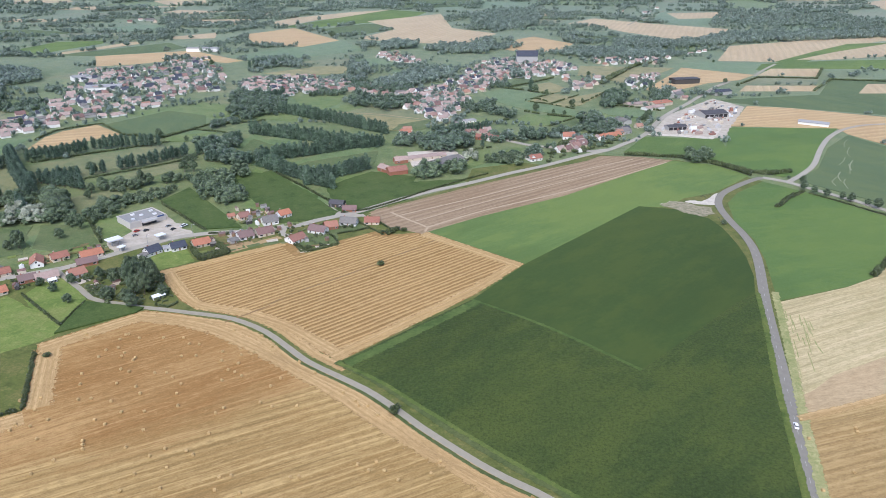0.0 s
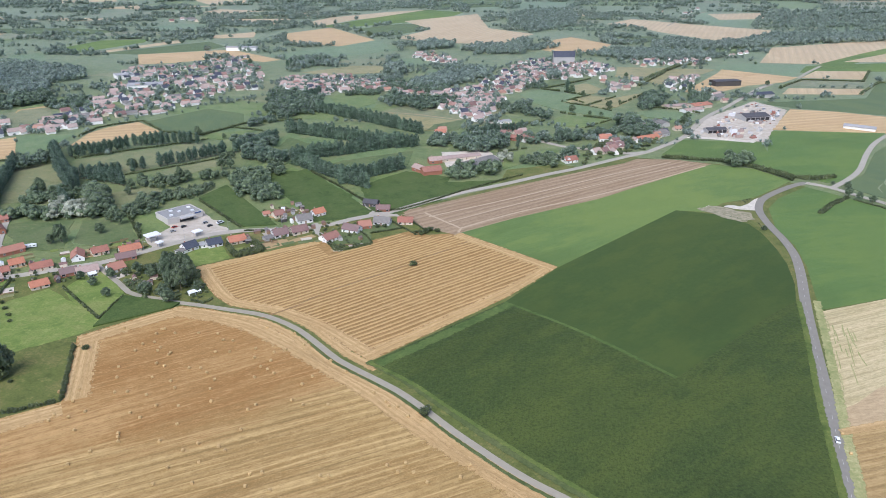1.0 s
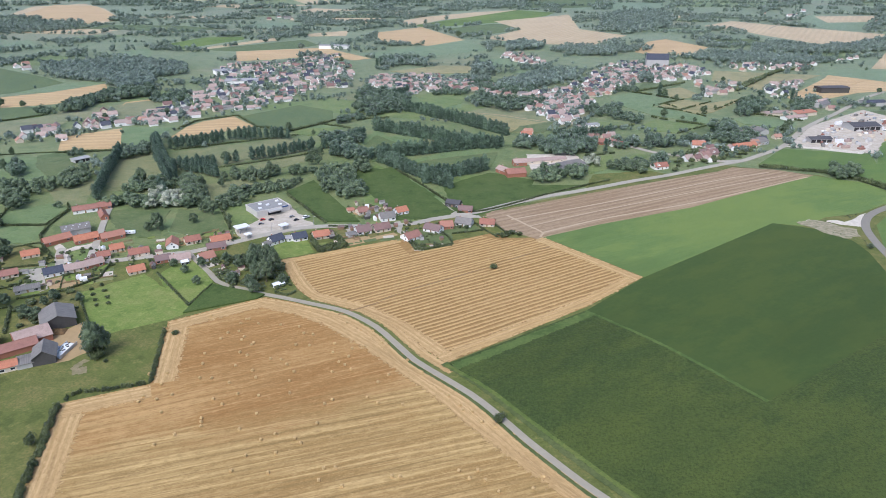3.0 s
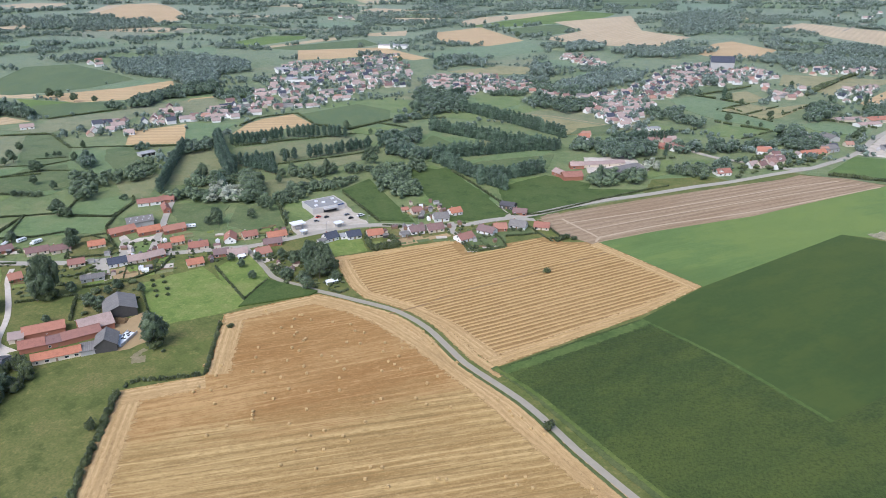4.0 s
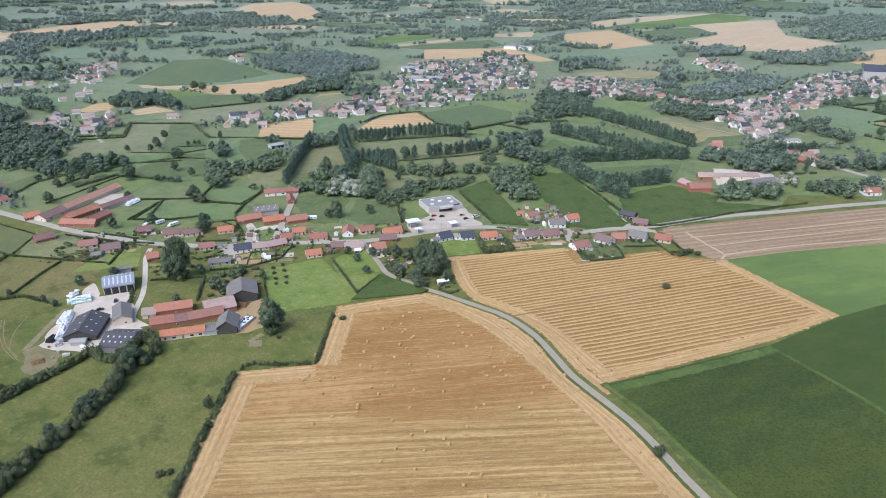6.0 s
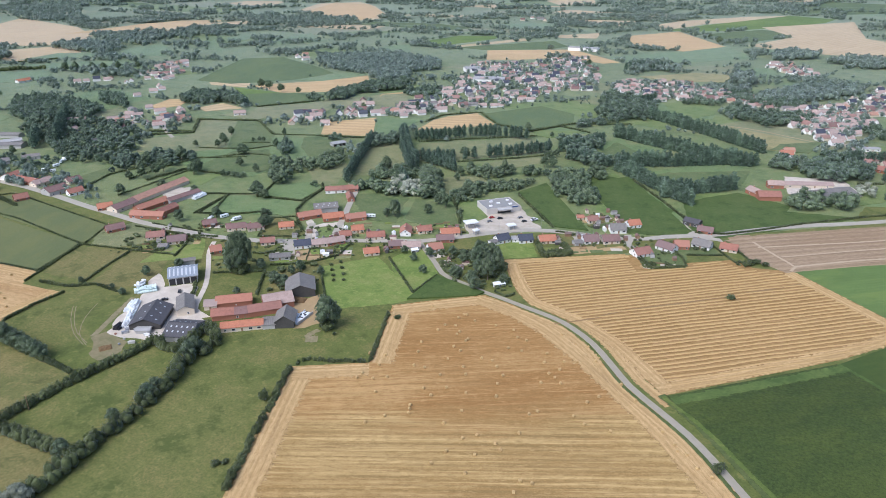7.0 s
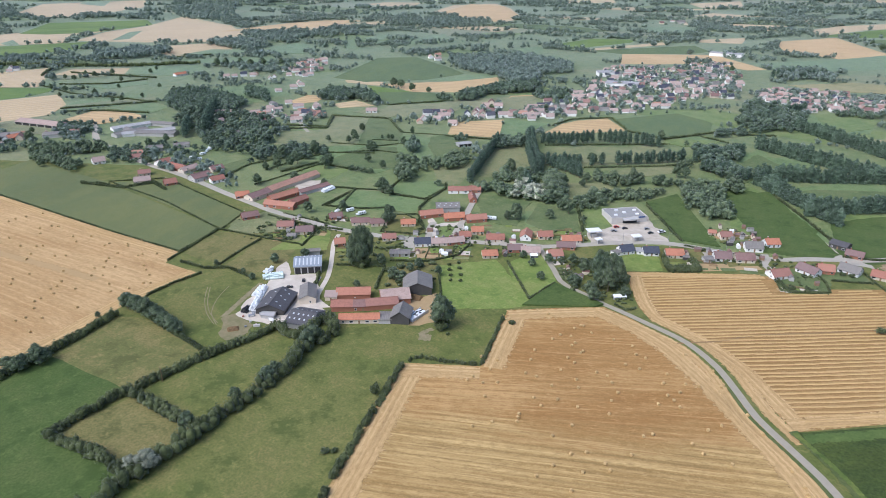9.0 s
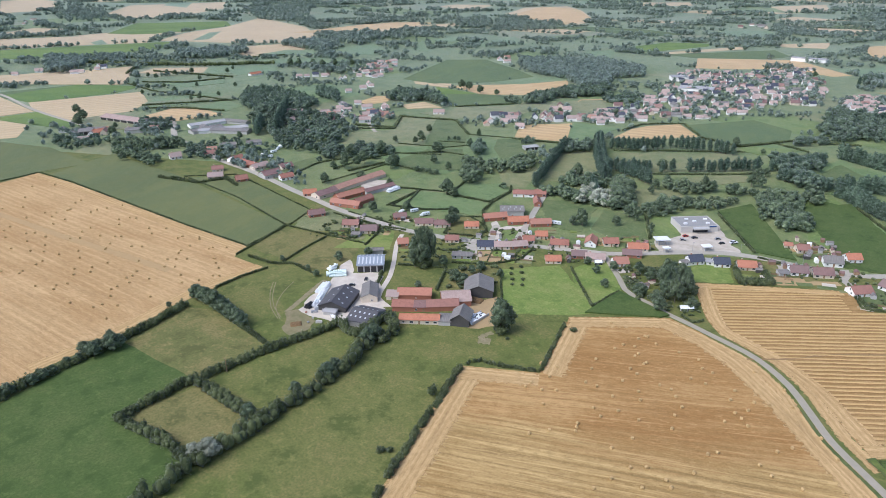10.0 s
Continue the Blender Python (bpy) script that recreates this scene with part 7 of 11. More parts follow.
            L, W = rng.uniform(2.2, 4.6), rng.uniform(1.8, 2.8)
            base = tagged(new("garden_shed"), label, "garden shed")
            base.matrix_basis = pose(x, y, 0.2, 0, 0, rng.choice((30, 35, 120, 125)) + rng.uniform(-6, 6))
            part("wall", gable_walls(L, W, 2.0, 0.7), wall, base)
            part("roof", gable_roof(L, W, 2.0, 0.75, 0.15, 0.08), roof, base)
            k += 1


def lamp_post(x, y, turn=0):
    base = tagged(new("street_lamp"), "tall grey street lamp beside the road", "street lamp", "street lamps")
    base.matrix_basis = pose(x, y, 0.2, 0, 0, turn)
    if "lamp_pole" not in SHARED:
        bm = bmesh.new()
        bmesh.ops.create_cone(bm, cap_ends=True, segments=8, radius1=0.12, radius2=0.06, depth=7.0, matrix=Matrix.Translation((0, 0, 3.5)))
        me = bpy.data.meshes.new("lamp_pole")
        bm.to_mesh(me)
        bm.free()
        me.materials.append(GREY_PAINT)
        SHARED["lamp_pole"] = me
    fixed("pole", SHARED["lamp_pole"], base, 0, 0, 0)
    fixed("arm", shared_box("lamp_arm", (1.5, 0.08, 0.08), GREY_PAINT), base, 0.7, 0, 6.9)
    fixed("head", shared_box("lamp_head", (0.6, 0.22, 0.14), FRAME), base, 1.5, 0, 6.82)


def shrubs(points, n, low, high, label="garden shrubs and small trees between the houses", seed=1, kind="bush", level=1):
    """Small growth scattered over a quarter of gardens."""
    rng = np.random.default_rng(seed)
    p = np.array(points)
    spots = []
    while len(spots) < n:
        x, y = rng.uniform(p.min(0), p.max(0))
        if inside(np.array(x), np.array(y), points):
            h = rng.uniform(low, high)
            spots.append((x, y, h, rng.uniform(0.7, 1.1)))
    return stand("shrubs", spots, kind, level, LEAF_HEDGE if kind == "bush" else LEAF_HAZY, label, "shrubs")


def clutter(points, n, seed, tall=1.6):
    """Pale pallets, crates and stacked goods in a yard, each a thing of its own."""
    rng = random.Random(seed)
    mats = (CONCRETE, CONCRETE, CREAM, PINK, GREY_PAINT, GREYROOF, RED, FRAME)
    p = [Vector(q) for q in points]
    k = 0
    while k < n:
        x = rng.uniform(min(q.x for q in p), max(q.x for q in p))
        y = rng.uniform(min(q.y for q in p), max(q.y for q in p))
        if not inside(np.array(x), np.array(y), points):
            continue
        m = rng.choice(mats)
        size = rng.choice(((1.2, 1.0, 1.0), (2.4, 1.2, 1.2), (4.0, 1.6, 1.5), (3.0, 2.0, 0.8)))
        ob = new("pallet_load", shared_box("goods_%s_%.1f" % (m.name, size[0]), size, m))
        ob.matrix_basis = pose(x, y, 0.2, 0, 0, rng.uniform(0, 90)) @ Matrix.Scale(rng.uniform(0.8, tall), 4)
        tagged(ob, "stack of pale goods stored in an open yard", "goods stack", "goods stacks in yards")
        k += 1


def manure_heap(x, y, turn, L, W, h, seed):
    """A trodden heap with an uneven top."""
    rng = random.Random(seed)
    bm = bmesh.new()
    bmesh.ops.create_grid(bm, x_segments=14, y_segments=10, size=1)
    for v in bm.verts:
        d = max(abs(v.co.x) ** 2.2, abs(v.co.y) ** 2.2)
        z = max(0.0, 1 - d) ** 0.6 * h * (0.75 + 0.5 * noise.noise(Vector((v.co.x * 2.5, v.co.y * 2.5, seed))))
        v.co = Vector((v.co.x * L / 2 + rng.uniform(-0.15, 0.15), v.co.y * W / 2 + rng.uniform(-0.15, 0.15), z - 0.05))
    ob = tagged(link_mesh("manure_heap", bm, MANURE), "brown manure heap in the trampled yard of the farm", "manure heap")
    ob.matrix_basis = pose(x, y, 0.35, 0, 0, turn)
    return ob


def silage_clamp(x, y, turn, L, W):
    """A low silage heap between two walls, under white film weighed down with tyres."""
    base = tagged(new("silage_clamp"), "silage clamp under white film weighed down with old tyres", "silage clamp")
    base.matrix_basis = pose(x, y, 0.35, 0, 0, turn)
    for k in (0, 1):
        bm = bmesh.new()
        block(bm, 0, L, k * W - 0.12, k * W + 0.12, -0.3, 1.5)
        part("wall", bm, CONCRETE, base)
    bm = bmesh.new()
    bmesh.ops.create_grid(bm, x_segments=12, y_segments=6, size=1)
    for v in bm.verts:
        u, w = v.co.x, v.co.y
        v.co = Vector(((u + 1) * L / 2, W * 0.5 + w * (W * 0.5 - 0.13), 1.3 * min(1, (1 - abs(u)) * 4) + 0.25 * (1 - w * w) + 0.08 * noise.noise(Vector((u * 4, w * 3, 1)))))
    part("film", bm, PLASTIC_WHITE, base)
    if "tyre_ring" not in SHARED:
        bm = bmesh.new()
        n, m = 10, 5
        ring = [[bm.verts.new(((0.36 + 0.15 * math.cos(j * math.tau / m)) * math.cos(i * math.tau / n), (0.36 + 0.15 * math.cos(j * math.tau / m)) * math.sin(i * math.tau / n), 0.14 + 0.14 * math.sin(j * math.tau / m))) for j in range(m)] for i in range(n)]
        for i in range(n):
            for j in range(m):
                bm.faces.new((ring[i][j], ring[(i + 1) % n][j], ring[(i + 1) % n][(j + 1) % m], ring[i][(j + 1) % m]))
        me = bpy.data.meshes.new("tyre_ring")
        bm.to_mesh(me)
        bm.free()
        me.materials.append(TYRE)
        SHARED["tyre_ring"] = me
    rng = random.Random(3)
    for k in range(14):
        fixed("tyre", SHARED["tyre_ring"], base, L * rng.uniform(0.2, 0.85), W * rng.uniform(0.2, 0.8), 1.45)
    return base


def caravan(x, y, turn, L=6.2):
    """A white touring caravan with a rounded body."""
    base = tagged(new("caravan"), "white touring caravan parked on the grass behind houses", "caravan")
    base.matrix_basis = pose(x, y, 0.25, 0, 0, turn)
    bm = bmesh.new()
    block(bm, 0, L, 0, 2.2, 0.45, 2.6)
    bmesh.ops.bevel(bm, geom=bm.edges[:], offset=0.25, segments=2, affect="EDGES")
    part("body", bm, PLASTIC_WHITE, base)
    for px in (0.18, 0.5, 0.8):
        fixed("window", shared_box("caravan_window", (0.9, 0.05, 0.55), GLASS), base, L * px, 0.0, 1.45)
    for k in (0.15, 2.05):
        fixed("wheel", shared_box("caravan_wheel", (0.62, 0.2, 0.62), TYRE), base, L * 0.5, k, 0.0)
    fixed("drawbar", shared_box("caravan_drawbar", (1.2, 0.12, 0.1), GREY_PAINT), base, L + 0.55, 1.1, 0.4)
    return base


def garden_plots(points, n, seed, turn):
    """Small beds, terraces and lawns behind the houses, some with a low fence or hedge."""
    rng = random.Random(seed)
    p = [Vector(q) for q in points]
    looks = ((DIRT, "dug brown vegetable bed in a back garden"), (PASTURE_PALE, "dry yellow grass plot in a back garden"), (PASTURE_DRY, "rough grass plot in a back garden"), (PASTURE_MID, "mown green lawn in a back garden"), (LAWN, "mown green lawn in a back garden"), (GRAVEL, "pale gravel terrace in a back garden"))
    k = 0
    while k < n:
        x = rng.uniform(min(q.x for q in p), max(q.x for q in p))
        y = rng.uniform(min(q.y for q in p), max(q.y for q in p))
        if not inside(np.array(x), np.array(y), points):
            continue
        a, b = rng.uniform(4, 11), rng.uniform(3, 7)
        m = pose(x, y, 0, 0, 0, turn + rng.uniform(-5, 5))
        mat, label = rng.choice(looks)
        corners = [tuple((m @ Vector((u * a / 2, v * b / 2, 0))).xy) for u, v in ((-1, -1), (1, -1), (1, 1), (-1, 1))]
        tagged(link_mesh("garden_plot", slab(corners, 0.4 + 0.0007 * k + 0.0113 * seed % 0.01), mat), label, "garden plot", kind="structure")
        if rng.random() < 0.4:
            fixed_fence(m, a, b, rng)
        k += 1


def fixed_fence(m, a, b, rng):
    base = tagged(new("garden_fence"), "low wooden fence beside a garden plot", "fence")
    base.matrix_basis = m @ pose(-a / 2, b / 2 + 0.3, 0.3)
    for i in range(int(a / 2) + 1):
        fixed("post", shared_box("fence_post", (0.12, 0.12, 1.3), TIMBER), base, min(a, i * 2.0), 0, 0)
    for z in (0.35, 0.85):
        bm = bmesh.new()
        block(bm, 0, a, -0.03, 0.03, z, z + 0.28)
        part("rail", bm, TIMBER, base)


# ---- village houses along the road ----
house(-243.5, 388.1, 118.3, 12.0, 7.4, 2.576, 2.52, ORANGE, WHITE, "white house with an orange tile roof in the village", 3, True, 1)
house(-240.6, 393.6, 43.7, 9.6, 7.9, 2.484, 2.352, RED, CREAM, "cream house with a red tile roof in the village", 3, True, 1)
house(-224.4, 397.1, 39.4, 12.5, 7.9, 2.484, 2.352, ORANGE, CREAM, "cream house with an orange tile roof in the village", 3, True, 1)
house(-235.0, 364.2, 35.2, 11.8, 7.0, 2.576, 2.352, PINK, CREAM, "cream house with a weathered pink tile roof in the village", 3, True, 1)
house(-217.0, 369.5, 49.3, 8.9, 8.8, 2.484, 2.688, ORANGE, WHITE, "white house with an orange tile roof in the village", 3, True, 1)
house(-221.6, 385.7, 34.7, 11.5, 7.0, 2.576, 2.352, BROWN, BRICK, "red brick house with a brown tile roof in the village", 3, True, 1)
house(-184.8, 403.8, 54.8, 9.0, 7.9, 2.76, 2.856, SLATE, WHITE, "white house with a dark slate roof in the village", 3, True, 1)
house(-187.0, 399.4, 64.0, 4.9, 5.3, 2.392, 0.504, GREYROOF, WHITE, "white garage annex with a low grey roof", 1, False, 0)
house(-173.2, 411.4, 38.6, 9.3, 7.9, 2.576, 2.688, SLATE, WHITE, "white house with a dark slate roof in the village", 3, True, 1)
house(-178.3, 411.3, 31.3, 4.0, 6.2, 2.392, 0.252, FLATROOF, WHITE, "white garage annex with a flat roof", 1, False, 0)
house(-161.0, 417.3, 34.9, 10.7, 8.8, 2.484, 2.52, ORANGE, CREAM, "cream house with an orange tile roof in the village", 3, True, 1)
house(-135.1, 430.9, 34.4, 9.7, 8.8, 2.576, 2.856, BROWN, WHITE, "white house with a brown tile roof in the village", 3, True, 1)
house(-139.1, 424.9, 43.8, 5.3, 6.2, 2.392, 0.672, GREYROOF, GREYWALL, "grey garage annex with a low sheet roof", 1, True, 0)
house(-124.2, 437.0, 35.8, 11.2, 8.8, 2.576, 2.856, BROWN, CREAM, "cream house with a brown tile roof in the village", 3, True, 1)
house(-98.6, 425.5, 51.0, 11.4, 9.2, 2.484, 2.688, RED, WHITE, "white house with a red tile roof in the village", 3, True, 1)
house(-145.1, 469.0, 43.7, 7.8, 7.0, 2.484, 2.352, RED, CREAM, "cream house with a red tile roof in the village", 3, True, 1)
house(-154.6, 471.7, 32.1, 4.8, 4.4, 2.3, 1.344, ORANGE, CREAM, "small cream garden shed with orange tiles", 1, True, 0)
house(-126.0, 459.1, 30.0, 10.6, 8.8, 2.76, 3.024, GREYROOF, WHITE, "white house with a grey sheet roof in the village", 3, True, 1)
house(-117.1, 473.5, 43.8, 8.9, 7.9, 2.76, 2.52, ORANGE, WHITE, "white house with an orange tile roof in the village", 3, True, 1)
house(-93.1, 447.0, -18.5, 12.1, 7.9, 2.576, 2.856, BROWN, WHITE, "white house with a brown tile roof in the village", 3, True, 1)
house(-81.3, 451.5, 22.8, 8.8, 7.9, 2.576, 2.688, ORANGE, BRICK, "red brick house with an orange tile roof in the village", 3, True, 1)
house(-73.3, 461.5, -9.4, 11.6, 7.9, 2.576, 3.024, GREYROOF, WHITE, "white house with a grey sheet roof in the village", 3, True, 1)
house(-55.9, 463.1, 1.5, 10.4, 7.9, 2.392, 2.52, RED, CREAM, "cream house with a red tile roof in the village", 3, True, 1)
house(-86.8, 500.2, -11.9, 10.8, 7.9, 3.128, 1.848, DARKROOF, DARKWALL, "dark boarded barn with a black roof beside the road", 3, True, 0)
house(-74.9, 488.1, 1.6, 10.0, 7.0, 2.576, 2.184, BROWN, BRICK, "red brick house with a brown tile roof in the village", 3, True, 1)
house(-250.7, 344.3, 43.8, 9.5, 7.9, 2.3, 2.184, ORANGE, CREAM, "cream house with an orange tile roof in the village", 3, True, 1)
house(-329.7, 353.4, 43.5, 10.0, 7.9, 2.3, 2.184, ORANGE, CREAM, "cream house with an orange tile roof in the village", 3, True, 1)
shed(-328.9, 391.3, 43.4, 17.1, 12.0, 4, 2.2, GREYROOF, GREYWALL, "grey sheet hangar with pale roof lights", bays=5, skylights=4, open_front=False)
house(-329.3, 374.3, 55.6, 16.9, 7.9, 2.76, 2.352, ORANGE, BRICK, "long brick outbuilding with an orange tile roof", 3, True, 0)
house(-312.3, 380.8, 48.0, 14.7, 7.9, 2.76, 2.52, ORANGE, BRICK, "red brick house with an orange tile roof in the village", 3, True, 1)
house(-297.8, 388.4, 48.0, 14.5, 7.0, 2.76, 2.52, ORANGE, BRICK, "red brick house with an orange tile roof in the village", 3, True, 1)
house(-281.3, 372.8, 43.6, 8.0, 7.0, 2.484, 2.352, ORANGE, CREAM, "cream house with an orange tile roof in the village", 3, True, 1)
house(-282.3, 360.7, 43.6, 7.5, 7.0, 2.484, 2.184, RED, CREAM, "cream house with a red tile roof in the village", 3, True, 1)
house(-265.0, 367.6, 38.9, 11.8, 7.9, 2.484, 2.352, RED, CREAM, "cream house with a red tile roof in the village", 3, True, 1)
house(-297.1, 331.6, 43.7, 10.4, 7.9, 2.76, 2.52, SLATE, WHITE, "white house with a dark solar-panelled slate roof", 3, True, 1)
house(-289.3, 339.0, 43.7, 10.7, 7.0, 2.576, 2.352, PINK, CREAM, "cream house with a weathered pink tile roof in the village", 3, True, 1)
house(-281.6, 346.4, 53.1, 11.8, 7.0, 2.576, 2.352, PINK, BRICK, "red brick house with a weathered pink tile roof in the village", 3, True, 1)
house(-320.8, 325.3, 43.6, 9.1, 7.0, 2.484, 2.184, RED, CREAM, "cream house with a red tile roof in the village", 3, True, 1)
house(-298.7, 309.5, 39.6, 12.6, 7.0, 2.392, 1.176, GREYROOF, GREYWALL, "low grey outbuilding behind the houses", 3, True, 0)
house(-338.5, 298.8, 52.0, 6.8, 7.0, 2.576, 2.52, ORANGE, BRICK, "red brick house with an orange tile roof in the village", 3, True, 1)
house(-378.9, 330.5, 58.4, 9.3, 7.0, 2.484, 2.184, BROWN, BRICK, "red brick house with a brown tile roof in the village", 3, True, 1)
house(-359.2, 333.2, 43.5, 12.6, 7.0, 2.484, 2.352, BROWN, CREAM, "cream house with a brown tile roof in the village", 3, True, 1)
house(-346.7, 340.3, 49.2, 11.3, 7.0, 2.484, 2.352, BROWN, CREAM, "cream house with a brown tile roof in the village", 3, True, 1)
house(-394.6, 294.9, 43.5, 11.4, 7.9, 2.576, 2.52, RED, CREAM, "cream house with a red tile roof in the village", 3, True, 1)
house(-375.5, 296.3, 49.0, 11.4, 8.8, 2.576, 2.688, BROWN, CREAM, "cream house with a brown tile roof in the village", 3, True, 1)
house(-375.9, 288.6, 33.0, 5.7, 5.3, 2.208, 1.008, GREYROOF, GREYWALL, "small grey shed in a garden", 1, True, 0)
house(-428.4, 290.3, 67.7, 12.0, 7.9, 2.576, 2.52, BROWN, BRICK, "red brick house with a brown tile roof in the village", 3, True, 1)
house(-474.2, 316.4, 59.4, 10.4, 7.9, 2.576, 2.52, ORANGE, BRICK, "red brick house with an orange tile roof in the village", 3, True, 1)
house(-351.2, 432.1, 38.3, 16.6, 7.0, 2.76, 2.352, RED, WHITE, "white house with a red tile roof in the village", 3, True, 1)
house(-339.1, 443.5, 34.5, 9.4, 7.0, 2.76, 2.352, RED, BRICK, "red brick house with a red tile roof in the village", 3, True, 1)
house(-319.6, 428.0, 133.3, 14.0, 5.2, 2.76, 2.184, RED, BRICK, "red brick house with a red tile roof in the village", 3, True, 1)
house(-243.7, 362.0, 38.1, 9.2, 7.0, 2.484, 2.184, BROWN, BRICK, "red brick house with a brown tile roof in the village", 3, True, 1)

# ---- stud farm ----
house(-462.8, 341.3, 96.3, 58.0, 9.7, 2.944, 2.352, ORANGE_DULL, CREAM, "long cream stable range with a faded orange tile roof", 0, False, 0, name="farm_building", category="farm building")
house(-458.9, 321.1, 94.7, 20.4, 10.6, 2.944, 2.352, BROWN, CREAM, "cream farm range with a brown tile roof", 2, True, 0, name="farm_building", category="farm building")
house(-444.2, 329.1, 87.6, 26.6, 7.9, 2.944, 2.352, ORANGE, BRICK, "brick stable range with an orange tile roof", 3, True, 0, name="farm_building", category="farm building")
house(-441.6, 318.4, 21.9, 25.3, 7.0, 2.944, 2.352, ORANGE, BRICK, "brick front range of the stud farm with orange tiles", 4, True, 1, name="farm_building", category="farm building")
house(-424.4, 332.8, 95.5, 17.3, 7.0, 2.944, 2.184, RED, BRICK, "brick stable wing with a red tile roof", 2, True, 0, name="farm_building", category="farm building")
house(-440.1, 354.5, 86.1, 28.8, 7.9, 2.76, 1.512, BROWN, GREYWALL, "low farm shed with a dark brown roof", 0, False, 0, name="farm_building", category="farm building")

# ---- farm beside the meadow ----
shed(-325.8, 254.6, 46.8, 15.9, 16.0, 5, 2.6, BLUEROOF, GREYWALL, "farm shed with a pale blue sheet roof and white roof lights", bays=4, skylights=7)
shed(-343.5, 275.5, 50, 11.0, 4.5, 3.2, 0.8, GREYROOF, GREYWALL, "low grey lean-to behind the blue-roofed shed", bays=3, open_front=False)
shed(-288.5, 217.0, 122, 21.5, 15.7, 3.2, 3.2, DARKROOF, DARKWALL, "wide dark shed with a black sheet roof in the farmyard", bays=4, skylights=3)
house(-295.4, 207.2, 32, 7.0, 4.0, 2.4, 0.5, FLATROOF, GREYWALL, "small lean-to with a pale sheet roof against the dark shed", 0, False, 0, name="lean_to", category="lean-to")
house(-285.9, 237.2, 138.5, 17.0, 8.8, 3.68, 2.016, GREYROOF, CREAM, "cream walled barn with a grey sheet roof", 2, False, 0, name="barn", category="barn")
shed(-277.3, 209.2, 21.7, 14.2, 17.0, 3.6, 3, DARKROOF, GREYWALL, "low dark shed with spots of translucent sheet", bays=4, skylights=5, open_front=False)
house(-280.3, 247.4, 41.8, 18.8, 7.9, 3.312, 2.52, ORANGE, BRICK, "brick farm range with a bright orange tile roof", 0, True, 0, name="farm_building", category="farm building")
house(-284.4, 242.5, 37.7, 6.5, 7.9, 2.76, 2.016, PINK, CREAM, "small cream farm annex with pink tiles", 1, True, 0, name="farm_building", category="farm building")
house(-271.7, 235.8, 40.6, 11.2, 7.9, 3.312, 2.352, RED, BRICK, "brick farm range with a red tile roof", 0, True, 0, name="farm_building", category="farm building")
house(-263.3, 243.1, 44.0, 8.0, 7.9, 3.128, 2.184, BROWN, BRICK, "red brick house with a brown tile roof in the village", 2, True, 1)
house(-257.5, 248.6, 48.4, 17.2, 7.9, 3.312, 2.352, RED, BRICK, "brick farm range with a weathered red roof", 0, True, 0, name="farm_building", category="farm building")
house(-258.3, 229.3, 40.7, 20.9, 6.2, 2.944, 1.848, ORANGE, CREAM, "low cream stable with an orange tile roof", 5, True, 0, name="farm_building", category="farm building")
house(-242.3, 242.3, 38.8, 6.5, 8.8, 2.76, 0.84, GREYROOF, GREYWALL, "small grey lean-to with a flat sheet roof", 0, False, 0, name="barn", category="barn")
shed(-242.8, 285.5, 131.4, 17.0, 15.9, 4.6, 3.2, GREYROOF, DARKWALL, "tall barn with a grey sheet roof and dark boarded walls", bays=1, skylights=0, open_front=False)
house(-254.6, 257.8, 51.4, 15.7, 14.1, 3.68, 3.024, PINK, BRICK, "old brick barn with a weathered pink tile roof", 0, True, 0, name="barn", category="barn")
shed(-229.2, 251.6, 123.5, 12.0, 9.9, 4.2, 3.4, GREYROOF, DARKWALL, "dark gabled barn with a grey sheet roof", bays=1, open_front=False)

# ---- other buildings ----
house(-46.5, 580.8, 25.0, 16.9, 10.6, 3.68, 3.024, RED, BRICK, "red brick barn with a red tile roof among trees", 0, False, 0, name="barn", category="barn")
house(-58.7, 597.3, -45.4, 18.5, 7.9, 3.312, 2.52, PINK, BRICK, "brick farm range with weathered tiles", 2, True, 1, name="farm_building", category="farm building")
house(-44.0, 617.4, 20.0, 11.9, 7.9, 3.312, 2.52, PINK, BRICK, "brick farmhouse with weathered tiles", 2, True, 1, name="farm_building", category="farm building")
house(-33.1, 625.1, 25.0, 39.1, 7.9, 2.76, 1.68, PINK, CREAM, "long low cream farm range", 4, True, 0, name="farm_building", category="farm building")
shed(-2.7, 602.6, 45.9, 31.2, 16.0, 4, 2.4, GREYROOF, GREYWALL, "long grey farm shed with a pale sheet roof", bays=5)
house(-45.2, 725.3, 15.1, 11.0, 8.8, 2.76, 2.856, ORANGE, WHITE, "white house with an orange tile roof in the village", 3, True, 1)
house(123.8, 712.6, 2.2, 12.4, 8.8, 3.68, 3.36, ORANGE, WHITE, "white house with an orange tile roof in the village", 3, True, 1)
house(81.0, 629.0, 28.4, 12.8, 7.9, 2.76, 2.856, RED, WHITE, "white house with a red tile roof in the village", 3, True, 1)
house(163.5, 711.8, 32.4, 28.4, 8.8, 2.76, 2.856, ORANGE, CREAM, "cream house with an orange tile roof in the village", 3, True, 1)
house(128.1, 685.5, 16.7, 17.5, 8.8, 2.76, 2.856, BROWN, CREAM, "cream house with a brown tile roof in the village", 3, True, 1)
house(23.6, 783.0, 25.4, 14.4, 7.9, 2.944, 0.504, FLATROOF, WHITE, "white modern house with a flat roof", 3, True, 1)
house(31.7, 711.5, -20.3, 24.4, 7.9, 2.76, 2.52, RED, BRICK, "red brick house with a red tile roof in the village", 3, True, 1)
house(189.2, 734.4, 38.2, 17.1, 15.8, 3.68, 2.52, GREYROOF, GREYWALL, "large house with a blue-grey roof", 3, True, 1)
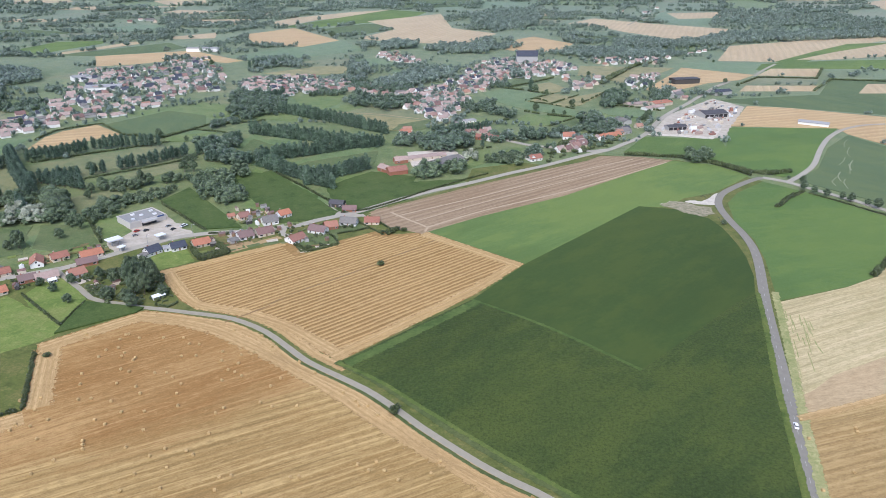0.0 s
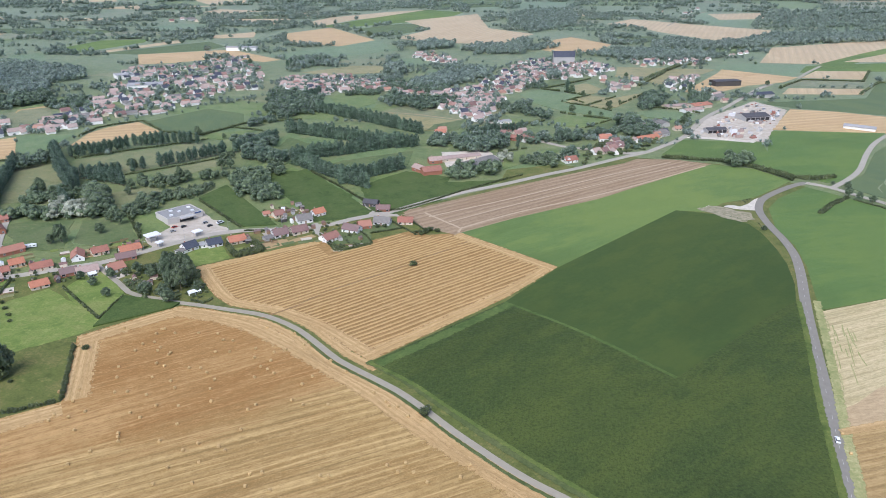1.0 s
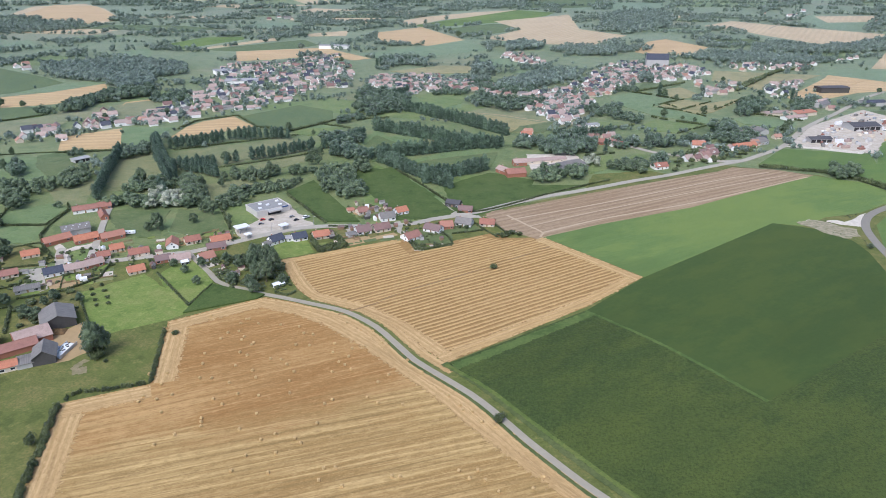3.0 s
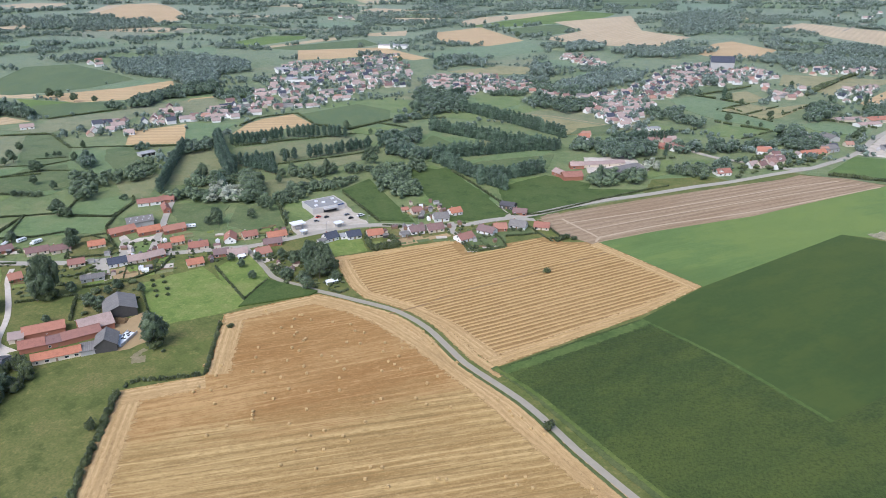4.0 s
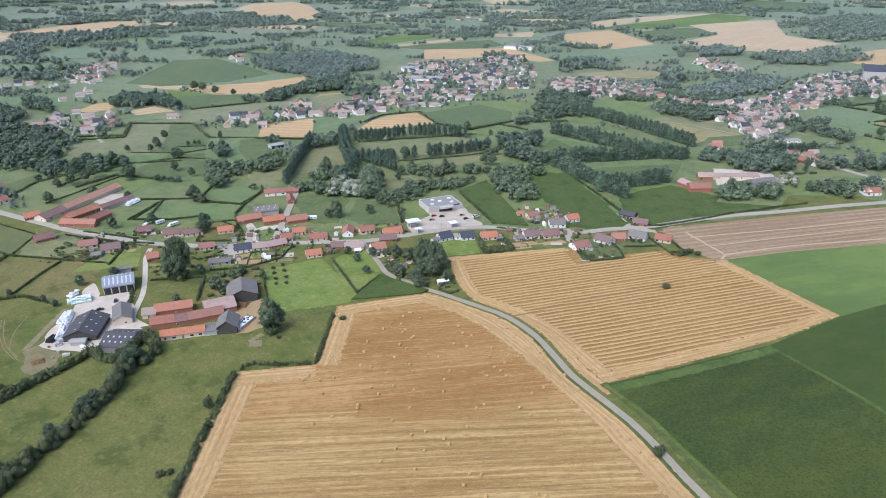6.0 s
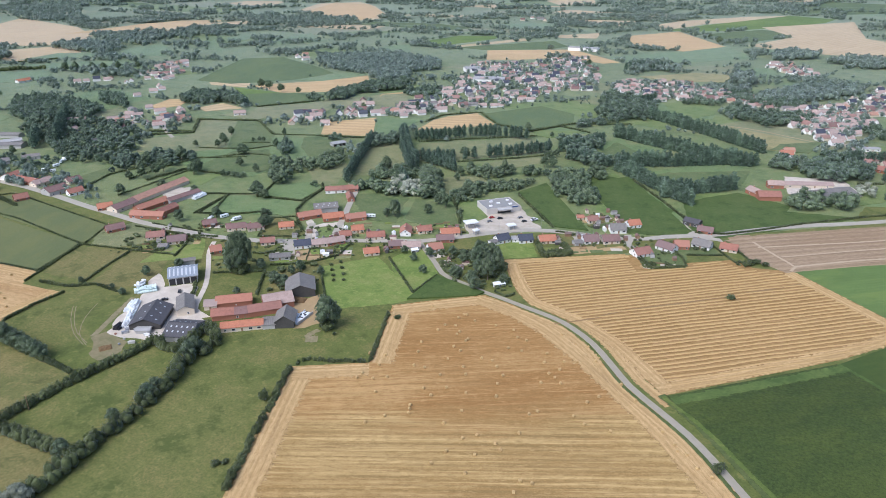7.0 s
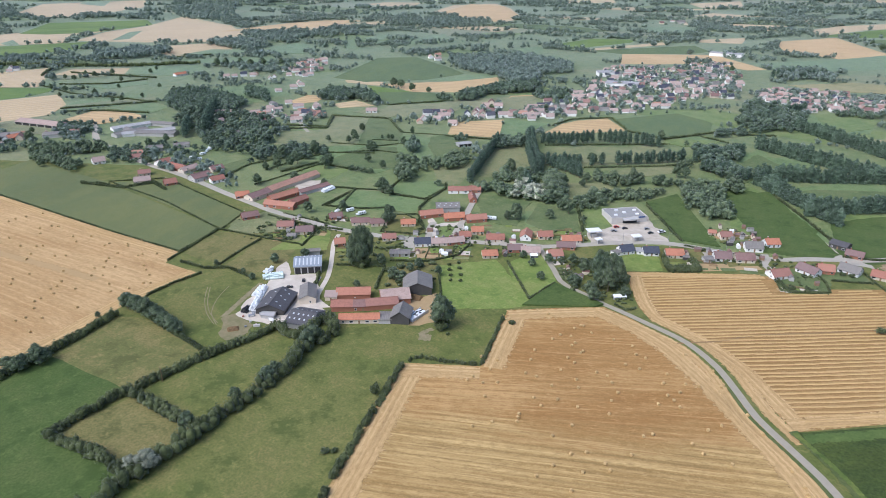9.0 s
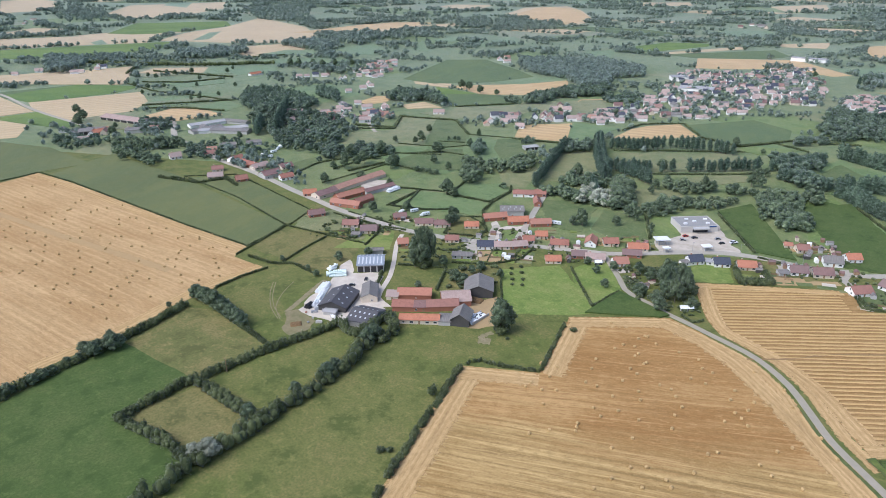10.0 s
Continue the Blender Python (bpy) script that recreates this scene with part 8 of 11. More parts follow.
shed(341.4, 1049.5, 16.4, 41.5, 18.0, 7, 0.8, DARKROOF, DARKWALL, "large dark factory hall", bays=4, open_front=False)
shed(306.9, 819.9, 18, 32, 20.0, 5, 2.6, DARKROOF, GREYWALL, "depot hall with a dark brown roof", bays=5)
shed(266.5, 883.9, 30.4, 30.1, 16.0, 4, 2, ORANGE, CREAM, "low showroom with a red roof", bays=4, open_front=False)
shed(245.8, 757.0, 15.7, 22.6, 10.0, 4, 1.5, DARKROOF, GREYWALL, "open storage shed in the depot", bays=4)
shed(369.5, 963.5, 19.5, 28.4, 14.0, 5, 2, SLATE, GREYWALL, "blue-grey workshop hall beside the depot", bays=3, open_front=False)
shed(405.6, 796.1, -29.8, 31.3, 14.0, 3, 1.4, FLATROOF, WHITE, "long white poultry shed in the fields", bays=8, open_front=False)
shed(-779.1, 369.7, 82.1, 41.4, 12.0, 3.2, 1.6, FLATROOF, WHITE, "long grey roofed farm sheds among trees", bays=6, open_front=False)
shed(-745.8, 362.6, 66.4, 53.8, 12.0, 3.2, 1.6, FLATROOF, WHITE, "long grey roofed farm sheds among trees", bays=6, open_front=False)
shed(-909.5, 317.0, 16.8, 72.4, 18.0, 3.4, 2.6, PINK, GREYWALL, "long brown roofed barn at the field edge", bays=6)
house(-663.4, 292.4, 78.1, 10.7, 8.8, 2.76, 3.36, PINK, WHITE, "white house with a weathered pink tile roof in the village", 3, True, 1)
house(-827.7, 280.6, 93.5, 13.9, 8.8, 2.76, 2.856, ORANGE, BRICK, "red brick house with an orange tile roof in the village", 3, True, 1)
shed(-841.0, 268.4, 64.4, 14.4, 14.0, 4, 2, GREYROOF, GREYWALL, "grey farm shed in the hamlet", bays=3)
house(-1074.0, 621.1, 94.5, 22.5, 8.8, 2.76, 2.52, ORANGE, WHITE, "white house with an orange tile roof in the village", 3, True, 1)
house(-628.3, 610.3, 42.0, 13.2, 7.9, 2.76, 2.856, PINK, WHITE, "white country house with weathered tiles", 3, True, 1)
shed(-435.8, 551.7, 60.9, 14, 9.0, 3, 0.6, FLATROOF, GREYWALL, "pale concrete pump house among trees", bays=3)
shed(-485.8, 1353.9, 4.1, 57.4, 20.0, 6, 1, FLATROOF, WHITE, "white factory hall beyond the village", bays=5, open_front=False)
shed(-533.7, 1021.0, 38.9, 24.4, 24.0, 6, 0.6, FLATROOF, WHITE, "white flat-roofed hall in the village", bays=4, open_front=False)
shed(-484.9, 949.1, 18.7, 45.7, 24.0, 5, 0.6, FLATROOF, WHITE, "pale school building with flat roofs", bays=6, open_front=False)
house(-651.1, 320.7, 66.1, 10.7, 7.9, 2.76, 2.52, RED, CREAM, "cream house with a red tile roof in the village", 3, True, 1)
house(-603.1, 329.3, 100.3, 12.0, 14.7, 2.944, 3.36, RED, WHITE, "white house with a red tile roof in the village", 3, True, 1)
house(-601.0, 328.6, 5.8, 25.2, 7.9, 2.76, 2.688, RED, BRICK, "red brick house with a red tile roof in the village", 3, True, 1)
shed(-668.1, 346.8, 59.7, 15.6, 10.0, 3.2, 2, GREYROOF, GREYWALL, "small grey shed among the hamlet trees", bays=3, open_front=False)
house(-570.2, 329.0, 95.4, 16.4, 8.8, 2.76, 2.52, PINK, CREAM, "cream house with a weathered pink tile roof in the village", 3, True, 1)
house(-538.5, 320.2, 88.1, 16.9, 12.3, 3.68, 2.856, BROWN, GREYWALL, "large brown-roofed barn beside the village road", 3, True, 1)
house(-525.0, 328.2, 78.8, 11.5, 7.9, 2.76, 2.688, RED, WHITE, "white house with a red tile roof in the village", 3, True, 1)
house(-553.5, 347.1, 83.5, 11.4, 8.8, 2.76, 2.52, BROWN, CREAM, "cream house with a brown tile roof in the village", 3, True, 1)
house(-575.9, 285.3, 58.3, 12.9, 8.8, 2.76, 2.688, PINK, CREAM, "cream house with a weathered pink tile roof in the village", 3, True, 1)
house(-594.2, 299.2, 64.5, 9.9, 7.0, 2.76, 2.52, RED, CREAM, "cream house with a red tile roof in the village", 3, True, 1)
house(-549.2, 298.8, 73.6, 9.8, 7.9, 2.576, 2.856, RED, BRICK, "red brick house with a red tile roof in the village", 3, True, 1)
house(-653.3, 439.9, 82.4, 8.2, 8.8, 2.76, 2.52, GREYROOF, WHITE, "white house with a grey sheet roof in the village", 3, True, 1)
house(-717.0, 449.7, 100.1, 25.0, 8.8, 2.76, 2.52, PINK, WHITE, "white house with a weathered pink tile roof in the village", 3, True, 1)

# ---- villages ----
village([(-484.8, 753.8), (-487, 802), (-485, 823), (-501, 920), (-515, 1004), (-569, 1127), (-533, 1147), (-480, 1150), (-466, 1212), (-427, 1268), (-363, 1140), (-317, 1014), (-306, 962), (-345, 920), (-351, 856), (-364.8, 822.6), (-381.8, 785.9), (-407, 784.8), (-430.8, 722.5), (-458.6, 709.2)], 13.65, 40, (12, 1, 1, 2, 2, 3, 1), 0.75, 0.82)
village([(-313, 1014), (-260, 1065), (-227, 1067), (-189, 1045), (-120, 1025), (-54, 1006), (-53, 963), (-115, 981), (-176, 969), (-214, 927), (-272, 952)], 14.04, 35, (12, 1, 1, 2, 2, 2, 1), 0.75, 0.82)
village([(-55, 963), (-21, 994), (11, 1041), (72, 1260), (120, 1290), (113, 1210), (161, 1252), (211, 1255), (212, 1174), (151, 1099), (97, 1075), (52, 1034), (34, 980), (3, 945), (20.3, 879.5), (9.2, 823.5), (-10.4, 793), (-28, 837.5), (-38, 905)], 12.09, 40, (13, 1, 1, 2, 2, 2, 0), 0.92, 0.82)
village([(-128, 1332), (-95, 1382), (-48, 1286), (-50, 1226), (-95, 1236)], 13.26, 30, (9, 1, 1, 2, 2, 1, 0), 0.8, 0.82)
village([(261, 1286), (356, 1320), (404, 1309), (368, 1252), (265, 1233)], 13.26, 20, (9, 1, 1, 2, 2, 2, 0), 0.75, 0.82)
village([(279, 1085), (306, 1107), (354, 1154), (327, 1088), (282, 1046)], 11.7, 50, (9, 1, 1, 2, 2, 2, 0), 0.8, 0.82)
village([(236, 876), (286, 902), (305, 941), (341, 983), (343, 954), (290, 868), (245, 856.1)], 30, 45, (4, 1, 1, 2, 2, 1, 4), 0.6, 1)
village([(165, 1017), (215, 1043), (228, 1007), (192, 988), (170, 995)], 13.26, 30, (6, 1, 1, 2, 2, 1, 2), 0.7, 0.82)
village([(-975, 763), (-1047, 865), (-1009, 877), (-922, 792), (-896, 723)], 11.7, 60, (11, 1, 1, 2, 2, 1, 0), 0.75, 0.82)
village([(-701.2, 492.6), (-709.7, 528), (-663.1, 570.1), (-645.9, 555.3), (-666.5, 495.6)], 13.26, 50, (8, 1, 1, 2, 2, 1, 0), 0.75, 0.82)
village([(-738, 549), (-734, 602), (-703, 604), (-702.3, 557.4)], 24, 50, (6, 1, 1, 2, 2, 1, 0), 0.6, 1)
village([(-566, 627.4), (-576, 648.5), (-551.9, 683.5), (-511.5, 624.6), (-524.7, 601.1)], 11.7, 50, (9, 1, 1, 2, 2, 1, 0), 0.75, 0.82)
village([(-516.7, 672), (-505.4, 712.1), (-470, 731.1), (-454.2, 696), (-493.3, 652.7)], 12.48, 50, (9, 1, 1, 2, 2, 1, 0), 0.75, 0.82)
village([(-833.9, 257.1), (-826.6, 299.9), (-796.5, 291.4), (-807.8, 257)], 22, 60, (4, 1, 1, 2, 2, 1, 2), 0.5, 1)
village([(-1364, 429), (-1390, 497), (-1345, 480), (-1328, 426)], 26, 60, (8, 1, 1, 2, 2, 1, 0), 0.7, 1)
village([(-1444, 343), (-1410, 406), (-1359, 400), (-1400, 332)], 30, 60, (6, 1, 1, 2, 2, 1, 0), 0.5, 1)
village([(-2633, 678), (-2837, 803), (-2491, 711), (-2433, 640)], 40, 60, (8, 1, 1, 2, 2, 1, 0), 0.5, 1)
village([(-893, 1014), (-917, 1099), (-864, 1069), (-836, 996)], 22, 60, (8, 1, 1, 2, 2, 1, 0), 0.7, 1)
village([(552, 2386), (776, 2661), (722, 2406), (557, 2181)], 40, 30, (8, 1, 1, 2, 2, 1, 0), 0.4, 1)
village([(-889, 1959), (-784, 2003), (-720, 1852), (-811, 1814)], 40, 30, (7, 1, 1, 2, 2, 1, 1), 0.4, 1)
village([(-547, 717), (-532, 747), (-494.7, 692.9), (-506.6, 665.2)], 13, 40, (6, 1, 1, 2, 2, 1, 0), 0.7, 0.85)
village([(-491.1, 738.2), (-466, 773), (-428.3, 714.5), (-454.2, 683.9)], 13, 40, (6, 1, 1, 2, 2, 1, 0), 0.7, 0.85)
village([(-295, 1057), (-236, 1089), (-129, 1012), (-69, 974), (-73, 929), (-139, 967), (-203, 931), (-235, 938)], 13, 30, (8, 1, 1, 2, 2, 1, 0), 0.75, 0.82)
village([(-51.9, 844.7), (-69, 938), (-22, 962), (21, 973), (110, 1218), (103, 1116), (61, 976), (20.5, 879.9), (-2.3, 778.8), (-31.5, 829.2)], 12.5, 40, (9, 1, 1, 2, 2, 1, 0), 0.8, 0.82)


def homesteads(spots, turn):
    """Single houses along the far lanes. spots: x, y, kind of house."""
    rng = random.Random(31)
    for x, y, k in spots:
        far_house(x, y, turn + rng.choice((0, 0, 90)) + rng.uniform(-12, 12), rng.uniform(0.75, 0.95), LOOKS[k])


homesteads([(-999.6, 659.4, 0), (-993.7, 671.4, 0), (-987.7, 683.5, 5), (-976.8, 692.3, 0), (-975.6, 708.0, 2), (-925.1, 698.1, 0), (-934.4, 711.9, 0), (-840.9, 680.6, 0), (-835.6, 660.5, 0), (-829.5, 630.1, 0), (-851.8, 697.1, 0), (-729.4, 514.6, 4), (-717.5, 516.0, 2), (-721.4, 529.8, 0), (-721.5, 542.8, 4), (-744.0, 569.9, 6), (-750.3, 584.0, 0), (-716.1, 569.7, 4), (-689.0, 556.8, 2), (-677.4, 557.9, 1), (-666.5, 558.5, 2), (-652.3, 557.9, 2), (-693.5, 584.0, 0), (-700.5, 601.3, 0), (-767.3, 487.3, 0), (-759.2, 494.1, 4), (-803.5, 332.5, 2), (-815.6, 347.5, 6), (-844.2, 267.3, 6), (-844.0, 277.6, 6), (-840.8, 290.6, 2), (-826.1, 279.3, 0), (-812.4, 314.5, 0), (-809.0, 307.0, 6), (-865.4, 263.0, 0), (-663.0, 329.3, 2), (-660.2, 372.1, 6), (-1351.2, 469.7, 0), (-1340.1, 438.4, 0), (-1386.7, 492.2, 0), (-1331.4, 422.2, 4)], 60)
homesteads([(128.9, 719.1, 0), (136.1, 703.3, 3), (124.5, 674.2, 0), (132.3, 681.1, 3), (134.9, 664.5, 0), (86.4, 632.3, 0), (164.2, 711.9, 0), (173.3, 721.8, 2), (182.5, 731.9, 2), (194.5, 744.9, 5), (212.8, 788.2, 6), (213.7, 766.7, 2), (30.0, 750.3, 1), (38.3, 728.2, 1), (47.7, 716.7, 2), (53.6, 707.7, 1), (43.0, 740.9, 0), (-42.9, 738.2, 2), (272.7, 1052.7, 0), (286.5, 1068.1, 0), (301.4, 1093.9, 3), (315.6, 1105.2, 0), (330.5, 1122.0, 0), (278.2, 1034.5, 5), (324.2, 977.3, 0), (314.8, 929.9, 1), (312.2, 960.4, 4), (199.7, 1038.0, 4), (213.2, 1057.8, 3), (229.0, 1083.5, 0), (187.5, 1014.5, 6), (226.3, 1040.0, 3), (184.8, 1160.2, 0), (183.9, 1095.3, 0), (189.5, 1065.7, 2), (464.2, 1367.9, 0), (491.1, 1401.5, 0), (507.8, 1419.1, 0), (384.1, 1288.9, 0), (415.1, 1319.4, 0), (344.9, 1272.0, 0), (324.8, 1250.6, 0), (281.1, 1227.8, 2), (-541.9, 670.2, 0), (-549.6, 655.1, 0), (-535.4, 627.9, 0), (-511.2, 681.2, 1), (-510.9, 697.2, 3), (-473.5, 710.6, 2), (-468.9, 715.5, 0), (-453.2, 714.7, 0), (-442.3, 721.8, 0), (-506.1, 619.1, 0)], 25)
homesteads([(111.5, 661.1, 0), (120.1, 663.6, 3), (128.1, 672.3, 1), (135.5, 689.9, 0), (142.1, 685.9, 4), (194.9, 770.8, 6), (276.3, 1007.7, 0), (287.0, 1021.7, 5), (309.1, 1064.9, 0), (27.7, 734.9, 1), (33.3, 723.0, 1), (46.4, 702.7, 0)], 40)
village_rest()

# ---- poplar rows ----
tree_row("poplar", [(-377.3, 614.3), (-359.1, 625.6), (-339.4, 652.6)], 5.2, 12.58, 1.25)
tree_row("poplar", [(-338.3, 658.1), (-309.2, 668.5), (-277.5, 672.2)], 5.2, 12.58, 1.25)
tree_row("poplar", [(-283.3, 592), (-264.6, 609.2), (-238.8, 640.6)], 5.2, 12.58, 1.25)
tree_row("poplar", [(-231.9, 643), (-217.3, 664.4), (-205.2, 693.1)], 5.2, 11.84, 1.25)
tree_row("poplar", [(-216.8, 620), (-193.7, 617.9), (-176, 614.1)], 5.2, 11.10, 1.25)
tree_row("poplar", [(-335.8, 547), (-320.7, 556.3), (-307.1, 569.1)], 5.2, 12.58, 1.25)
tree_row("poplar", [(-298.8, 572.1), (-291.7, 591.1)], 12, 11.84, 1.25)
tree_row("poplar", [(-404.1, 634.5), (-374.8, 591.8), (-345.5, 553.4), (-322.2, 523.8)], 5.2, 13.32, 1.25)
tree_row("poplar", [(-400.5, 623.1), (-369.6, 576), (-339.3, 536.2), (-320.8, 512)], 5.2, 12.58, 1.25)
tree_row("poplar", [(-315, 1154), (-299, 1199)], 11, 13.32, 1.25)
tree_row("poplar", [(-278, 1180), (-264, 1226)], 11, 12.58, 1.25)
tree_row("poplar", [(-234.9, 865.7), (-213, 941)], 5.2, 11.84, 1.25)
tree_row("poplar", [(10.2, 729.8), (47.3, 752.2)], 4.4, 12.12, 1.25)
tree_row("poplar", [(-414.2, 587.3), (-382.7, 521.7), (-353.6, 461.6)], 5.2, 12.58, 1.25)
tree_row("poplar", [(-324.1, 547.3), (-307, 543.3), (-287.3, 533.5)], 5, 12.58, 1.25)
tree_row("poplar", [(-323.5, 500.6), (-304.1, 478.5)], 5.2, 11.10, 1.25)


plantation([
    [(-193.7, 830.9), (-134.9, 789), (-60.6, 730.2)],
    [(-202.3, 726.1), (-148.4, 702.8), (-99.4, 685.1), (-61.2, 676.4)],
    [(-171.2, 621.8), (-129.3, 643), (-80.5, 677.3)],
    [(-165.7, 607.9), (-129.8, 576.8), (-89.6, 543.2)],
    [(-113.2, 554.7), (-91.1, 577.2), (-66.4, 603)],
    [(-79.9, 673.2), (-58.0, 685.4)],
], 4.8, 16, 1.15)

# ---- woods ----
wood([(68, 2111), (168, 2386), (305, 2314), (240, 1915), (111, 1740), (82, 1842)], 18, 15, "dense dark green wood of broadleaf trees", "oak", 0)
wood([(569, 1617), (691, 1740), (1103, 1826), (1301, 1844), (1246, 1763), (1028, 1698), (623, 1560), (535, 1515)], 14, 15, "dense dark green wood of broadleaf trees", "oak", 0)
wood([(971, 2529), (1182, 2328), (1288, 2147), (1472, 2097), (1381, 1962), (1170, 1943), (921, 1949), (742, 1875), (704, 1974)], 26, 15, "dense dark green wood of broadleaf trees", "oak", 0)
tree_row("poplar", [(-695.4, 430.7), (-735.5, 461.5), (-774, 493), (-801, 516)], 9, 17.76, 1.25)
tree_row("poplar", [(-692.7, 403.9), (-726.5, 429.3)], 9, 17.76, 1.25)
wood([(-1358, 892), (-1460, 1125), (-1398, 1337), (-1305, 1248), (-1301, 1034), (-1277, 894)], 20, 15, "dense dark green wood of broadleaf trees", "oak", 0)
wood([(-1646, 1622), (-1398, 1656), (-1259, 1714), (-1166, 1614), (-1244, 1475), (-1429, 1453)], 20, 15, "dense dark green wood of broadleaf trees", "oak", 0)
wood([(-2824, 873), (-3287, 1086), (-3045, 1133), (-2541, 933), (-2539, 800)], 24, 15, "dense dark green wood of broadleaf trees", "oak", 0)
wood([(-2427, 1046), (-2510, 1164), (-2300, 1084), (-2311, 1023)], 20, 14, "dense dark green wood of broadleaf trees", "oak", 0)
wood([(-2072, 503), (-2259, 606), (-2094, 587), (-2080, 531)], 20, 14, "dense dark green wood of broadleaf trees", "oak", 0)
wood([(-2551, 1477), (-2663, 1812), (-1898, 1331), (-2045, 1222)], 26, 14, "dense dark green wood of broadleaf trees", "oak", 0)
wood([(-734.3, 263.1), (-654.1, 269.5), (-667.5, 282.9), (-732.5, 281.5), (-695.2, 319.0), (-725.3, 335.5), (-779.4, 283.5)], 6, 9, "dark conifer belt round the hamlet", material=LEAF)
wood([(-822.0, 235.1), (-766.6, 230.2), (-778.9, 242.1), (-773.7, 270.0), (-786.7, 283.5), (-833.1, 263.5), (-852.2, 247.4)], 8, 8, "dark garden trees of the hamlet")
wood([(-826.0, 331.4), (-797.7, 326.8), (-797.4, 355.4), (-827.1, 368.0), (-854.6, 345.0)], 7, 9, "dark garden trees of the hamlet")
wood([(-657.0, 302.2), (-635.4, 320.6), (-658.1, 344.7), (-692.6, 344.8), (-706.1, 327.3)], 7, 8, "dark garden trees of the hamlet")
wood([(-778.6, 436.2), (-728.1, 428.3), (-647.0, 395.5), (-592.0, 392.5), (-545.5, 392.1), (-567.4, 421.8), (-646.0, 497.1), (-715.9, 517.3), (-765.6, 510.7), (-778.2, 478.3), (-809.9, 473.9)], 10, 11, "dense dark green wood of broadleaf trees")
wood([(-839.9, 471.7), (-789.1, 469.2), (-765.6, 510.7), (-779.0, 545.8), (-863.8, 568.3), (-941.2, 562.3), (-935.8, 531.7)], 9, 12, "dense dark green wood of broadleaf trees")
wood([(-828.4, 581.0), (-771.5, 576.3), (-842.6, 625.2), (-884.2, 620.8)], 8, 10, "dense dark green wood of broadleaf trees")
wood([(-697.1, 340.9), (-680.7, 376.3), (-638.8, 390.3), (-604.8, 381.6), (-608.9, 359.0), (-662.0, 353.0)], 11, 8, "dark garden trees of the hamlet")
wood([(-550.4, 382.9), (-550.3, 408.9), (-522.2, 427.6), (-518.1, 452.5), (-534.5, 466.9), (-569.4, 437.4), (-576.7, 408.3)], 8, 9, "dense dark green wood of broadleaf trees")
wood([(-737.1, 629.9), (-698.9, 661.4), (-649.6, 652.7), (-669.9, 675.1), (-722.8, 694.9), (-769.5, 673.4)], 6, 12, "dense dark plantation on the slope")
wood([(-1395.5, 636.3), (-1322.2, 673.6), (-1345.9, 771.1), (-1410.7, 802.3), (-1447.3, 726.5), (-1441.4, 663.6)], 12, 15, "dense dark green wood of broadleaf trees")
wood([(-1373.0, 396.5), (-1342.0, 421.3), (-1422.8, 481.3), (-1526.6, 513.0), (-1590.0, 463.2)], 12, 15, "dense dark green wood of broadleaf trees")
wood([(-1419.4, 897.0), (-1256.4, 886.0), (-1245.4, 906.2), (-1364.1, 993.4), (-1467.1, 957.6)], 13, 14, "dense dark green wood of broadleaf trees")
wood([(-809.7, 988.7), (-734.9, 941.7), (-651.8, 926.8), (-612.0, 974.5), (-585.6, 1025.3), (-624.9, 1095.6), (-730.6, 1130.1), (-807.3, 1102.4), (-846.6, 1058.2)], 9, 11, "dense dark green wood of broadleaf trees")
wood([(-649.9, 916.7), (-597.5, 874.9), (-564.3, 896.5), (-603.6, 960.6), (-661.8, 956.5)], 8, 12, "dense dark green wood of broadleaf trees")
wood([(-585.5, 732.3), (-572.0, 748.3), (-575.8, 802.2), (-536.4, 850.7), (-559.5, 888.6), (-597.4, 860.7), (-594.8, 829.7), (-606.3, 783.0)], 7, 12, "dense dark plantation on the slope")
wood([(-520.6, 813.8), (-497.0, 814.1), (-480.2, 836.6), (-498.4, 864.4), (-536.4, 850.7)], 8, 9, "dense dark green wood of broadleaf trees")
wood([(-612.0, 722.8), (-586.6, 728.3), (-602.6, 752.5), (-625.1, 744.4)], 8, 8, "dense dark green wood of broadleaf trees")
wood([(-253.0, 816.3), (-229.9, 798.1), (-192.9, 827.8), (-197.6, 868.0), (-228.1, 910.7), (-256.8, 916.8), (-274.2, 927.5), (-265.6, 873.6)], 8, 15, "dense dark green wood of broadleaf trees")
wood([(-251.6, 738.3), (-224.0, 778.0), (-185.1, 823.9), (-195.9, 840.3), (-229.9, 798.1), (-260.7, 764.9)], 8, 9, "dense dark green wood of broadleaf trees")
wood([(-228.3, 644.3), (-219.1, 643.1), (-199.4, 663.8), (-204.6, 690.8), (-220.5, 692.7), (-231.8, 666.4)], 7, 11, "dense dark green wood of broadleaf trees")
wood([(-185.9, 569.0), (-168.2, 570.0), (-171.3, 590.7), (-186.9, 596.5)], 7, 11, "dense dark green wood of broadleaf trees")
wood([(-90.3, 858.0), (-65.7, 841.1), (-31.8, 885.6), (-32.0, 913.1), (-59.4, 917.6), (-88.5, 899.9)], 8, 12, "dense dark green wood of broadleaf trees")
wood([(-179.2, 928.3), (-138.9, 930.8), (-132.6, 961.5), (-173.9, 959.3)], 8, 8, "dense dark green wood of broadleaf trees")
wood([(-120.5, 881.3), (-93.4, 856.8), (-97.7, 918.7), (-118.7, 942.1)], 8, 13, "dense dark green wood of broadleaf trees")
wood([(-98.4, 986.4), (-57.9, 988.3), (-23.8, 1035.0), (8.6, 1102.7), (12.1, 1144.5), (-44.3, 1134.8), (-78.8, 1056.7), (-99.1, 1026.0)], 9, 12, "dense dark green wood of broadleaf trees")
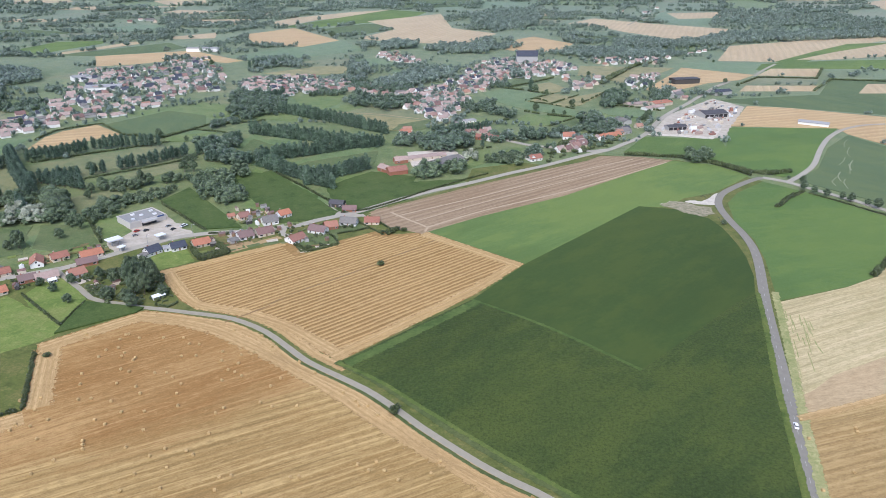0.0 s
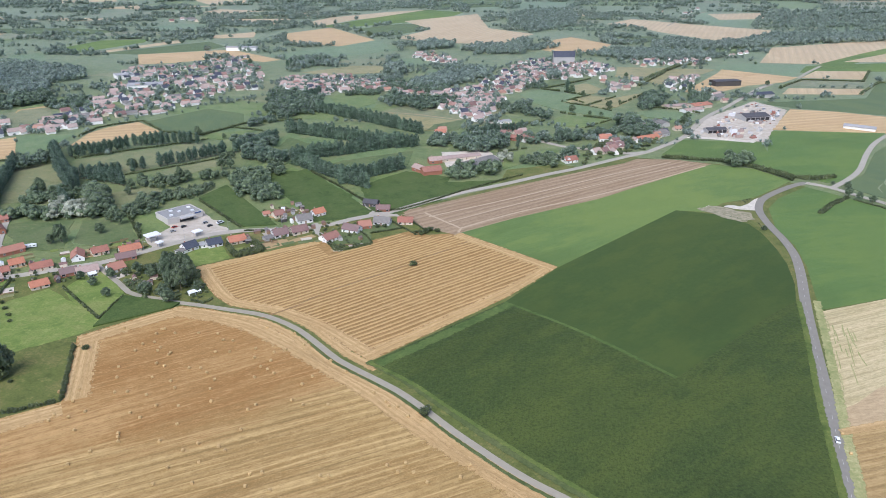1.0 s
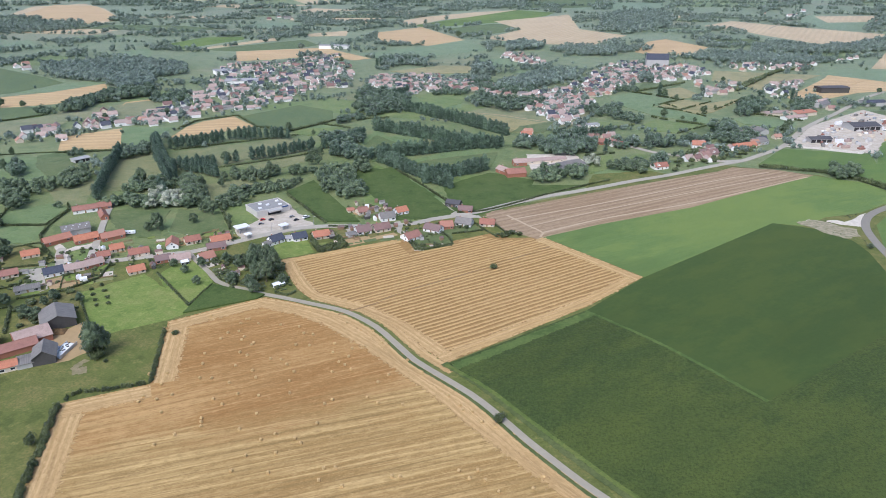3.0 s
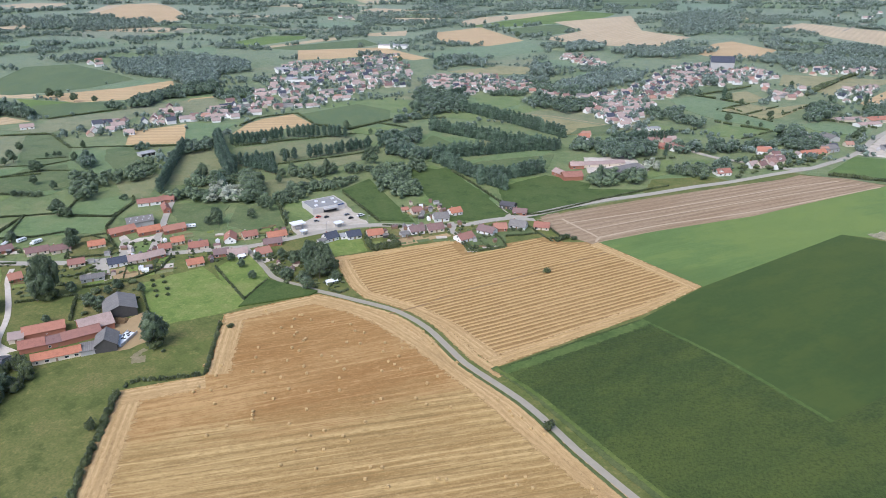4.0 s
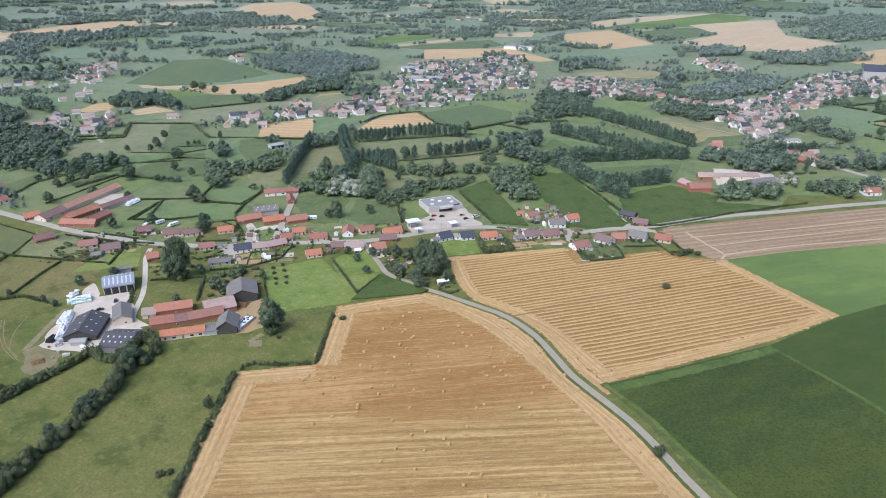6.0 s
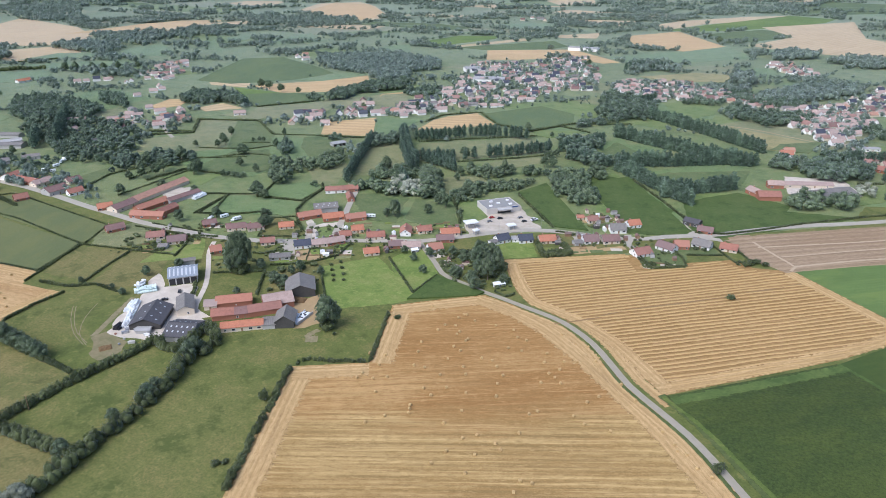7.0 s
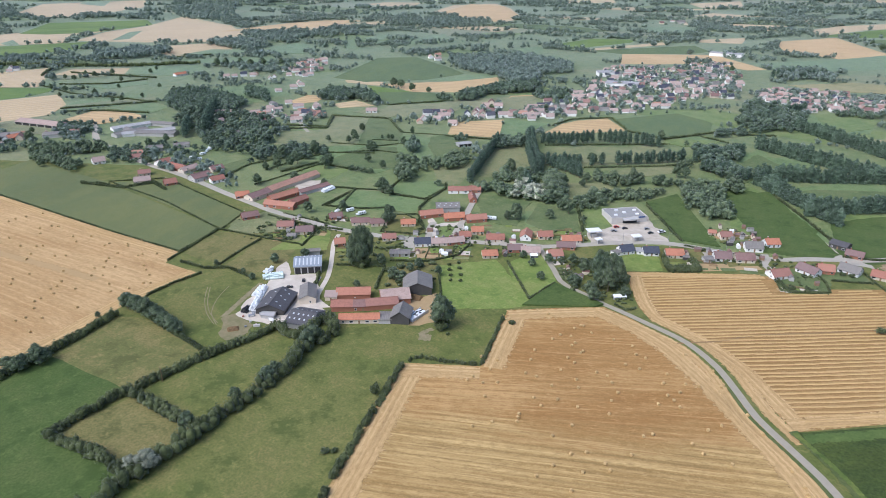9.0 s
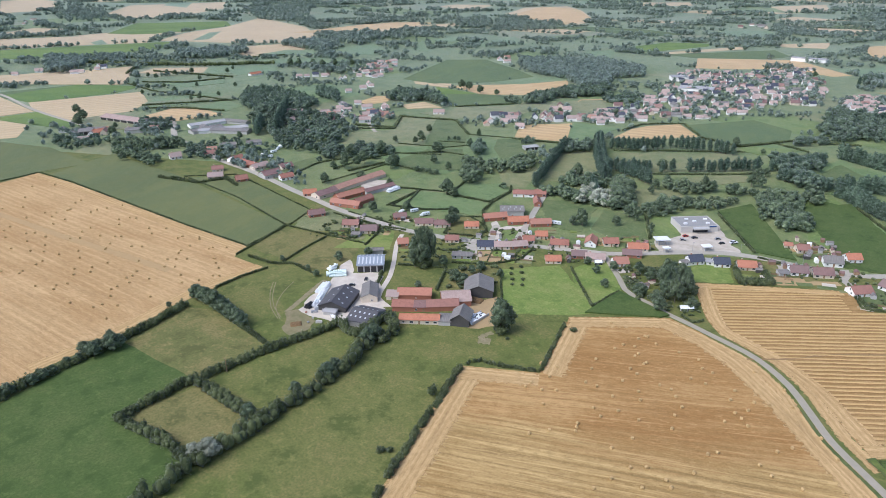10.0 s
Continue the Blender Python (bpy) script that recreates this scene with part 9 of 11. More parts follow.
wood([(-147.3, 1087.1), (-120.7, 1107.3), (-127.2, 1160.7), (-152.4, 1151.6)], 9, 17, "dense dark green wood of broadleaf trees")
wood([(-307.7, 1156.7), (-289.8, 1150.5), (-284.0, 1204.9), (-296.3, 1235.2), (-317.2, 1206.6)], 9, 12, "dense dark green wood of broadleaf trees")
wood([(-275.4, 1181.3), (-235.1, 1157.8), (-241.9, 1213.3), (-276.4, 1214.4)], 9, 11, "dense dark green wood of broadleaf trees")
wood([(-178.0, 1045.4), (-141.7, 1048.6), (-113.6, 1049.0), (-121.6, 1080.8), (-171.2, 1078.5)], 9, 9, "dense dark green wood of broadleaf trees")
wood([(-122.4, 1373.1), (-61.0, 1436.0), (-53.4, 1490.6), (-97.7, 1511.2), (-125.4, 1455.7)], 11, 14, "dense dark green wood of broadleaf trees")
wood([(-38.9, 1395.4), (56.8, 1355.5), (84.6, 1365.5), (78.2, 1437.7), (-0.7, 1466.2)], 11, 13, "dense dark green wood of broadleaf trees")
wood([(-20.7, 663.7), (-3.0, 652.8), (25.7, 672.5), (31.9, 709.0), (10.4, 716.4), (-20.5, 705.3)], 7, 13, "dense dark green wood of broadleaf trees")
wood([(-50.3, 681.7), (-39.4, 677.2), (-31.1, 705.9), (-47.5, 709.1)], 7, 9, "dense dark green wood of broadleaf trees")
wood([(-25.6, 575.1), (-12.7, 564.8), (16.6, 590.2), (18.7, 613.2), (-6.3, 614.2), (-25.5, 604.0)], 7, 11, "dense dark green wood of broadleaf trees")
wood([(11.6, 637.9), (25.4, 622.2), (33.7, 638.8), (20.9, 652.0)], 7, 9, "silvery willows along the stream", material=LEAF_SILVER)
wood([(149.9, 762.8), (164.7, 753.3), (176.8, 786.0), (159.8, 793.3)], 8, 19, "dense dark green wood of broadleaf trees")
wood([(76.8, 695.4), (108.2, 717.9), (147.5, 742.1), (192.5, 755.0), (200.6, 776.5), (151.7, 765.5), (105.7, 744.6), (75.6, 713.6)], 7, 8, "dense dark green wood of broadleaf trees")
wood([(40.2, 706.9), (64.8, 688.0), (76.5, 723.2), (50.3, 731.4)], 7, 9, "dense dark green wood of broadleaf trees")
wood([(226.0, 638.1), (233.7, 622.0), (252.3, 635.8), (256.5, 655.2), (237.6, 658.1)], 6, 12, "round clump of dark trees at the field corner", material=LEAF)
wood([(36.8, 852.2), (55.6, 821.9), (67.1, 844.5), (59.6, 891.0), (42.0, 896.9)], 8, 10, "dense dark green wood of broadleaf trees")
wood([(189.4, 862.1), (208.9, 863.4), (217.9, 898.0), (201.3, 904.0)], 8, 11, "dense dark green wood of broadleaf trees")
wood([(41.8, 629.8), (64.6, 621.8), (98.2, 642.5), (92.7, 662.1), (61.9, 652.2), (45.3, 645.4)], 7, 7, "dark garden trees of the hamlet")
wood([(137.6, 685.7), (152.0, 673.7), (164.9, 696.0), (154.1, 713.6)], 7, 6, "dark garden trees of the hamlet")
wood([(266.4, 919.2), (284.0, 891.9), (299.8, 921.5), (288.2, 958.8)], 9, 8, "dark garden trees of the hamlet")
wood([(-141.9, 999.7), (-89.1, 948.5), (-44.1, 963.9), (-42.0, 1006.9), (-96.1, 1025.7), (-146.2, 1031.4)], 9, 10, "dense dark green wood of broadleaf trees")
wood([(-18.9, 1326.3), (89.2, 1398.3), (162.3, 1473.6), (142.5, 1508.6), (12.9, 1424.9)], 11, 10, "dense dark green wood of broadleaf trees")
wood([(193.0, 1359.8), (249.4, 1319.8), (367.4, 1301.3), (448.0, 1366.5), (422.9, 1428.0), (266.0, 1414.0)], 10, 11, "dense dark green wood of broadleaf trees")
wood([(348.6, 1490.7), (479.0, 1467.0), (604.9, 1532.8), (635.5, 1614.6), (459.1, 1557.5), (365.7, 1568.4)], 11, 12, "dense dark green wood of broadleaf trees")
wood([(153.6, 742.5), (164.8, 723.6), (193.2, 744.9), (194.2, 776.1), (169.9, 764.0)], 7, 11)
wood([(79.5, 711.5), (97.1, 698.8), (103.2, 724.8), (83.1, 730.9)], 7, 13)
wood([(59.3, 828.3), (80.5, 802.7), (86.2, 830.0), (68.3, 860.8)], 7, 10)
wood([(41.5, 624.2), (66.4, 612.8), (77.9, 626.2), (66.3, 640.7), (43.8, 637.5)], 6, 9)
wood([(78.8, 649.2), (94.0, 642.2), (97.6, 658.3), (83.8, 665.7)], 6, 11)
wood([(98.6, 670.7), (108.6, 667.1), (110.2, 686.3)], 6, 9)
wood([(205.7, 915.1), (221.2, 880.9), (238.0, 932.2), (226.0, 962.4)], 7, 13)
wood([(271.9, 934.5), (292.4, 921.0), (306.0, 960.0), (288.8, 974.9)], 7, 9)
wood([(61.0, 996.7), (94.6, 999.1), (92.3, 1030.2), (67.6, 1028.4)], 8, 8)
wood([(100.9, 1083.9), (116.4, 1085.1), (120.0, 1121.9), (107.1, 1126.4)], 8, 14)
wood([(-48.3, 683.7), (-22.3, 668.0), (-17.7, 703.5), (-44.6, 716.0)], 7, 11)
wood([(-15.4, 729.9), (17.4, 726.9), (20.9, 752.3), (-9.9, 755.7)], 7, 10)
wood([(119.2, 720.9), (138.9, 726.9), (144.4, 752.1), (125.2, 745.8)], 7, 10)
wood([(19.6, 854.3), (37.3, 830.0), (44.7, 876.1), (23.8, 888.6)], 8, 10)
wood([(266.3, 1042.9), (278.4, 1025.5), (281.7, 1072.6)], 8, 9)
wood([(248.0, 1005.7), (255.2, 989.1), (264.1, 1033.5)], 8, 9)
tree("poplar", 119.4, 979.5, 20, 0.95, 0)
tree("oak", 125.2, 975.8, 12, 0.95, 1)
tree("oak", 137.6, 952.3, 9, 0.95, 2)
tree("oak", 111.4, 850.5, 11, 0.95, 0)
tree("oak", 159.8, 883.7, 9, 0.95, 1)
tree("oak", 165.0, 898.0, 7, 0.95, 2)
tree("poplar", 287.5, 987.2, 17, 0.95, 0)
tree("oak", 227.6, 789.1, 13, 0.95, 1)
tree("oak", 239.8, 818.6, 11, 0.95, 2)
tree("oak", 225.4, 1119.3, 8, 0.95, 0)
tree("oak", 40.0, 624.1, 9, 0.95, 1)
tree("poplar", 38.4, 680.0, 14, 0.95, 2)
tree("oak", 143.6, 833.7, 6, 0.95, 0)
tree("oak", 130.9, 839.1, 6, 0.95, 1)
tree("oak", 179.2, 913.3, 5, 0.95, 2)
tree("oak", 238.9, 895.9, 8, 0.95, 0)
hedge([(86.1, 1002.8), (115.9, 983.5), (142.5, 960.6)], 3, 3.5, "rough dark green hedge between pastures", 0.5, 0, 0.25)
hedge([(104.7, 912.0), (137.0, 892.6), (160.6, 863.5)], 2.2, 2.4, "rough dark green hedge between pastures", 0.5, 0, 0.25)
hedge([(105.1, 915.7), (148.5, 965.1)], 2, 2.2, "rough dark green hedge between pastures", 0.5, 0, 0.25)
hedge([(135.3, 896.0), (180.6, 955.3)], 2, 2.4, "rough dark green hedge between pastures", 0.5, 0, 0.25)
hedge([(156.1, 869.9), (232.3, 991.7)], 2.4, 3, "rough dark green hedge between pastures", 0.5, 0, 0.25)
hedge([(96.6, 846.4), (122.9, 829.3), (154.0, 816.1)], 3, 3.4, "rough dark green hedge between pastures", 0.5, 0, 0.25)
hedge([(117.1, 771.4), (154.0, 816.1)], 2.2, 2.4, "rough dark green hedge between pastures", 0.5, 0, 0.25)
hedge([(245.5, 1084.7), (339.0, 1245.3)], 6, 6, "rough dark green hedge between pastures", 0.5, 0, 0.25)
hedge([(201.3, 893.4), (241.7, 878.9), (265.1, 857.3)], 2.6, 2.8, "rough dark green hedge between pastures", 0.5, 0, 0.25)
hedge([(19.0, 662.0), (47.3, 678.3)], 2, 2.4, "rough dark green hedge between pastures", 0.5, 0, 0.25)
hedge([(27.3, 760.6), (45.6, 780.7), (74.0, 802.3)], 2.6, 3, "rough dark green hedge between pastures", 0.5, 0, 0.25)
hedge([(90.5, 1007.5), (122.1, 1041.7), (166.5, 1094.0)], 3, 3.5, "rough dark green hedge between pastures", 0.5, 0, 0.25)
hedge([(120.1, 931.7), (133.6, 910.3)], 2, 3, "rough dark green hedge between pastures", 0.5, 0, 0.25)
tree("oak", -362.2, 167.9, 10, 1.0, 0)
tree("oak", -354.3, 169.2, 11, 1.0, 1)
tree("oak", -344.7, 169.5, 12, 1.0, 2)
tree("oak", -335.6, 169.6, 10, 1.0, 0)
tree("oak", -326.8, 169.7, 10, 1.0, 1)
tree("oak", -317.7, 169.5, 9, 1.0, 2)
tree("oak", -345.6, 101.2, 8, 1.0, 0)
tree("oak", -340.3, 103.6, 9, 1.0, 1)
tree("oak", -339.6, 112.4, 10, 1.0, 2)
tree("oak", -340.3, 116.3, 8, 1.0, 0)
wood([(-404.9, 426.0), (-392.8, 437.8), (-406.4, 461.1), (-394.5, 478.7), (-386.2, 502.8), (-396.4, 525.3), (-415.5, 526.3), (-411.7, 497.2), (-421.4, 479.5), (-453.2, 489.8), (-439.8, 465.9)], 7, 11, "belt of trees along the stream")
wood([(-463.8, 505.1), (-449.1, 502.6), (-469.7, 527.3), (-483.3, 530.9)], 7, 12, "belt of trees along the stream")
wood([(-369.1, 438.8), (-360.2, 437.6), (-368.3, 452.6), (-378.9, 453.4)], 7, 7, "belt of trees along the stream")
wood([(-337.2, 445.9), (-324.9, 454.6), (-302.8, 452.4), (-311.9, 466.7), (-329.5, 469.5), (-344.2, 459.7)], 6, 10, "belt of trees along the stream")
wood([(-302.8, 452.4), (-278.0, 461.3), (-285.6, 479.1), (-312.3, 475.7)], 6, 10, "silvery willows along the stream", material=LEAF_SILVER)
wood([(-277.4, 458.6), (-266.0, 468.4), (-284.9, 501.3), (-296.8, 503.6), (-285.6, 479.1)], 6, 13, "belt of trees along the stream")
wood([(-264.5, 454.9), (-247.0, 458.4), (-236.5, 476.1), (-241.5, 491.9), (-256.5, 486.5), (-253.9, 469.9)], 6, 8, "belt of trees along the stream")
wood([(-241.5, 494.9), (-227.0, 509.3), (-216.2, 519.5), (-211.9, 534.0), (-218.2, 543.5), (-234.9, 527.4), (-246.0, 512.0)], 6, 7, "belt of trees along the stream")
wood([(-342.4, 480.8), (-306.4, 496.9), (-314.5, 510.8), (-348.2, 493.6)], 6, 8, "belt of trees along the stream")
wood([(-204.9, 539.8), (-184.0, 526.2), (-172.7, 507.6), (-151.8, 507.8), (-154.9, 525.8), (-172.9, 544.6), (-178.5, 569.9), (-196.7, 577.8), (-210.9, 565.5)], 6.5, 9, "belt of trees along the stream")
wood([(-267.1, 540.0), (-244.4, 551.7), (-250.1, 562.5), (-270.7, 553.2)], 5, 5, "belt of trees along the stream")
wood([(-545.1, 418.1), (-535.3, 431.8), (-524.3, 457.0), (-531.8, 467.3), (-561.1, 460.6), (-568.1, 437.6)], 7, 9, "belt of trees along the stream")
wood([(-459.3, 424.7), (-434.2, 433.6), (-440.8, 440.7), (-464.9, 432.1)], 5, 6, "belt of trees along the stream")
wood([(-401.4, 566.7), (-389.9, 575.2), (-389.6, 598.0), (-402.2, 615.1), (-414.9, 593.6)], 6.5, 10, "belt of trees along the stream")
wood([(-453.2, 563.7), (-445.5, 580.3), (-453.8, 591.7), (-463.4, 583.4)], 6, 7, "belt of trees along the stream")
tree("oak", -1269.0, 503.3, 9, 0.8, 0)
tree("oak", -1190.9, 498.0, 9, 0.9, 1)
tree("oak", -1168.4, 501.8, 9, 1, 2)
tree("oak", -1188.4, 529.5, 11, 0.8, 0)
tree("oak", -1171.4, 535.8, 11, 0.9, 1)
tree("oak", -1178.2, 568.2, 10, 1, 2)
tree("oak", -1094.5, 540.5, 10, 0.8, 0)
tree("oak", -1115.8, 565.8, 8, 0.9, 1)
tree("oak", -1134.6, 610.9, 9, 1, 2)
tree("oak", -1162.4, 636.9, 8, 0.8, 0)
tree("oak", -1121.2, 446.3, 8, 0.9, 1)
tree("oak", -1079.5, 449.5, 9, 1, 2)
tree("oak", -1069.1, 470.1, 8, 0.8, 0)
tree("oak", -1010.2, 459.4, 11, 0.9, 1)
tree("oak", -1043.1, 509.9, 7, 1, 2)
tree("oak", -943.0, 492.3, 8, 0.8, 0)
tree("oak", -942.1, 450.7, 8, 0.9, 1)
tree("oak", -940.8, 462.2, 9, 1, 2)
tree("oak", -1039.6, 424.1, 8, 0.8, 0)
tree("oak", -996.1, 548.2, 8, 0.9, 1)
tree("oak", -965.7, 309.2, 13, 1, 2)
tree("oak", -909.7, 291.1, 12, 0.8, 0)
tree("oak", -843.2, 309.7, 8, 0.9, 1)
tree("oak", -1115.4, 725.3, 15, 1, 2)
tree("oak", -1103.4, 734.8, 16, 0.8, 0)
tree("oak", -1095.1, 759.0, 13, 0.9, 1)
tree("oak", -1064.1, 757.4, 14, 1, 2)
tree("oak", -1062.9, 784.5, 13, 0.8, 0)
tree("oak", -1038.9, 803.6, 12, 0.9, 1)
tree("oak", -1268.6, 756.3, 8, 1, 2)
tree("oak", -687.4, 380.1, 10, 0.8, 0)
tree("oak", -623.4, 325.7, 8, 0.9, 1)
tree("oak", -545.3, 418.6, 12, 1, 2)
tree("oak", -516.0, 412.2, 14, 0.8, 0)
tree("oak", -528.7, 443.6, 13, 0.9, 1)
tree("oak", -488.1, 426.1, 12, 1, 2)
tree("oak", -517.9, 390.8, 12, 0.8, 0)
tree("oak", -225.8, 586.4, 11, 0.9, 1)
tree("oak", -274.5, 511.6, 8, 0.8, 0)
tree("oak", -512.6, 401.0, 12, 0.9, 1)
tree("oak", -483.9, 417.4, 12, 1, 2)
tree("oak", -538.3, 451.9, 12, 0.8, 0)
tree("oak", -560.9, 539.0, 10, 0.9, 1)
tree("oak", -549.5, 515.9, 9, 1, 2)
tree("oak", -515.0, 532.6, 6, 0.8, 0)
tree("oak", -510.9, 534.1, 6, 0.9, 1)
tree("oak", -520.2, 528.6, 5, 1, 2)
tree("oak", -630.0, 523.7, 7, 1, 2)
tree("oak", -179.1, 966.0, 9, 0.8, 0)
tree("oak", -513.8, 712.6, 9, 0.9, 1)
tree("oak", -458.6, 749.4, 9, 1, 2)
tree("oak", -176.4, 1473.4, 6, 0.8, 0)
tree("oak", -290.8, 701.7, 11, 0.9, 1)
tree("oak", -313.0, 477.0, 10, 0.8, 0)
tree("oak", -347.8, 514.7, 12, 0.9, 1)
hedge([(-1157.9, 448.7), (-1054.0, 446.5), (-988.9, 465.7), (-897.0, 487.9)], 3, 2.5, "rough dark green hedge between pastures", 0.4, 0, 0)
hedge([(-957.1, 388.8), (-929.0, 436.4), (-900.7, 490.0)], 3, 3, "rough dark green hedge between pastures", 0.4, 0, 0)
hedge([(-932.7, 385.6), (-902.0, 415.6), (-840.0, 444.4)], 3, 3, "rough dark green hedge between pastures", 0.4, 0, 0)
hedge([(-1147.6, 470.3), (-1091.4, 515.9), (-1083.2, 577.6)], 3, 3, "rough dark green hedge between pastures", 0.4, 0, 0)
hedge([(-1250.9, 533.7), (-1132.4, 574.5), (-1082.9, 592.3)], 4, 4, "rough dark green hedge between pastures", 0.4, 0, 0)
hedge([(-1442.1, 493.0), (-1342.6, 553.8), (-1236.7, 629.0), (-1164.5, 722.0)], 7, 8, "rough dark green hedge between pastures", 0.4, 0, 0)
hedge([(-1508.6, 527.1), (-1407.4, 647.5)], 5, 6, "rough dark green hedge between pastures", 0.4, 0, 0)
hedge([(-1257.5, 489.2), (-1391.5, 580.0)], 4, 5, "rough dark green hedge between pastures", 0.4, 0, 0)
hedge([(-1281.9, 745.9), (-1258.1, 806.6)], 4, 4, "rough dark green hedge between pastures", 0.4, 0, 0)
hedge([(-393.3, 349.4), (-419.3, 394.1)], 1.8, 1.8, "rough dark green hedge between pastures", 0.4, 0, 0)
hedge([(-650.1, 507.0), (-609.6, 531.0), (-643.2, 569.9)], 3, 2.5, "rough dark green hedge between pastures", 0.4, 0, 0)
hedge([(-523.6, 561.8), (-461.9, 588.8)], 1.40, 1.50, "rough dark green hedge between pastures", 0.4, 0, 0)
hedge([(228.8, 1040.2), (295.9, 1168.9)], 5, 5, "rough dark green hedge between pastures", 0.4, 0, 0)
wood([(-325.4, 455.5), (-311.6, 452.8), (-301.7, 456.6), (-274.3, 454.6), (-267.2, 460.6), (-253.9, 466.9), (-253.6, 475.2), (-276.4, 478.8), (-283.9, 469.0), (-308.1, 467.8), (-333.7, 468.9)], 6, 9, "belt of trees along the stream")
wood([(-315.3, 467.4), (-284.7, 468.9), (-291.3, 483.0), (-317.5, 484.2)], 6, 10, "silvery willows along the stream", material=LEAF_SILVER)
wood([(-343.9, 485.3), (-320.3, 489.0), (-293.5, 495.5), (-291.5, 508.7), (-304.1, 524.7), (-332.7, 510.7), (-354.7, 502.8)], 7, 10, "belt of trees along the stream")
wood([(-288.3, 475.8), (-274.0, 474.2), (-290.6, 511.5), (-309.1, 527.3), (-307.6, 510.6)], 6.5, 13, "belt of trees along the stream")
wood([(-262.1, 458.6), (-251.6, 475.3), (-237.7, 491.9), (-214.2, 515.4), (-215.9, 526.4), (-241.0, 515.4), (-252.7, 501.4), (-258.6, 485.9)], 5.5, 7.5, "belt of trees along the stream")
wood([(-256.0, 484.7), (-240.4, 493.0), (-245.8, 505.7), (-258.6, 499.8)], 6, 10, "belt of trees along the stream")
wood([(-276.4, 529.0), (-253.8, 524.4), (-239.4, 545.6), (-244.7, 559.2), (-279.1, 545.0)], 6.5, 9, "belt of trees along the stream")
wood([(-233.0, 547.5), (-213.0, 557.7), (-215.4, 572.0), (-233.5, 567.8)], 6, 8, "belt of trees along the stream")
wood([(-220.6, 626.6), (-196.5, 607.4), (-176.3, 608.5), (-178.0, 625.2), (-202.2, 645.4), (-226.7, 654.2)], 6.5, 10, "dense dark green wood of broadleaf trees")
wood([(-185.6, 573.6), (-166.5, 571.4), (-171.1, 592.9), (-187.0, 595.5)], 6.5, 10, "dense dark green wood of broadleaf trees")
wood([(-243.7, 672.4), (-228.0, 658.3), (-204.9, 674.6), (-211.1, 701.4), (-236.7, 686.1)], 6.5, 11, "dense dark green wood of broadleaf trees")
wood([(-401.6, 578.7), (-386.2, 586.4), (-398.0, 611.0), (-418.6, 606.2)], 7, 9, "belt of trees along the stream")
wood([(-247.3, 461.5), (-245.9, 463.9), (-220.2, 422.9), (-222.3, 420.9)], 5, 4.5, "belt of trees along the stream")
wood([(-200.0, 532.9), (-182.7, 507.6), (-160.6, 499.6), (-151.9, 515.8), (-178.5, 545.8), (-180.9, 570.6), (-203.6, 580.9), (-212.7, 575.4)], 7.5, 9.5, "belt of trees along the stream")
tree("oak", -218.5, 588.6, 11, 0.8, 0)
tree("oak", -298.8, 577.5, 11, 0.45, 1)
tree("oak", -294.8, 582.7, 12, 0.45, 2)
tree("oak", -247.5, 548.2, 14, 0.6, 0)
tree("oak", -275.0, 416.5, 13, 0.8, 1)
tree("oak", -279.4, 412.5, 7, 0.9, 2)
tree("oak", -341.5, 508.9, 13, 0.5, 0)
tree("oak", -167.2, 351.1, 17, 0.62, 1)
tree("oak", -179.8, 362.0, 16, 0.62, 2)
tree("oak", -166.4, 363.3, 15, 0.6, 0)
tree("oak", -173.7, 342.3, 9, 0.95, 1)
tree("oak", -185.9, 344.5, 8, 1, 2)
tree("oak", -190.3, 365.4, 10, 0.8, 0)
tree("oak", -202.0, 371.4, 8, 0.9, 1)
tree("oak", -157.1, 350.6, 7, 1, 2)
tree("oak", -181.2, 374.1, 14, 0.65, 0)
tree("oak", -175.2, 374.5, 14, 0.6, 1)
tree("oak", -172.6, 350.9, 13, 0.7, 2)

# ---- standing trees ----
tree("oak", -304.9, 287.6, 27, 0.5, 1)
tree("oak", -302.8, 292.0, 26, 0.5, 2)
tree("oak", -302.1, 287.9, 20, 0.6, 0)
tree("oak", -307.7, 287.3, 21, 0.55, 1)
tree("oak", -305.9, 284.3, 15, 0.7, 2)
tree("oak", -213.9, 259.0, 20, 0.72, 0)
tree("oak", -213.5, 262.6, 16, 0.75, 1)
tree("oak", -405.8, 332.3, 9, 1, 2)
tree("oak", -522.2, 381.2, 8, 1, 0)
tree("oak", -190.6, 365.5, 10, 0.8, 1)
tree("oak", -183.5, 367.1, 12, 0.7, 2)
tree("oak", -176.6, 366.4, 14, 0.65, 0)
tree("oak", -168.4, 362.1, 13, 0.6, 1)
tree("oak", -184.5, 345.7, 8, 0.9, 2)
tree("oak", -168.1, 336.0, 9, 1, 0)
tree("oak", -172.7, 374.3, 13, 0.6, 1)
tree("oak", -187.5, 379.5, 12, 0.7, 2)
tree("oak", -176.9, 375.5, 14, 0.6, 0)
tree("oak", -165.4, 364.1, 11, 0.6, 1)
tree("oak", -492.1, 350.0, 10, 1, 2)
tree("oak", -394.2, 399.6, 12, 1.1, 0)
tree("oak", -384.8, 398.5, 9, 1, 1)
tree("oak", -259.3, 453.7, 9, 1, 2)
tree("oak", -251.1, 450.1, 12, 0.7, 0)
tree("oak", -256.3, 432.4, 8, 1, 1)
tree("oak", -342.4, 350.8, 9, 1, 2)
tree("oak", -342.7, 356.8, 8, 1, 0)
tree("oak", -387.0, 350.0, 8, 1, 1)
tree("oak", -326.4, 269.4, 6, 1, 2)
tree("oak", -348.9, 257.7, 7, 1, 0)
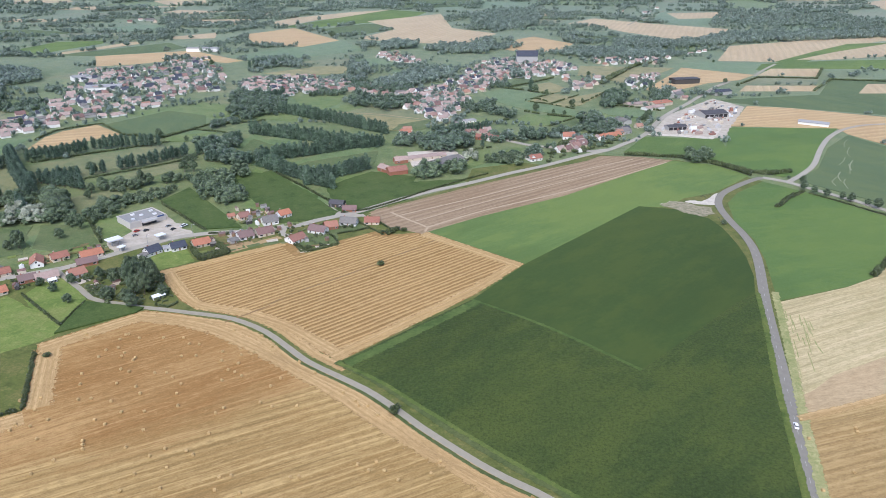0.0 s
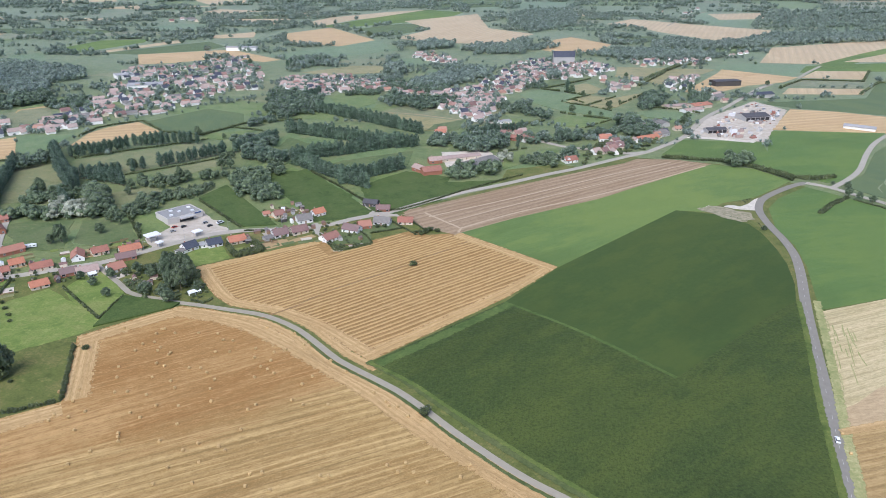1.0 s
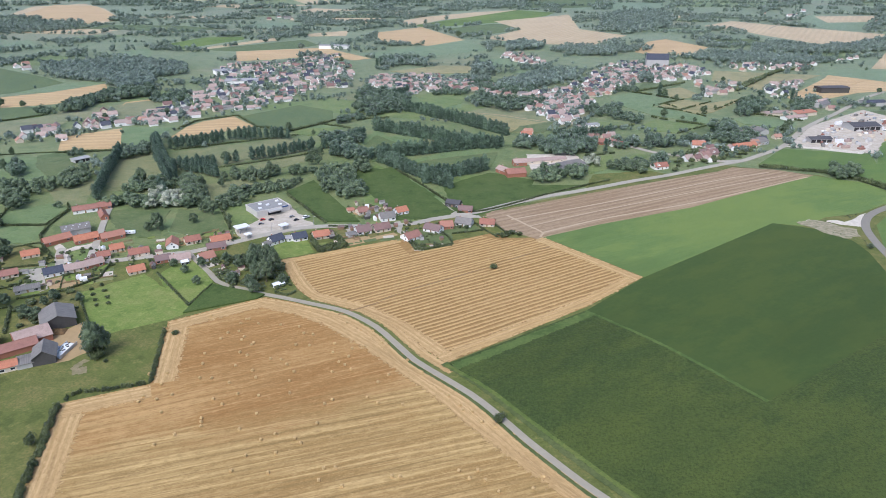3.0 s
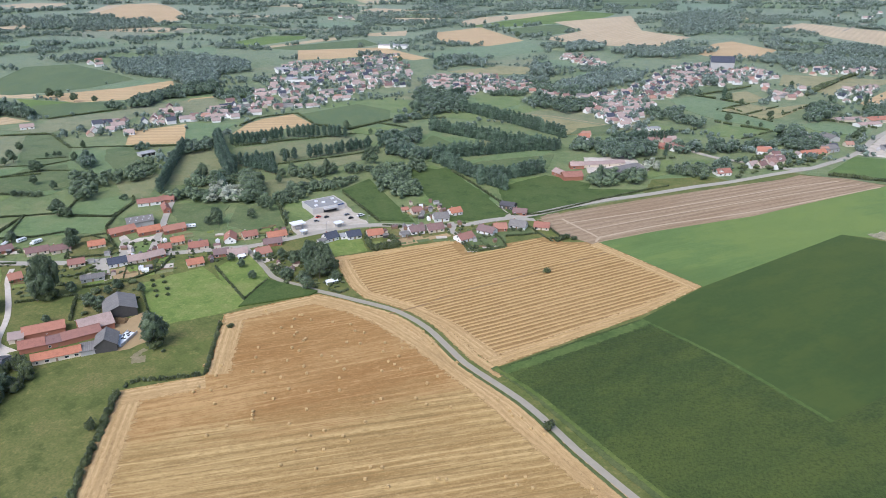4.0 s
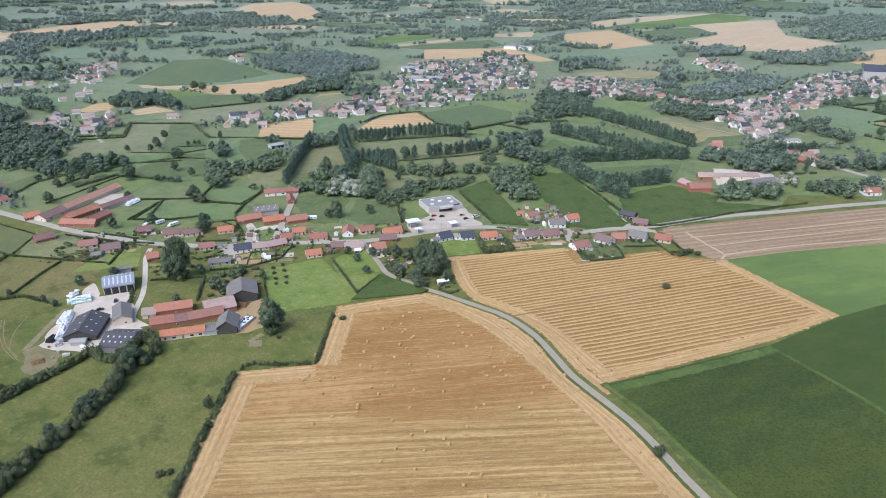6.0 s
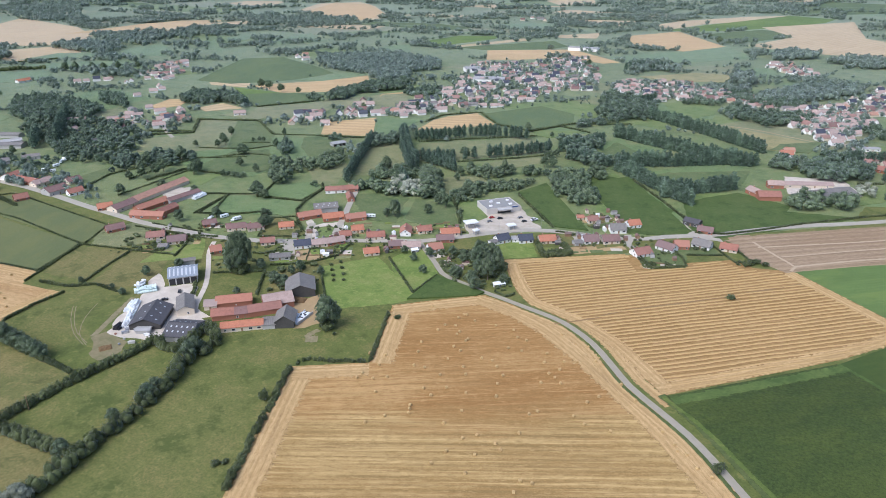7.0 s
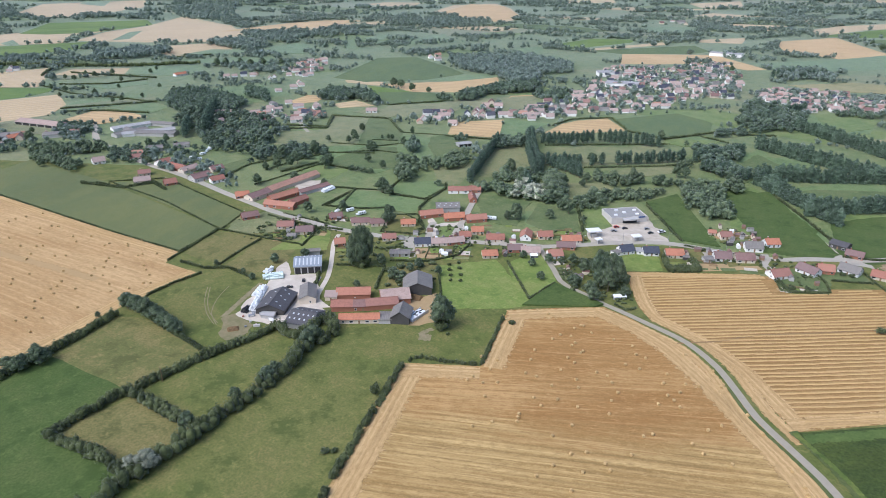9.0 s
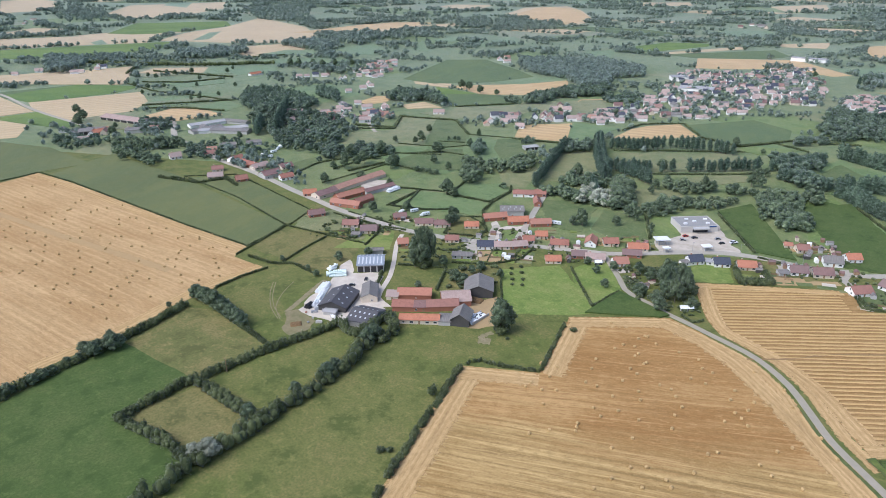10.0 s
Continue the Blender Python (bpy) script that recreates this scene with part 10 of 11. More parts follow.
tree("oak", -256.6, 307.6, 7, 0.8, 1)
tree("oak", -273.3, 308.4, 7, 1, 2)
tree("oak", -273.2, 286.1, 9, 1, 0)
tree("oak", -274.2, 301.8, 6, 1, 1)
tree("oak", -295.7, 298.8, 7, 1, 2)
tree("oak", -267.0, 286.8, 8, 1, 0)
tree("oak", -283.3, 265.8, 5, 1, 1)
tree("oak", -231.0, 360.8, 6, 1, 2)
tree("oak", -220.0, 353.9, 6, 1, 0)
tree("oak", -215.0, 364.4, 7, 1, 1)
tree("oak", -205.4, 340.7, 6, 1, 2)
tree("ash", -340.3, 274.7, 7, 1, 0)
tree("ash", -366.3, 170.4, 8, 1.1, 1)
tree("ash", -355.9, 170.6, 9, 1.1, 2)
tree("ash", -345.1, 171.4, 9, 1.1, 0)
tree("ash", -335.1, 171.8, 9, 1, 1)
tree("ash", -322.8, 170.3, 9, 1, 2)
tree("ash", -315.7, 170.3, 8, 1, 0)
tree("ash", -364.5, 152.7, 4, 1, 1)
tree("ash", -375.1, 232.6, 4, 1, 2)
tree("ash", -339.4, 233.6, 5, 1, 0)
tree("ash", -351.5, 235.8, 4, 1, 1)
tree("oak", -344.2, 103.1, 7, 1, 2)
tree("oak", -344.3, 107.4, 7, 1, 0)
tree("oak", -346.6, 114.4, 8.5, 0.9, 1)
tree("oak", -341.3, 91.6, 5, 1, 2)
tree("oak", -341.6, 96.9, 5, 1, 0)
tree("oak", -336.8, 79.7, 6, 1.1, 1)
tree("oak", -335.1, 74.9, 6, 1.1, 2)
tree("oak", -338.7, 84.5, 5, 1, 0)
tree("oak", -333.5, 64.1, 7, 1.1, 1)
tree("oak", -334.2, 59.8, 7, 1, 2)
tree("willow", -230.1, 107.0, 10, 1, 0)
tree("willow", -235.0, 103.2, 7, 1, 1)
tree("bush", -19.8, 243.6, 5, 0.9, 2)
tree("bush", -38.3, 393.9, 4, 0.9, 0)
tree("bush", -303.0, 285.9, 8, 0.8, 1)
tree("bush", -300.3, 289.6, 8, 0.8, 2)
tree("bush", -300.8, 286.7, 6, 0.9, 0)
tree("bush", -213.1, 258.2, 7, 0.9, 1)
tree("bush", -212.4, 260.4, 6, 0.9, 2)
tree("bush", -186.0, 155.9, 2.4, 1.3, 0)
tree("bush", -187.9, 285.8, 3, 1, 1)
tree("bush", -206.9, 256.2, 2, 1, 2)
tree("bush", -217.5, 259.6, 2.5, 1, 0)
tree("bush", -183.5, 158.4, 2.5, 1, 1)
tree("bush", -198.6, 195.8, 6, 0.7, 2)
tree("oak", -728.1, 764.4, 14, 1, 0)
tree("oak", -710.9, 762.0, 13, 1, 1)
tree("oak", -680.8, 752.1, 12, 1, 2)
tree("oak", -654.5, 757.5, 9, 1, 0)
tree("oak", 297.6, 552.5, 8, 1, 1)
tree("oak", 301.9, 543.8, 7, 1, 2)
tree("oak", 308.5, 536.9, 7, 1, 0)
tree("oak", 317.1, 528.8, 7, 0.9, 1)
tree("oak", 321.0, 523.5, 8, 1, 2)
tree("oak", 330.1, 515.8, 6, 1, 0)
tree("oak", 333.2, 508.1, 9, 1, 1)
tree("oak", 305.4, 571.0, 7, 1, 2)
tree("oak", 298.3, 581.9, 4, 1, 0)
tree("oak", 201.6, 470.9, 4, 1.3, 1)
tree("oak", 475.6, 1272.2, 6, 1, 2)
tree("oak", -95.6, 699.7, 7, 1, 0)
tree("oak", -918.5, 300.3, 14, 1, 1)
tree("oak", -886.4, 284.0, 14, 1, 2)
tree("oak", -812.5, 294.5, 11, 1, 0)
tree("oak", -696.5, 259.0, 9, 1, 1)
tree("oak", -698.8, 405.5, 9, 1, 2)
tree("oak", -646.9, 428.2, 10, 1, 0)
tree("oak", -922.4, 359.6, 3, 1, 1)
tree("oak", -687.7, 360.6, 9, 1, 2)
tree("oak", -246.2, 1593.8, 16, 1, 0)
tree("oak", -280.1, 1681.2, 12, 1, 1)
tree("oak", 282.8, 1001.0, 8, 1, 2)
tree("oak", 277.3, 951.0, 9, 1, 0)
tree("oak", 426.2, 1030.8, 7, 1, 1)
tree("oak", 420.0, 1063.3, 8, 1, 2)
tree("oak", -388.1, 1191.6, 10, 1, 0)
tree("oak", -260.7, 693.4, 6, 1, 1)
tree("oak", -228.6, 622.2, 8, 0.9, 2)
tree("ash", -229.7, 554.2, 9, 1, 0)
tree("ash", -242.8, 551.9, 10, 1, 1)
tree("ash", -229.4, 606.9, 11, 1, 2)
tree("ash", -276.7, 540.9, 10, 1, 0)
tree("ash", -279.5, 527.7, 9, 1, 1)
tree("ash", -314.6, 574.3, 9, 1, 2)
tree("ash", -305.4, 582.8, 10, 1, 0)
tree("ash", -184.5, 596.7, 10, 1, 1)
tree("oak", -536.6, 496.1, 8, 1, 2)
tree("oak", -468.3, 457.0, 9, 1, 0)
tree("oak", -502.9, 495.9, 8, 1, 1)
tree("oak", -557.2, 486.9, 7, 1, 2)
tree("oak", -537.9, 406.0, 9, 1, 0)
tree("oak", -475.5, 376.8, 9, 1, 1)
tree("oak", -548.5, 332.1, 6, 1, 2)
tree("oak", -445.2, 383.0, 7, 1, 0)
tree("oak", -395.9, 402.6, 13, 0.9, 1)
tree("oak", -353.5, 364.6, 9, 0.8, 2)
tree("oak", -352.9, 368.2, 7, 1, 0)
tree("oak", -389.1, 352.2, 8, 1, 1)
tree("oak", -495.7, 486.4, 11, 1, 2)
tree("oak", -492.6, 488.8, 10, 1, 0)
tree("oak", -441.5, 449.2, 9, 0.8, 1)
tree("oak", -272.9, 415.0, 13, 0.7, 2)
tree("oak", -279.0, 411.6, 7, 0.8, 0)
tree("oak", -536.5, 506.1, 9, 1, 1)
tree("oak", -478.2, 516.5, 12, 0.6, 2)
tree("oak", -506.5, 560.3, 10, 0.6, 0)
tree("oak", -243.1, 171.6, 9, 1, 1)
tree("oak", -244.8, 177.6, 8, 1, 2)
tree("oak", -252.6, 203.3, 11, 0.8, 0)
tree("oak", -254.6, 208.9, 10, 1, 1)
tree("oak", -247.2, 191.2, 7, 1, 2)
tree("oak", -242.0, 131.1, 8, 1, 0)
tree("oak", -242.8, 154.7, 7, 1, 1)

# ---- hedges ----
hedge([(-216.8, 61.2), (-222.9, 77), (-228.7, 96.7), (-231.6, 114.5), (-233.4, 130.9), (-237.6, 150.1), (-241, 170.5), (-245.5, 186.9), (-253.2, 203.5), (-255, 216)], 7.93, 7.2, "tall overgrown dark hedge with trees between pastures", 0.5, 1, 0)
hedge([(-279.7, 91.9), (-283, 107.4), (-284.7, 126.6), (-283.6, 142.9), (-284.3, 158.4), (-282.7, 174.9), (-280.9, 192.4), (-280.4, 204.6)], 4.88, 4.32, "tall overgrown dark hedge with trees between pastures", 0.4, 1, 0)
hedge([(-280.9, 92.4), (-262.2, 96), (-243.1, 99), (-231.3, 101.3)], 6.1, 5.04, "tall overgrown dark hedge with trees between pastures", 0.5, 1, 0)
hedge([(-282, 128), (-259.9, 130), (-243.3, 131.4), (-234.3, 132.7)], 6.1, 5.04, "tall overgrown dark hedge with trees between pastures", 0.5, 1, 0)
hedge([(-325.5, 33.9), (-332.3, 60.4), (-337.1, 75.5), (-338.8, 85.8), (-342, 102.3), (-345.1, 114.3), (-350, 133.7), (-359.6, 160.3)], 4.88, 4.32, "tall overgrown dark hedge with trees between pastures", 0.5, 1, 0)
hedge([(-368.2, 181.9), (-371.8, 202.5), (-371.6, 218.9)], 1.63, 1.87, "clipped dark green hedge between fields", 0.2, 1, 0)
hedge([(-405.1, 216.6), (-414.7, 240), (-428.4, 269.1), (-410.2, 273.8), (-385, 279.9), (-359.6, 287)], 1.22, 1.53, "clipped dark green hedge between fields", 0.2, 1, 0)
hedge([(-372.8, 231.1), (-383.1, 257.6), (-388.4, 276.6)], 1.22, 1.53, "clipped dark green hedge between fields", 0.2, 1, 0)
hedge([(-396.6, 220.8), (-375.7, 224.6), (-365.3, 234.6), (-340.7, 234.6)], 2.04, 2.38, "clipped dark green hedge between fields", 0.5, 1, 0)
hedge([(-346.2, 170.3), (-319.5, 169.2), (-291.7, 169.2)], 3, 2.5, "clipped dark green hedge between fields", 0.5, 1, 0)
hedge([(-167.5, 137.8), (-175.5, 154.3), (-182.8, 169.8), (-190.8, 188.4), (-197.8, 203.9), (-205.6, 220.9)], 3, 2.6, "ragged hedge with gaps along the stubble", 0.6, 1, 0.35)
hedge([(-205.9, 225.5), (-203, 231.8), (-194.6, 234.4), (-176.7, 243.7)], 2.4, 2.4, "low hedge along the notch of the stubble field", 0.4, 1, 0)
hedge([(-176.9, 244.8), (-184.6, 262.6), (-195.6, 289.1)], 2.4, 2.2, "low hedge along the stubble field", 0.4, 1, 0)
hedge([(-280.4, 204.6), (-268.4, 204.6), (-258.5, 207.7)], 4.88, 4.8, "tall overgrown dark hedge with trees between pastures", 0.5, 1, 0)
hedge([(-262.6, 203.7), (-265.3, 213.3), (-264.8, 228.2), (-252.6, 221.5), (-250, 208.1)], 6.1, 6, "tall overgrown dark hedge with trees between pastures", 0.5, 1, 0)
hedge([(-317, 266.6), (-305.9, 254.7), (-297.8, 241.5)], 2.04, 2.55, "clipped dark green hedge between fields", 0.4, 1, 0)
hedge([(-316.1, 279.2), (-290.7, 296.4)], 1.36, 1.70, "clipped dark green hedge between fields", 0.3, 1, 0)
hedge([(-290.7, 296.4), (-273, 270.5)], 1.50, 1.87, "clipped dark green hedge between fields", 0.3, 1, 0)
hedge([(-265.7, 318.1), (-227.2, 276.1)], 1.02, 1.53, "clipped dark green hedge between fields", 0.4, 1, 0)
hedge([(-294.3, 305), (-276.5, 317.2), (-265.8, 337.2), (-272.2, 359.4)], 1.22, 1.70, "clipped dark green hedge between fields", 0.3, 1, 0)
hedge([(-236, 350.1), (-204.1, 321.9), (-196.4, 315), (-196.7, 341.9)], 1.36, 1.70, "clipped dark green hedge between fields", 0.3, 1, 0)
hedge([(-157.1, 339.4), (-148.9, 336.1), (-145.6, 341.9)], 1.36, 1.53, "clipped dark green hedge between fields", 0.2, 1, 0)
hedge([(-162.1, 415.1), (-150.6, 398.7), (-137.3, 410.5), (-148.2, 422.8)], 4, 3.5, "row of garden shrubs behind a house", 0.4, 1, 0)
hedge([(-106.9, 440.8), (-87.3, 414), (-69.5, 427.6)], 1.36, 1.70, "clipped dark green hedge between fields", 0.2, 1, 0)
hedge([(-215.1, 504), (-190.1, 477), (-164.5, 449.1)], 1.63, 2.21, "clipped dark green hedge between fields", 0.4, 1, 0)
hedge([(-253.6, 467.6), (-225.1, 424.9)], 2.04, 3.40, "clipped dark green hedge between fields", 0.4, 1, 0)
hedge([(-160.2, 443.2), (-147.8, 445.3)], 1.22, 1.53, "clipped dark green hedge between fields", 0.1, 1, 0)
hedge([(-146.4, 586.2), (-110.2, 541.5), (-81.8, 503.8)], 2.04, 2.55, "clipped dark green hedge between fields", 0.4, 1, 0)
hedge([(-424.7, 309.2), (-389.7, 313.8), (-361.9, 316.8)], 1.09, 1.27, "clipped dark green hedge between fields", 0.2, 1, 0)
hedge([(-408, 348.2), (-418.1, 393.6), (-439.3, 384.2)], 1.22, 1.53, "clipped dark green hedge between fields", 0.2, 1, 0)
hedge([(-406.4, 349.7), (-380.5, 361.5), (-366.4, 374.9)], 1.22, 1.53, "clipped dark green hedge between fields", 0.2, 1, 0)
hedge([(-394.2, 399.6), (-358.5, 407.9)], 1.22, 1.53, "clipped dark green hedge between fields", 0.2, 1, 0)
hedge([(-324.7, 367.5), (-345, 389.7), (-353.5, 408.9), (-360.7, 441.2)], 1.50, 1.87, "clipped dark green hedge between fields", 0.3, 1, 0)
hedge([(-334.2, 337), (-311.4, 349.9), (-318.9, 365.2), (-337.6, 379.7), (-351.8, 366.2), (-334.2, 337)], 0.95, 1.27, "clipped dark green hedge between fields", 0.2, 1, 0)
hedge([(-707, 155.8), (-712, 189.4), (-655.1, 199.8), (-578.2, 208.7), (-482, 219.8), (-412.2, 229.9)], 1.5, 1, "grassy strip between stubble and crop", 0.4, 1, 0)
hedge([(-429.3, 269.8), (-512.7, 278.2), (-598.1, 276.2)], 1.5, 1, "grassy strip between crops", 0.4, 1, 0)
hedge([(-601.7, 275.3), (-571, 311.1), (-442.6, 301.1), (-426.3, 271.1)], 1.09, 1.19, "clipped dark green hedge between fields", 0.4, 1, 0)
hedge([(-426.4, 267.9), (-412.2, 229.9)], 1.36, 1.70, "clipped dark green hedge between fields", 0.3, 1, 0)
hedge([(-615.1, 258), (-573, 274.3), (-565.7, 297.1), (-540.4, 293.8)], 3.05, 2.64, "tall overgrown dark hedge with trees between pastures", 0.5, 1, 0)
hedge([(-522.2, 381.2), (-526, 417), (-522.6, 456.8), (-485.3, 482.6)], 2, 2, "clipped dark green hedge between fields", 0.3, 0, 0)
hedge([(-549.6, 484.2), (-501.4, 506.4), (-490.9, 528.5)], 1.40, 1.50, "clipped dark green hedge between fields", 0.3, 0, 0)
hedge([(-533.5, 346), (-549.5, 381.7), (-542.1, 415.9)], 2, 2, "clipped dark green hedge between fields", 0.3, 0, 0)
hedge([(-493.9, 348.3), (-496, 393.1), (-498.6, 428.9)], 1.36, 1.70, "clipped dark green hedge between fields", 0.3, 0, 0)
hedge([(-75.3, 486.9), (-57.1, 494.2), (-40.9, 510.0), (-17.8, 535.9), (10.0, 563.7), (39.0, 589.8)], 1.3, 1.6, "clipped dark green hedge between fields", 0.2, 1, 0)
hedge([(173.7, 655.6), (197.3, 652.4), (225.6, 647.5), (248.7, 629.1), (264.7, 602.7), (270.1, 590.9)], 3.66, 3.12, "tall overgrown dark hedge with trees between pastures", 0.5, 1, 0)
hedge([(248.7, 629.1), (266.1, 606.2), (286.6, 594.8), (310.8, 604.2)], 4.88, 3.6, "tall overgrown dark hedge with trees between pastures", 0.5, 1, 0)
hedge([(256.5, 508.5), (275.1, 530.4), (294.6, 548)], 4, 2.5, "scrubby bank of dry bushes", 0.4, 1, 0)
hedge([(297.2, 543.7), (315.9, 518), (331.5, 493.1), (347.6, 470.3)], 1.70, 1.36, "clipped dark green hedge between fields", 0.4, 1, 0)
hedge([(261.1, 385), (273.5, 397.6), (286.5, 410.9)], 4.88, 3.6, "tall overgrown dark hedge with trees between pastures", 0.5, 1, 0)
hedge([(440, 1055), (491, 1118), (581, 1112), (642, 1218)], 4, 3, "clipped dark green hedge between fields", 0.4, 0, 0)
hedge([(525, 1005), (598, 1103), (678, 1092)], 4, 3, "clipped dark green hedge between fields", 0.4, 0, 0)
hedge([(244, 1083), (321, 1223), (400, 1295)], 4, 4, "clipped dark green hedge between fields", 0.4, 0, 0)
hedge([(-412, 687.7), (-411.3, 730.7), (-378.2, 763.6), (-337.2, 718.8)], 2.5, 2.5, "clipped dark green hedge between fields", 0.4, 0, 0)
hedge([(-371.5, 608.1), (-329.4, 643.9), (-276, 688.3)], 2.5, 2.5, "clipped dark green hedge between fields", 0.4, 0, 0)
hedge([(-301.8, 563.1), (-263, 597.5), (-229.1, 631.7)], 2.04, 2.12, "clipped dark green hedge between fields", 0.4, 0, 0)
hedge([(-335.2, 714), (-287.4, 704), (-259.5, 763.1), (-202.3, 784.9)], 3, 3, "clipped dark green hedge between fields", 0.4, 0, 0)
hedge([(-293.2, 703.7), (-271, 741.5), (-230.6, 727.9)], 2.5, 2.5, "clipped dark green hedge between fields", 0.4, 0, 0)
hedge([(-638.6, 497.3), (-604.1, 525.8), (-647.3, 573.9), (-582.2, 602.8), (-523.6, 561.8)], 3, 2.5, "clipped dark green hedge between fields", 0.4, 0, 0)
hedge([(-526.9, 519.6), (-501.8, 533)], 1.40, 1.50, "clipped dark green hedge between fields", 0.4, 0, 0)
hedge([(-639, 661), (-597, 725)], 3, 2.5, "clipped dark green hedge between fields", 0.4, 0, 0)
hedge([(-475.2, 579.2), (-421.4, 598.4)], 3, 2.5, "clipped dark green hedge between fields", 0.4, 0, 0)
hedge([(-506.4, 385.4), (-502.8, 425), (-466, 430.2)], 1.70, 2.12, "clipped dark green hedge between fields", 0.4, 1, 0)
hedge([(-418, 319), (-383.5, 323.2), (-373.3, 324.8)], 1.09, 1.27, "clipped dark green hedge between fields", 0.2, 1, 0)
hedge([(-356.6, 285.2), (-374.2, 316.6), (-360.6, 321.5)], 1.22, 1.53, "clipped dark green hedge between fields", 0.2, 1, 0)
hedge([(-105.2, 438.2), (-91.3, 413.4), (-69.3, 425.1)], 1.2, 1.5, "clipped dark green garden hedge", 0.25, 1, 0)
hedge([(-91.8, 461.8), (-74.0, 439.3), (-69.1, 427.2)], 1.2, 1.5, "clipped dark green garden hedge", 0.25, 1, 0)
hedge([(-72.7, 445.0), (-52.7, 455.7)], 1.2, 1.5, "clipped dark green garden hedge", 0.25, 1, 0)
hedge([(-65.7, 475.7), (-50.2, 455.0)], 1.2, 1.5, "clipped dark green garden hedge", 0.25, 1, 0)
hedge([(-50.5, 474.9), (-37.4, 455.8)], 1.2, 1.5, "clipped dark green garden hedge", 0.25, 1, 0)
hedge([(-50.2, 455.0), (-40.8, 444.2)], 1.2, 1.5, "clipped dark green garden hedge", 0.25, 1, 0)
hedge([(-141.9, 418.6), (-137.1, 408.6)], 1.2, 1.5, "clipped dark green garden hedge", 0.25, 1, 0)
hedge([(-167.3, 427.3), (-151.8, 400.8)], 1.2, 1.5, "clipped dark green garden hedge", 0.25, 1, 0)
tree("bush", -89.6, 416.2, 3, 1, 0)
tree("bush", -87.6, 419.2, 3.5, 1, 1)
tree("bush", -79.9, 423.3, 3, 1, 2)
tree("bush", -77.4, 422.8, 2.5, 1, 0)
tree("bush", -37.7, 445.8, 4, 1, 1)
tree("bush", -34.9, 449.3, 4.5, 1, 2)
tree("bush", -32.1, 453.7, 3.5, 1, 0)
tree("bush", -27.0, 451.6, 3.5, 1, 1)
tree("bush", -41.4, 448.7, 2.5, 1, 2)
tree("bush", -69.5, 457.2, 3, 1, 0)
tree("bush", -64.6, 457.7, 3, 1, 1)
tree("bush", -150.8, 401.3, 4, 1, 2)
tree("bush", -148.3, 404.7, 4.5, 1, 0)
tree("bush", -144.5, 407.8, 4.5, 1, 1)
tree("bush", -140.9, 410.7, 4, 1, 2)
tree("bush", -154.4, 403.5, 3.5, 1, 0)

# ---- scattered hedgerow trees of the valley ----
def bocage(near, far, cell, seed, height, level, dense, tinted, clumps):
    """Small hedged pastures over the open valley, round the larger fields: lines of trees along the boundaries of a jittered net."""
    rng = np.random.default_rng(seed)
    n = int(far / cell) + 2
    node = {}
    for i in range(-n, n):
        for j in range(0, n):
            node[i, j] = np.array(((i + rng.uniform(-0.32, 0.32) + 0.3 * j) * cell * 1.5, (j + rng.uniform(-0.32, 0.32)) * cell))
    spots = []
    k = 0
    picked = list(OUTLINES)
    for (i, j), a in node.items():
        r, way = math.hypot(*a), math.atan2(-a[0], a[1])
        if not (near < r < far and -0.66 < way < 1.45):
            continue
        for other in ((i + 1, j), (i, j + 1)):
            if other in node and rng.random() < dense:
                b = node[other]
                m = int(np.linalg.norm(b - a) / (height * 0.62))
                gap = rng.uniform(0, 1)
                for q in range(m):
                    if noise.noise(Vector((q * 0.35, i * 3.1, j * 7.7))) > 0.25 * gap:
                        continue
                    p = a + (b - a) * (q + rng.uniform(0, 1)) / m + rng.normal(size=2) * 2
                    spots.append((*p, height * rng.uniform(0.45, 1.2), rng.uniform(0.85, 1.3)))
        square = [node.get(q) for q in ((i, j), (i + 1, j), (i + 1, j + 1), (i, j + 1))]
        if all(q is not None for q in square) and rng.random() < tinted:
            c = sum(square) / 4
            if not any(inside(np.array([q[0] for q in square] + [c[0]]), np.array([q[1] for q in square] + [c[1]]), o).any() for o in picked):
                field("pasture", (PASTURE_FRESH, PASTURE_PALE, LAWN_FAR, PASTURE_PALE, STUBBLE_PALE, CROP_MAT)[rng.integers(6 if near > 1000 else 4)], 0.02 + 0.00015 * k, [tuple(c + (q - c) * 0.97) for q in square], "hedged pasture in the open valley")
                k += 1
    for _ in range(int(len(spots) * clumps)):
        x, y, h, w = spots[rng.integers(len(spots))]
        for _ in range(rng.integers(3, 9)):
            spots.append((x + rng.normal() * 16, y + rng.normal() * 16, h * rng.uniform(0.7, 1.2), w))
    keep = np.ones(len(spots), dtype=bool)
    x, y = np.array([q[0] for q in spots]), np.array([q[1] for q in spots])
    for outline in picked + VILLAGES:
        keep &= ~inside(x, y, outline)
    return stand("woodland", [q for q, ok in zip(spots, keep) if ok], "oak", level, LEAF_HAZY, "hedgerow trees and copses between small valley pastures", "woodland")


OUTLINES.append([(361.8, 685.3), (394.7, 755.1), (476.5, 822.4), (593.2, 881.6), (510.1, 746.9), (399.2, 686.7)])
bocage(720, 1250, 80, 3, 7, 0, 0.55, 0.5, 0.1)
bocage(1250, 2400, 105, 6, 10, -1, 0.78, 0.6, 0.26)
bocage(2300, 4600, 190, 8, 15, -1, 0.8, 0.6, 0.2)

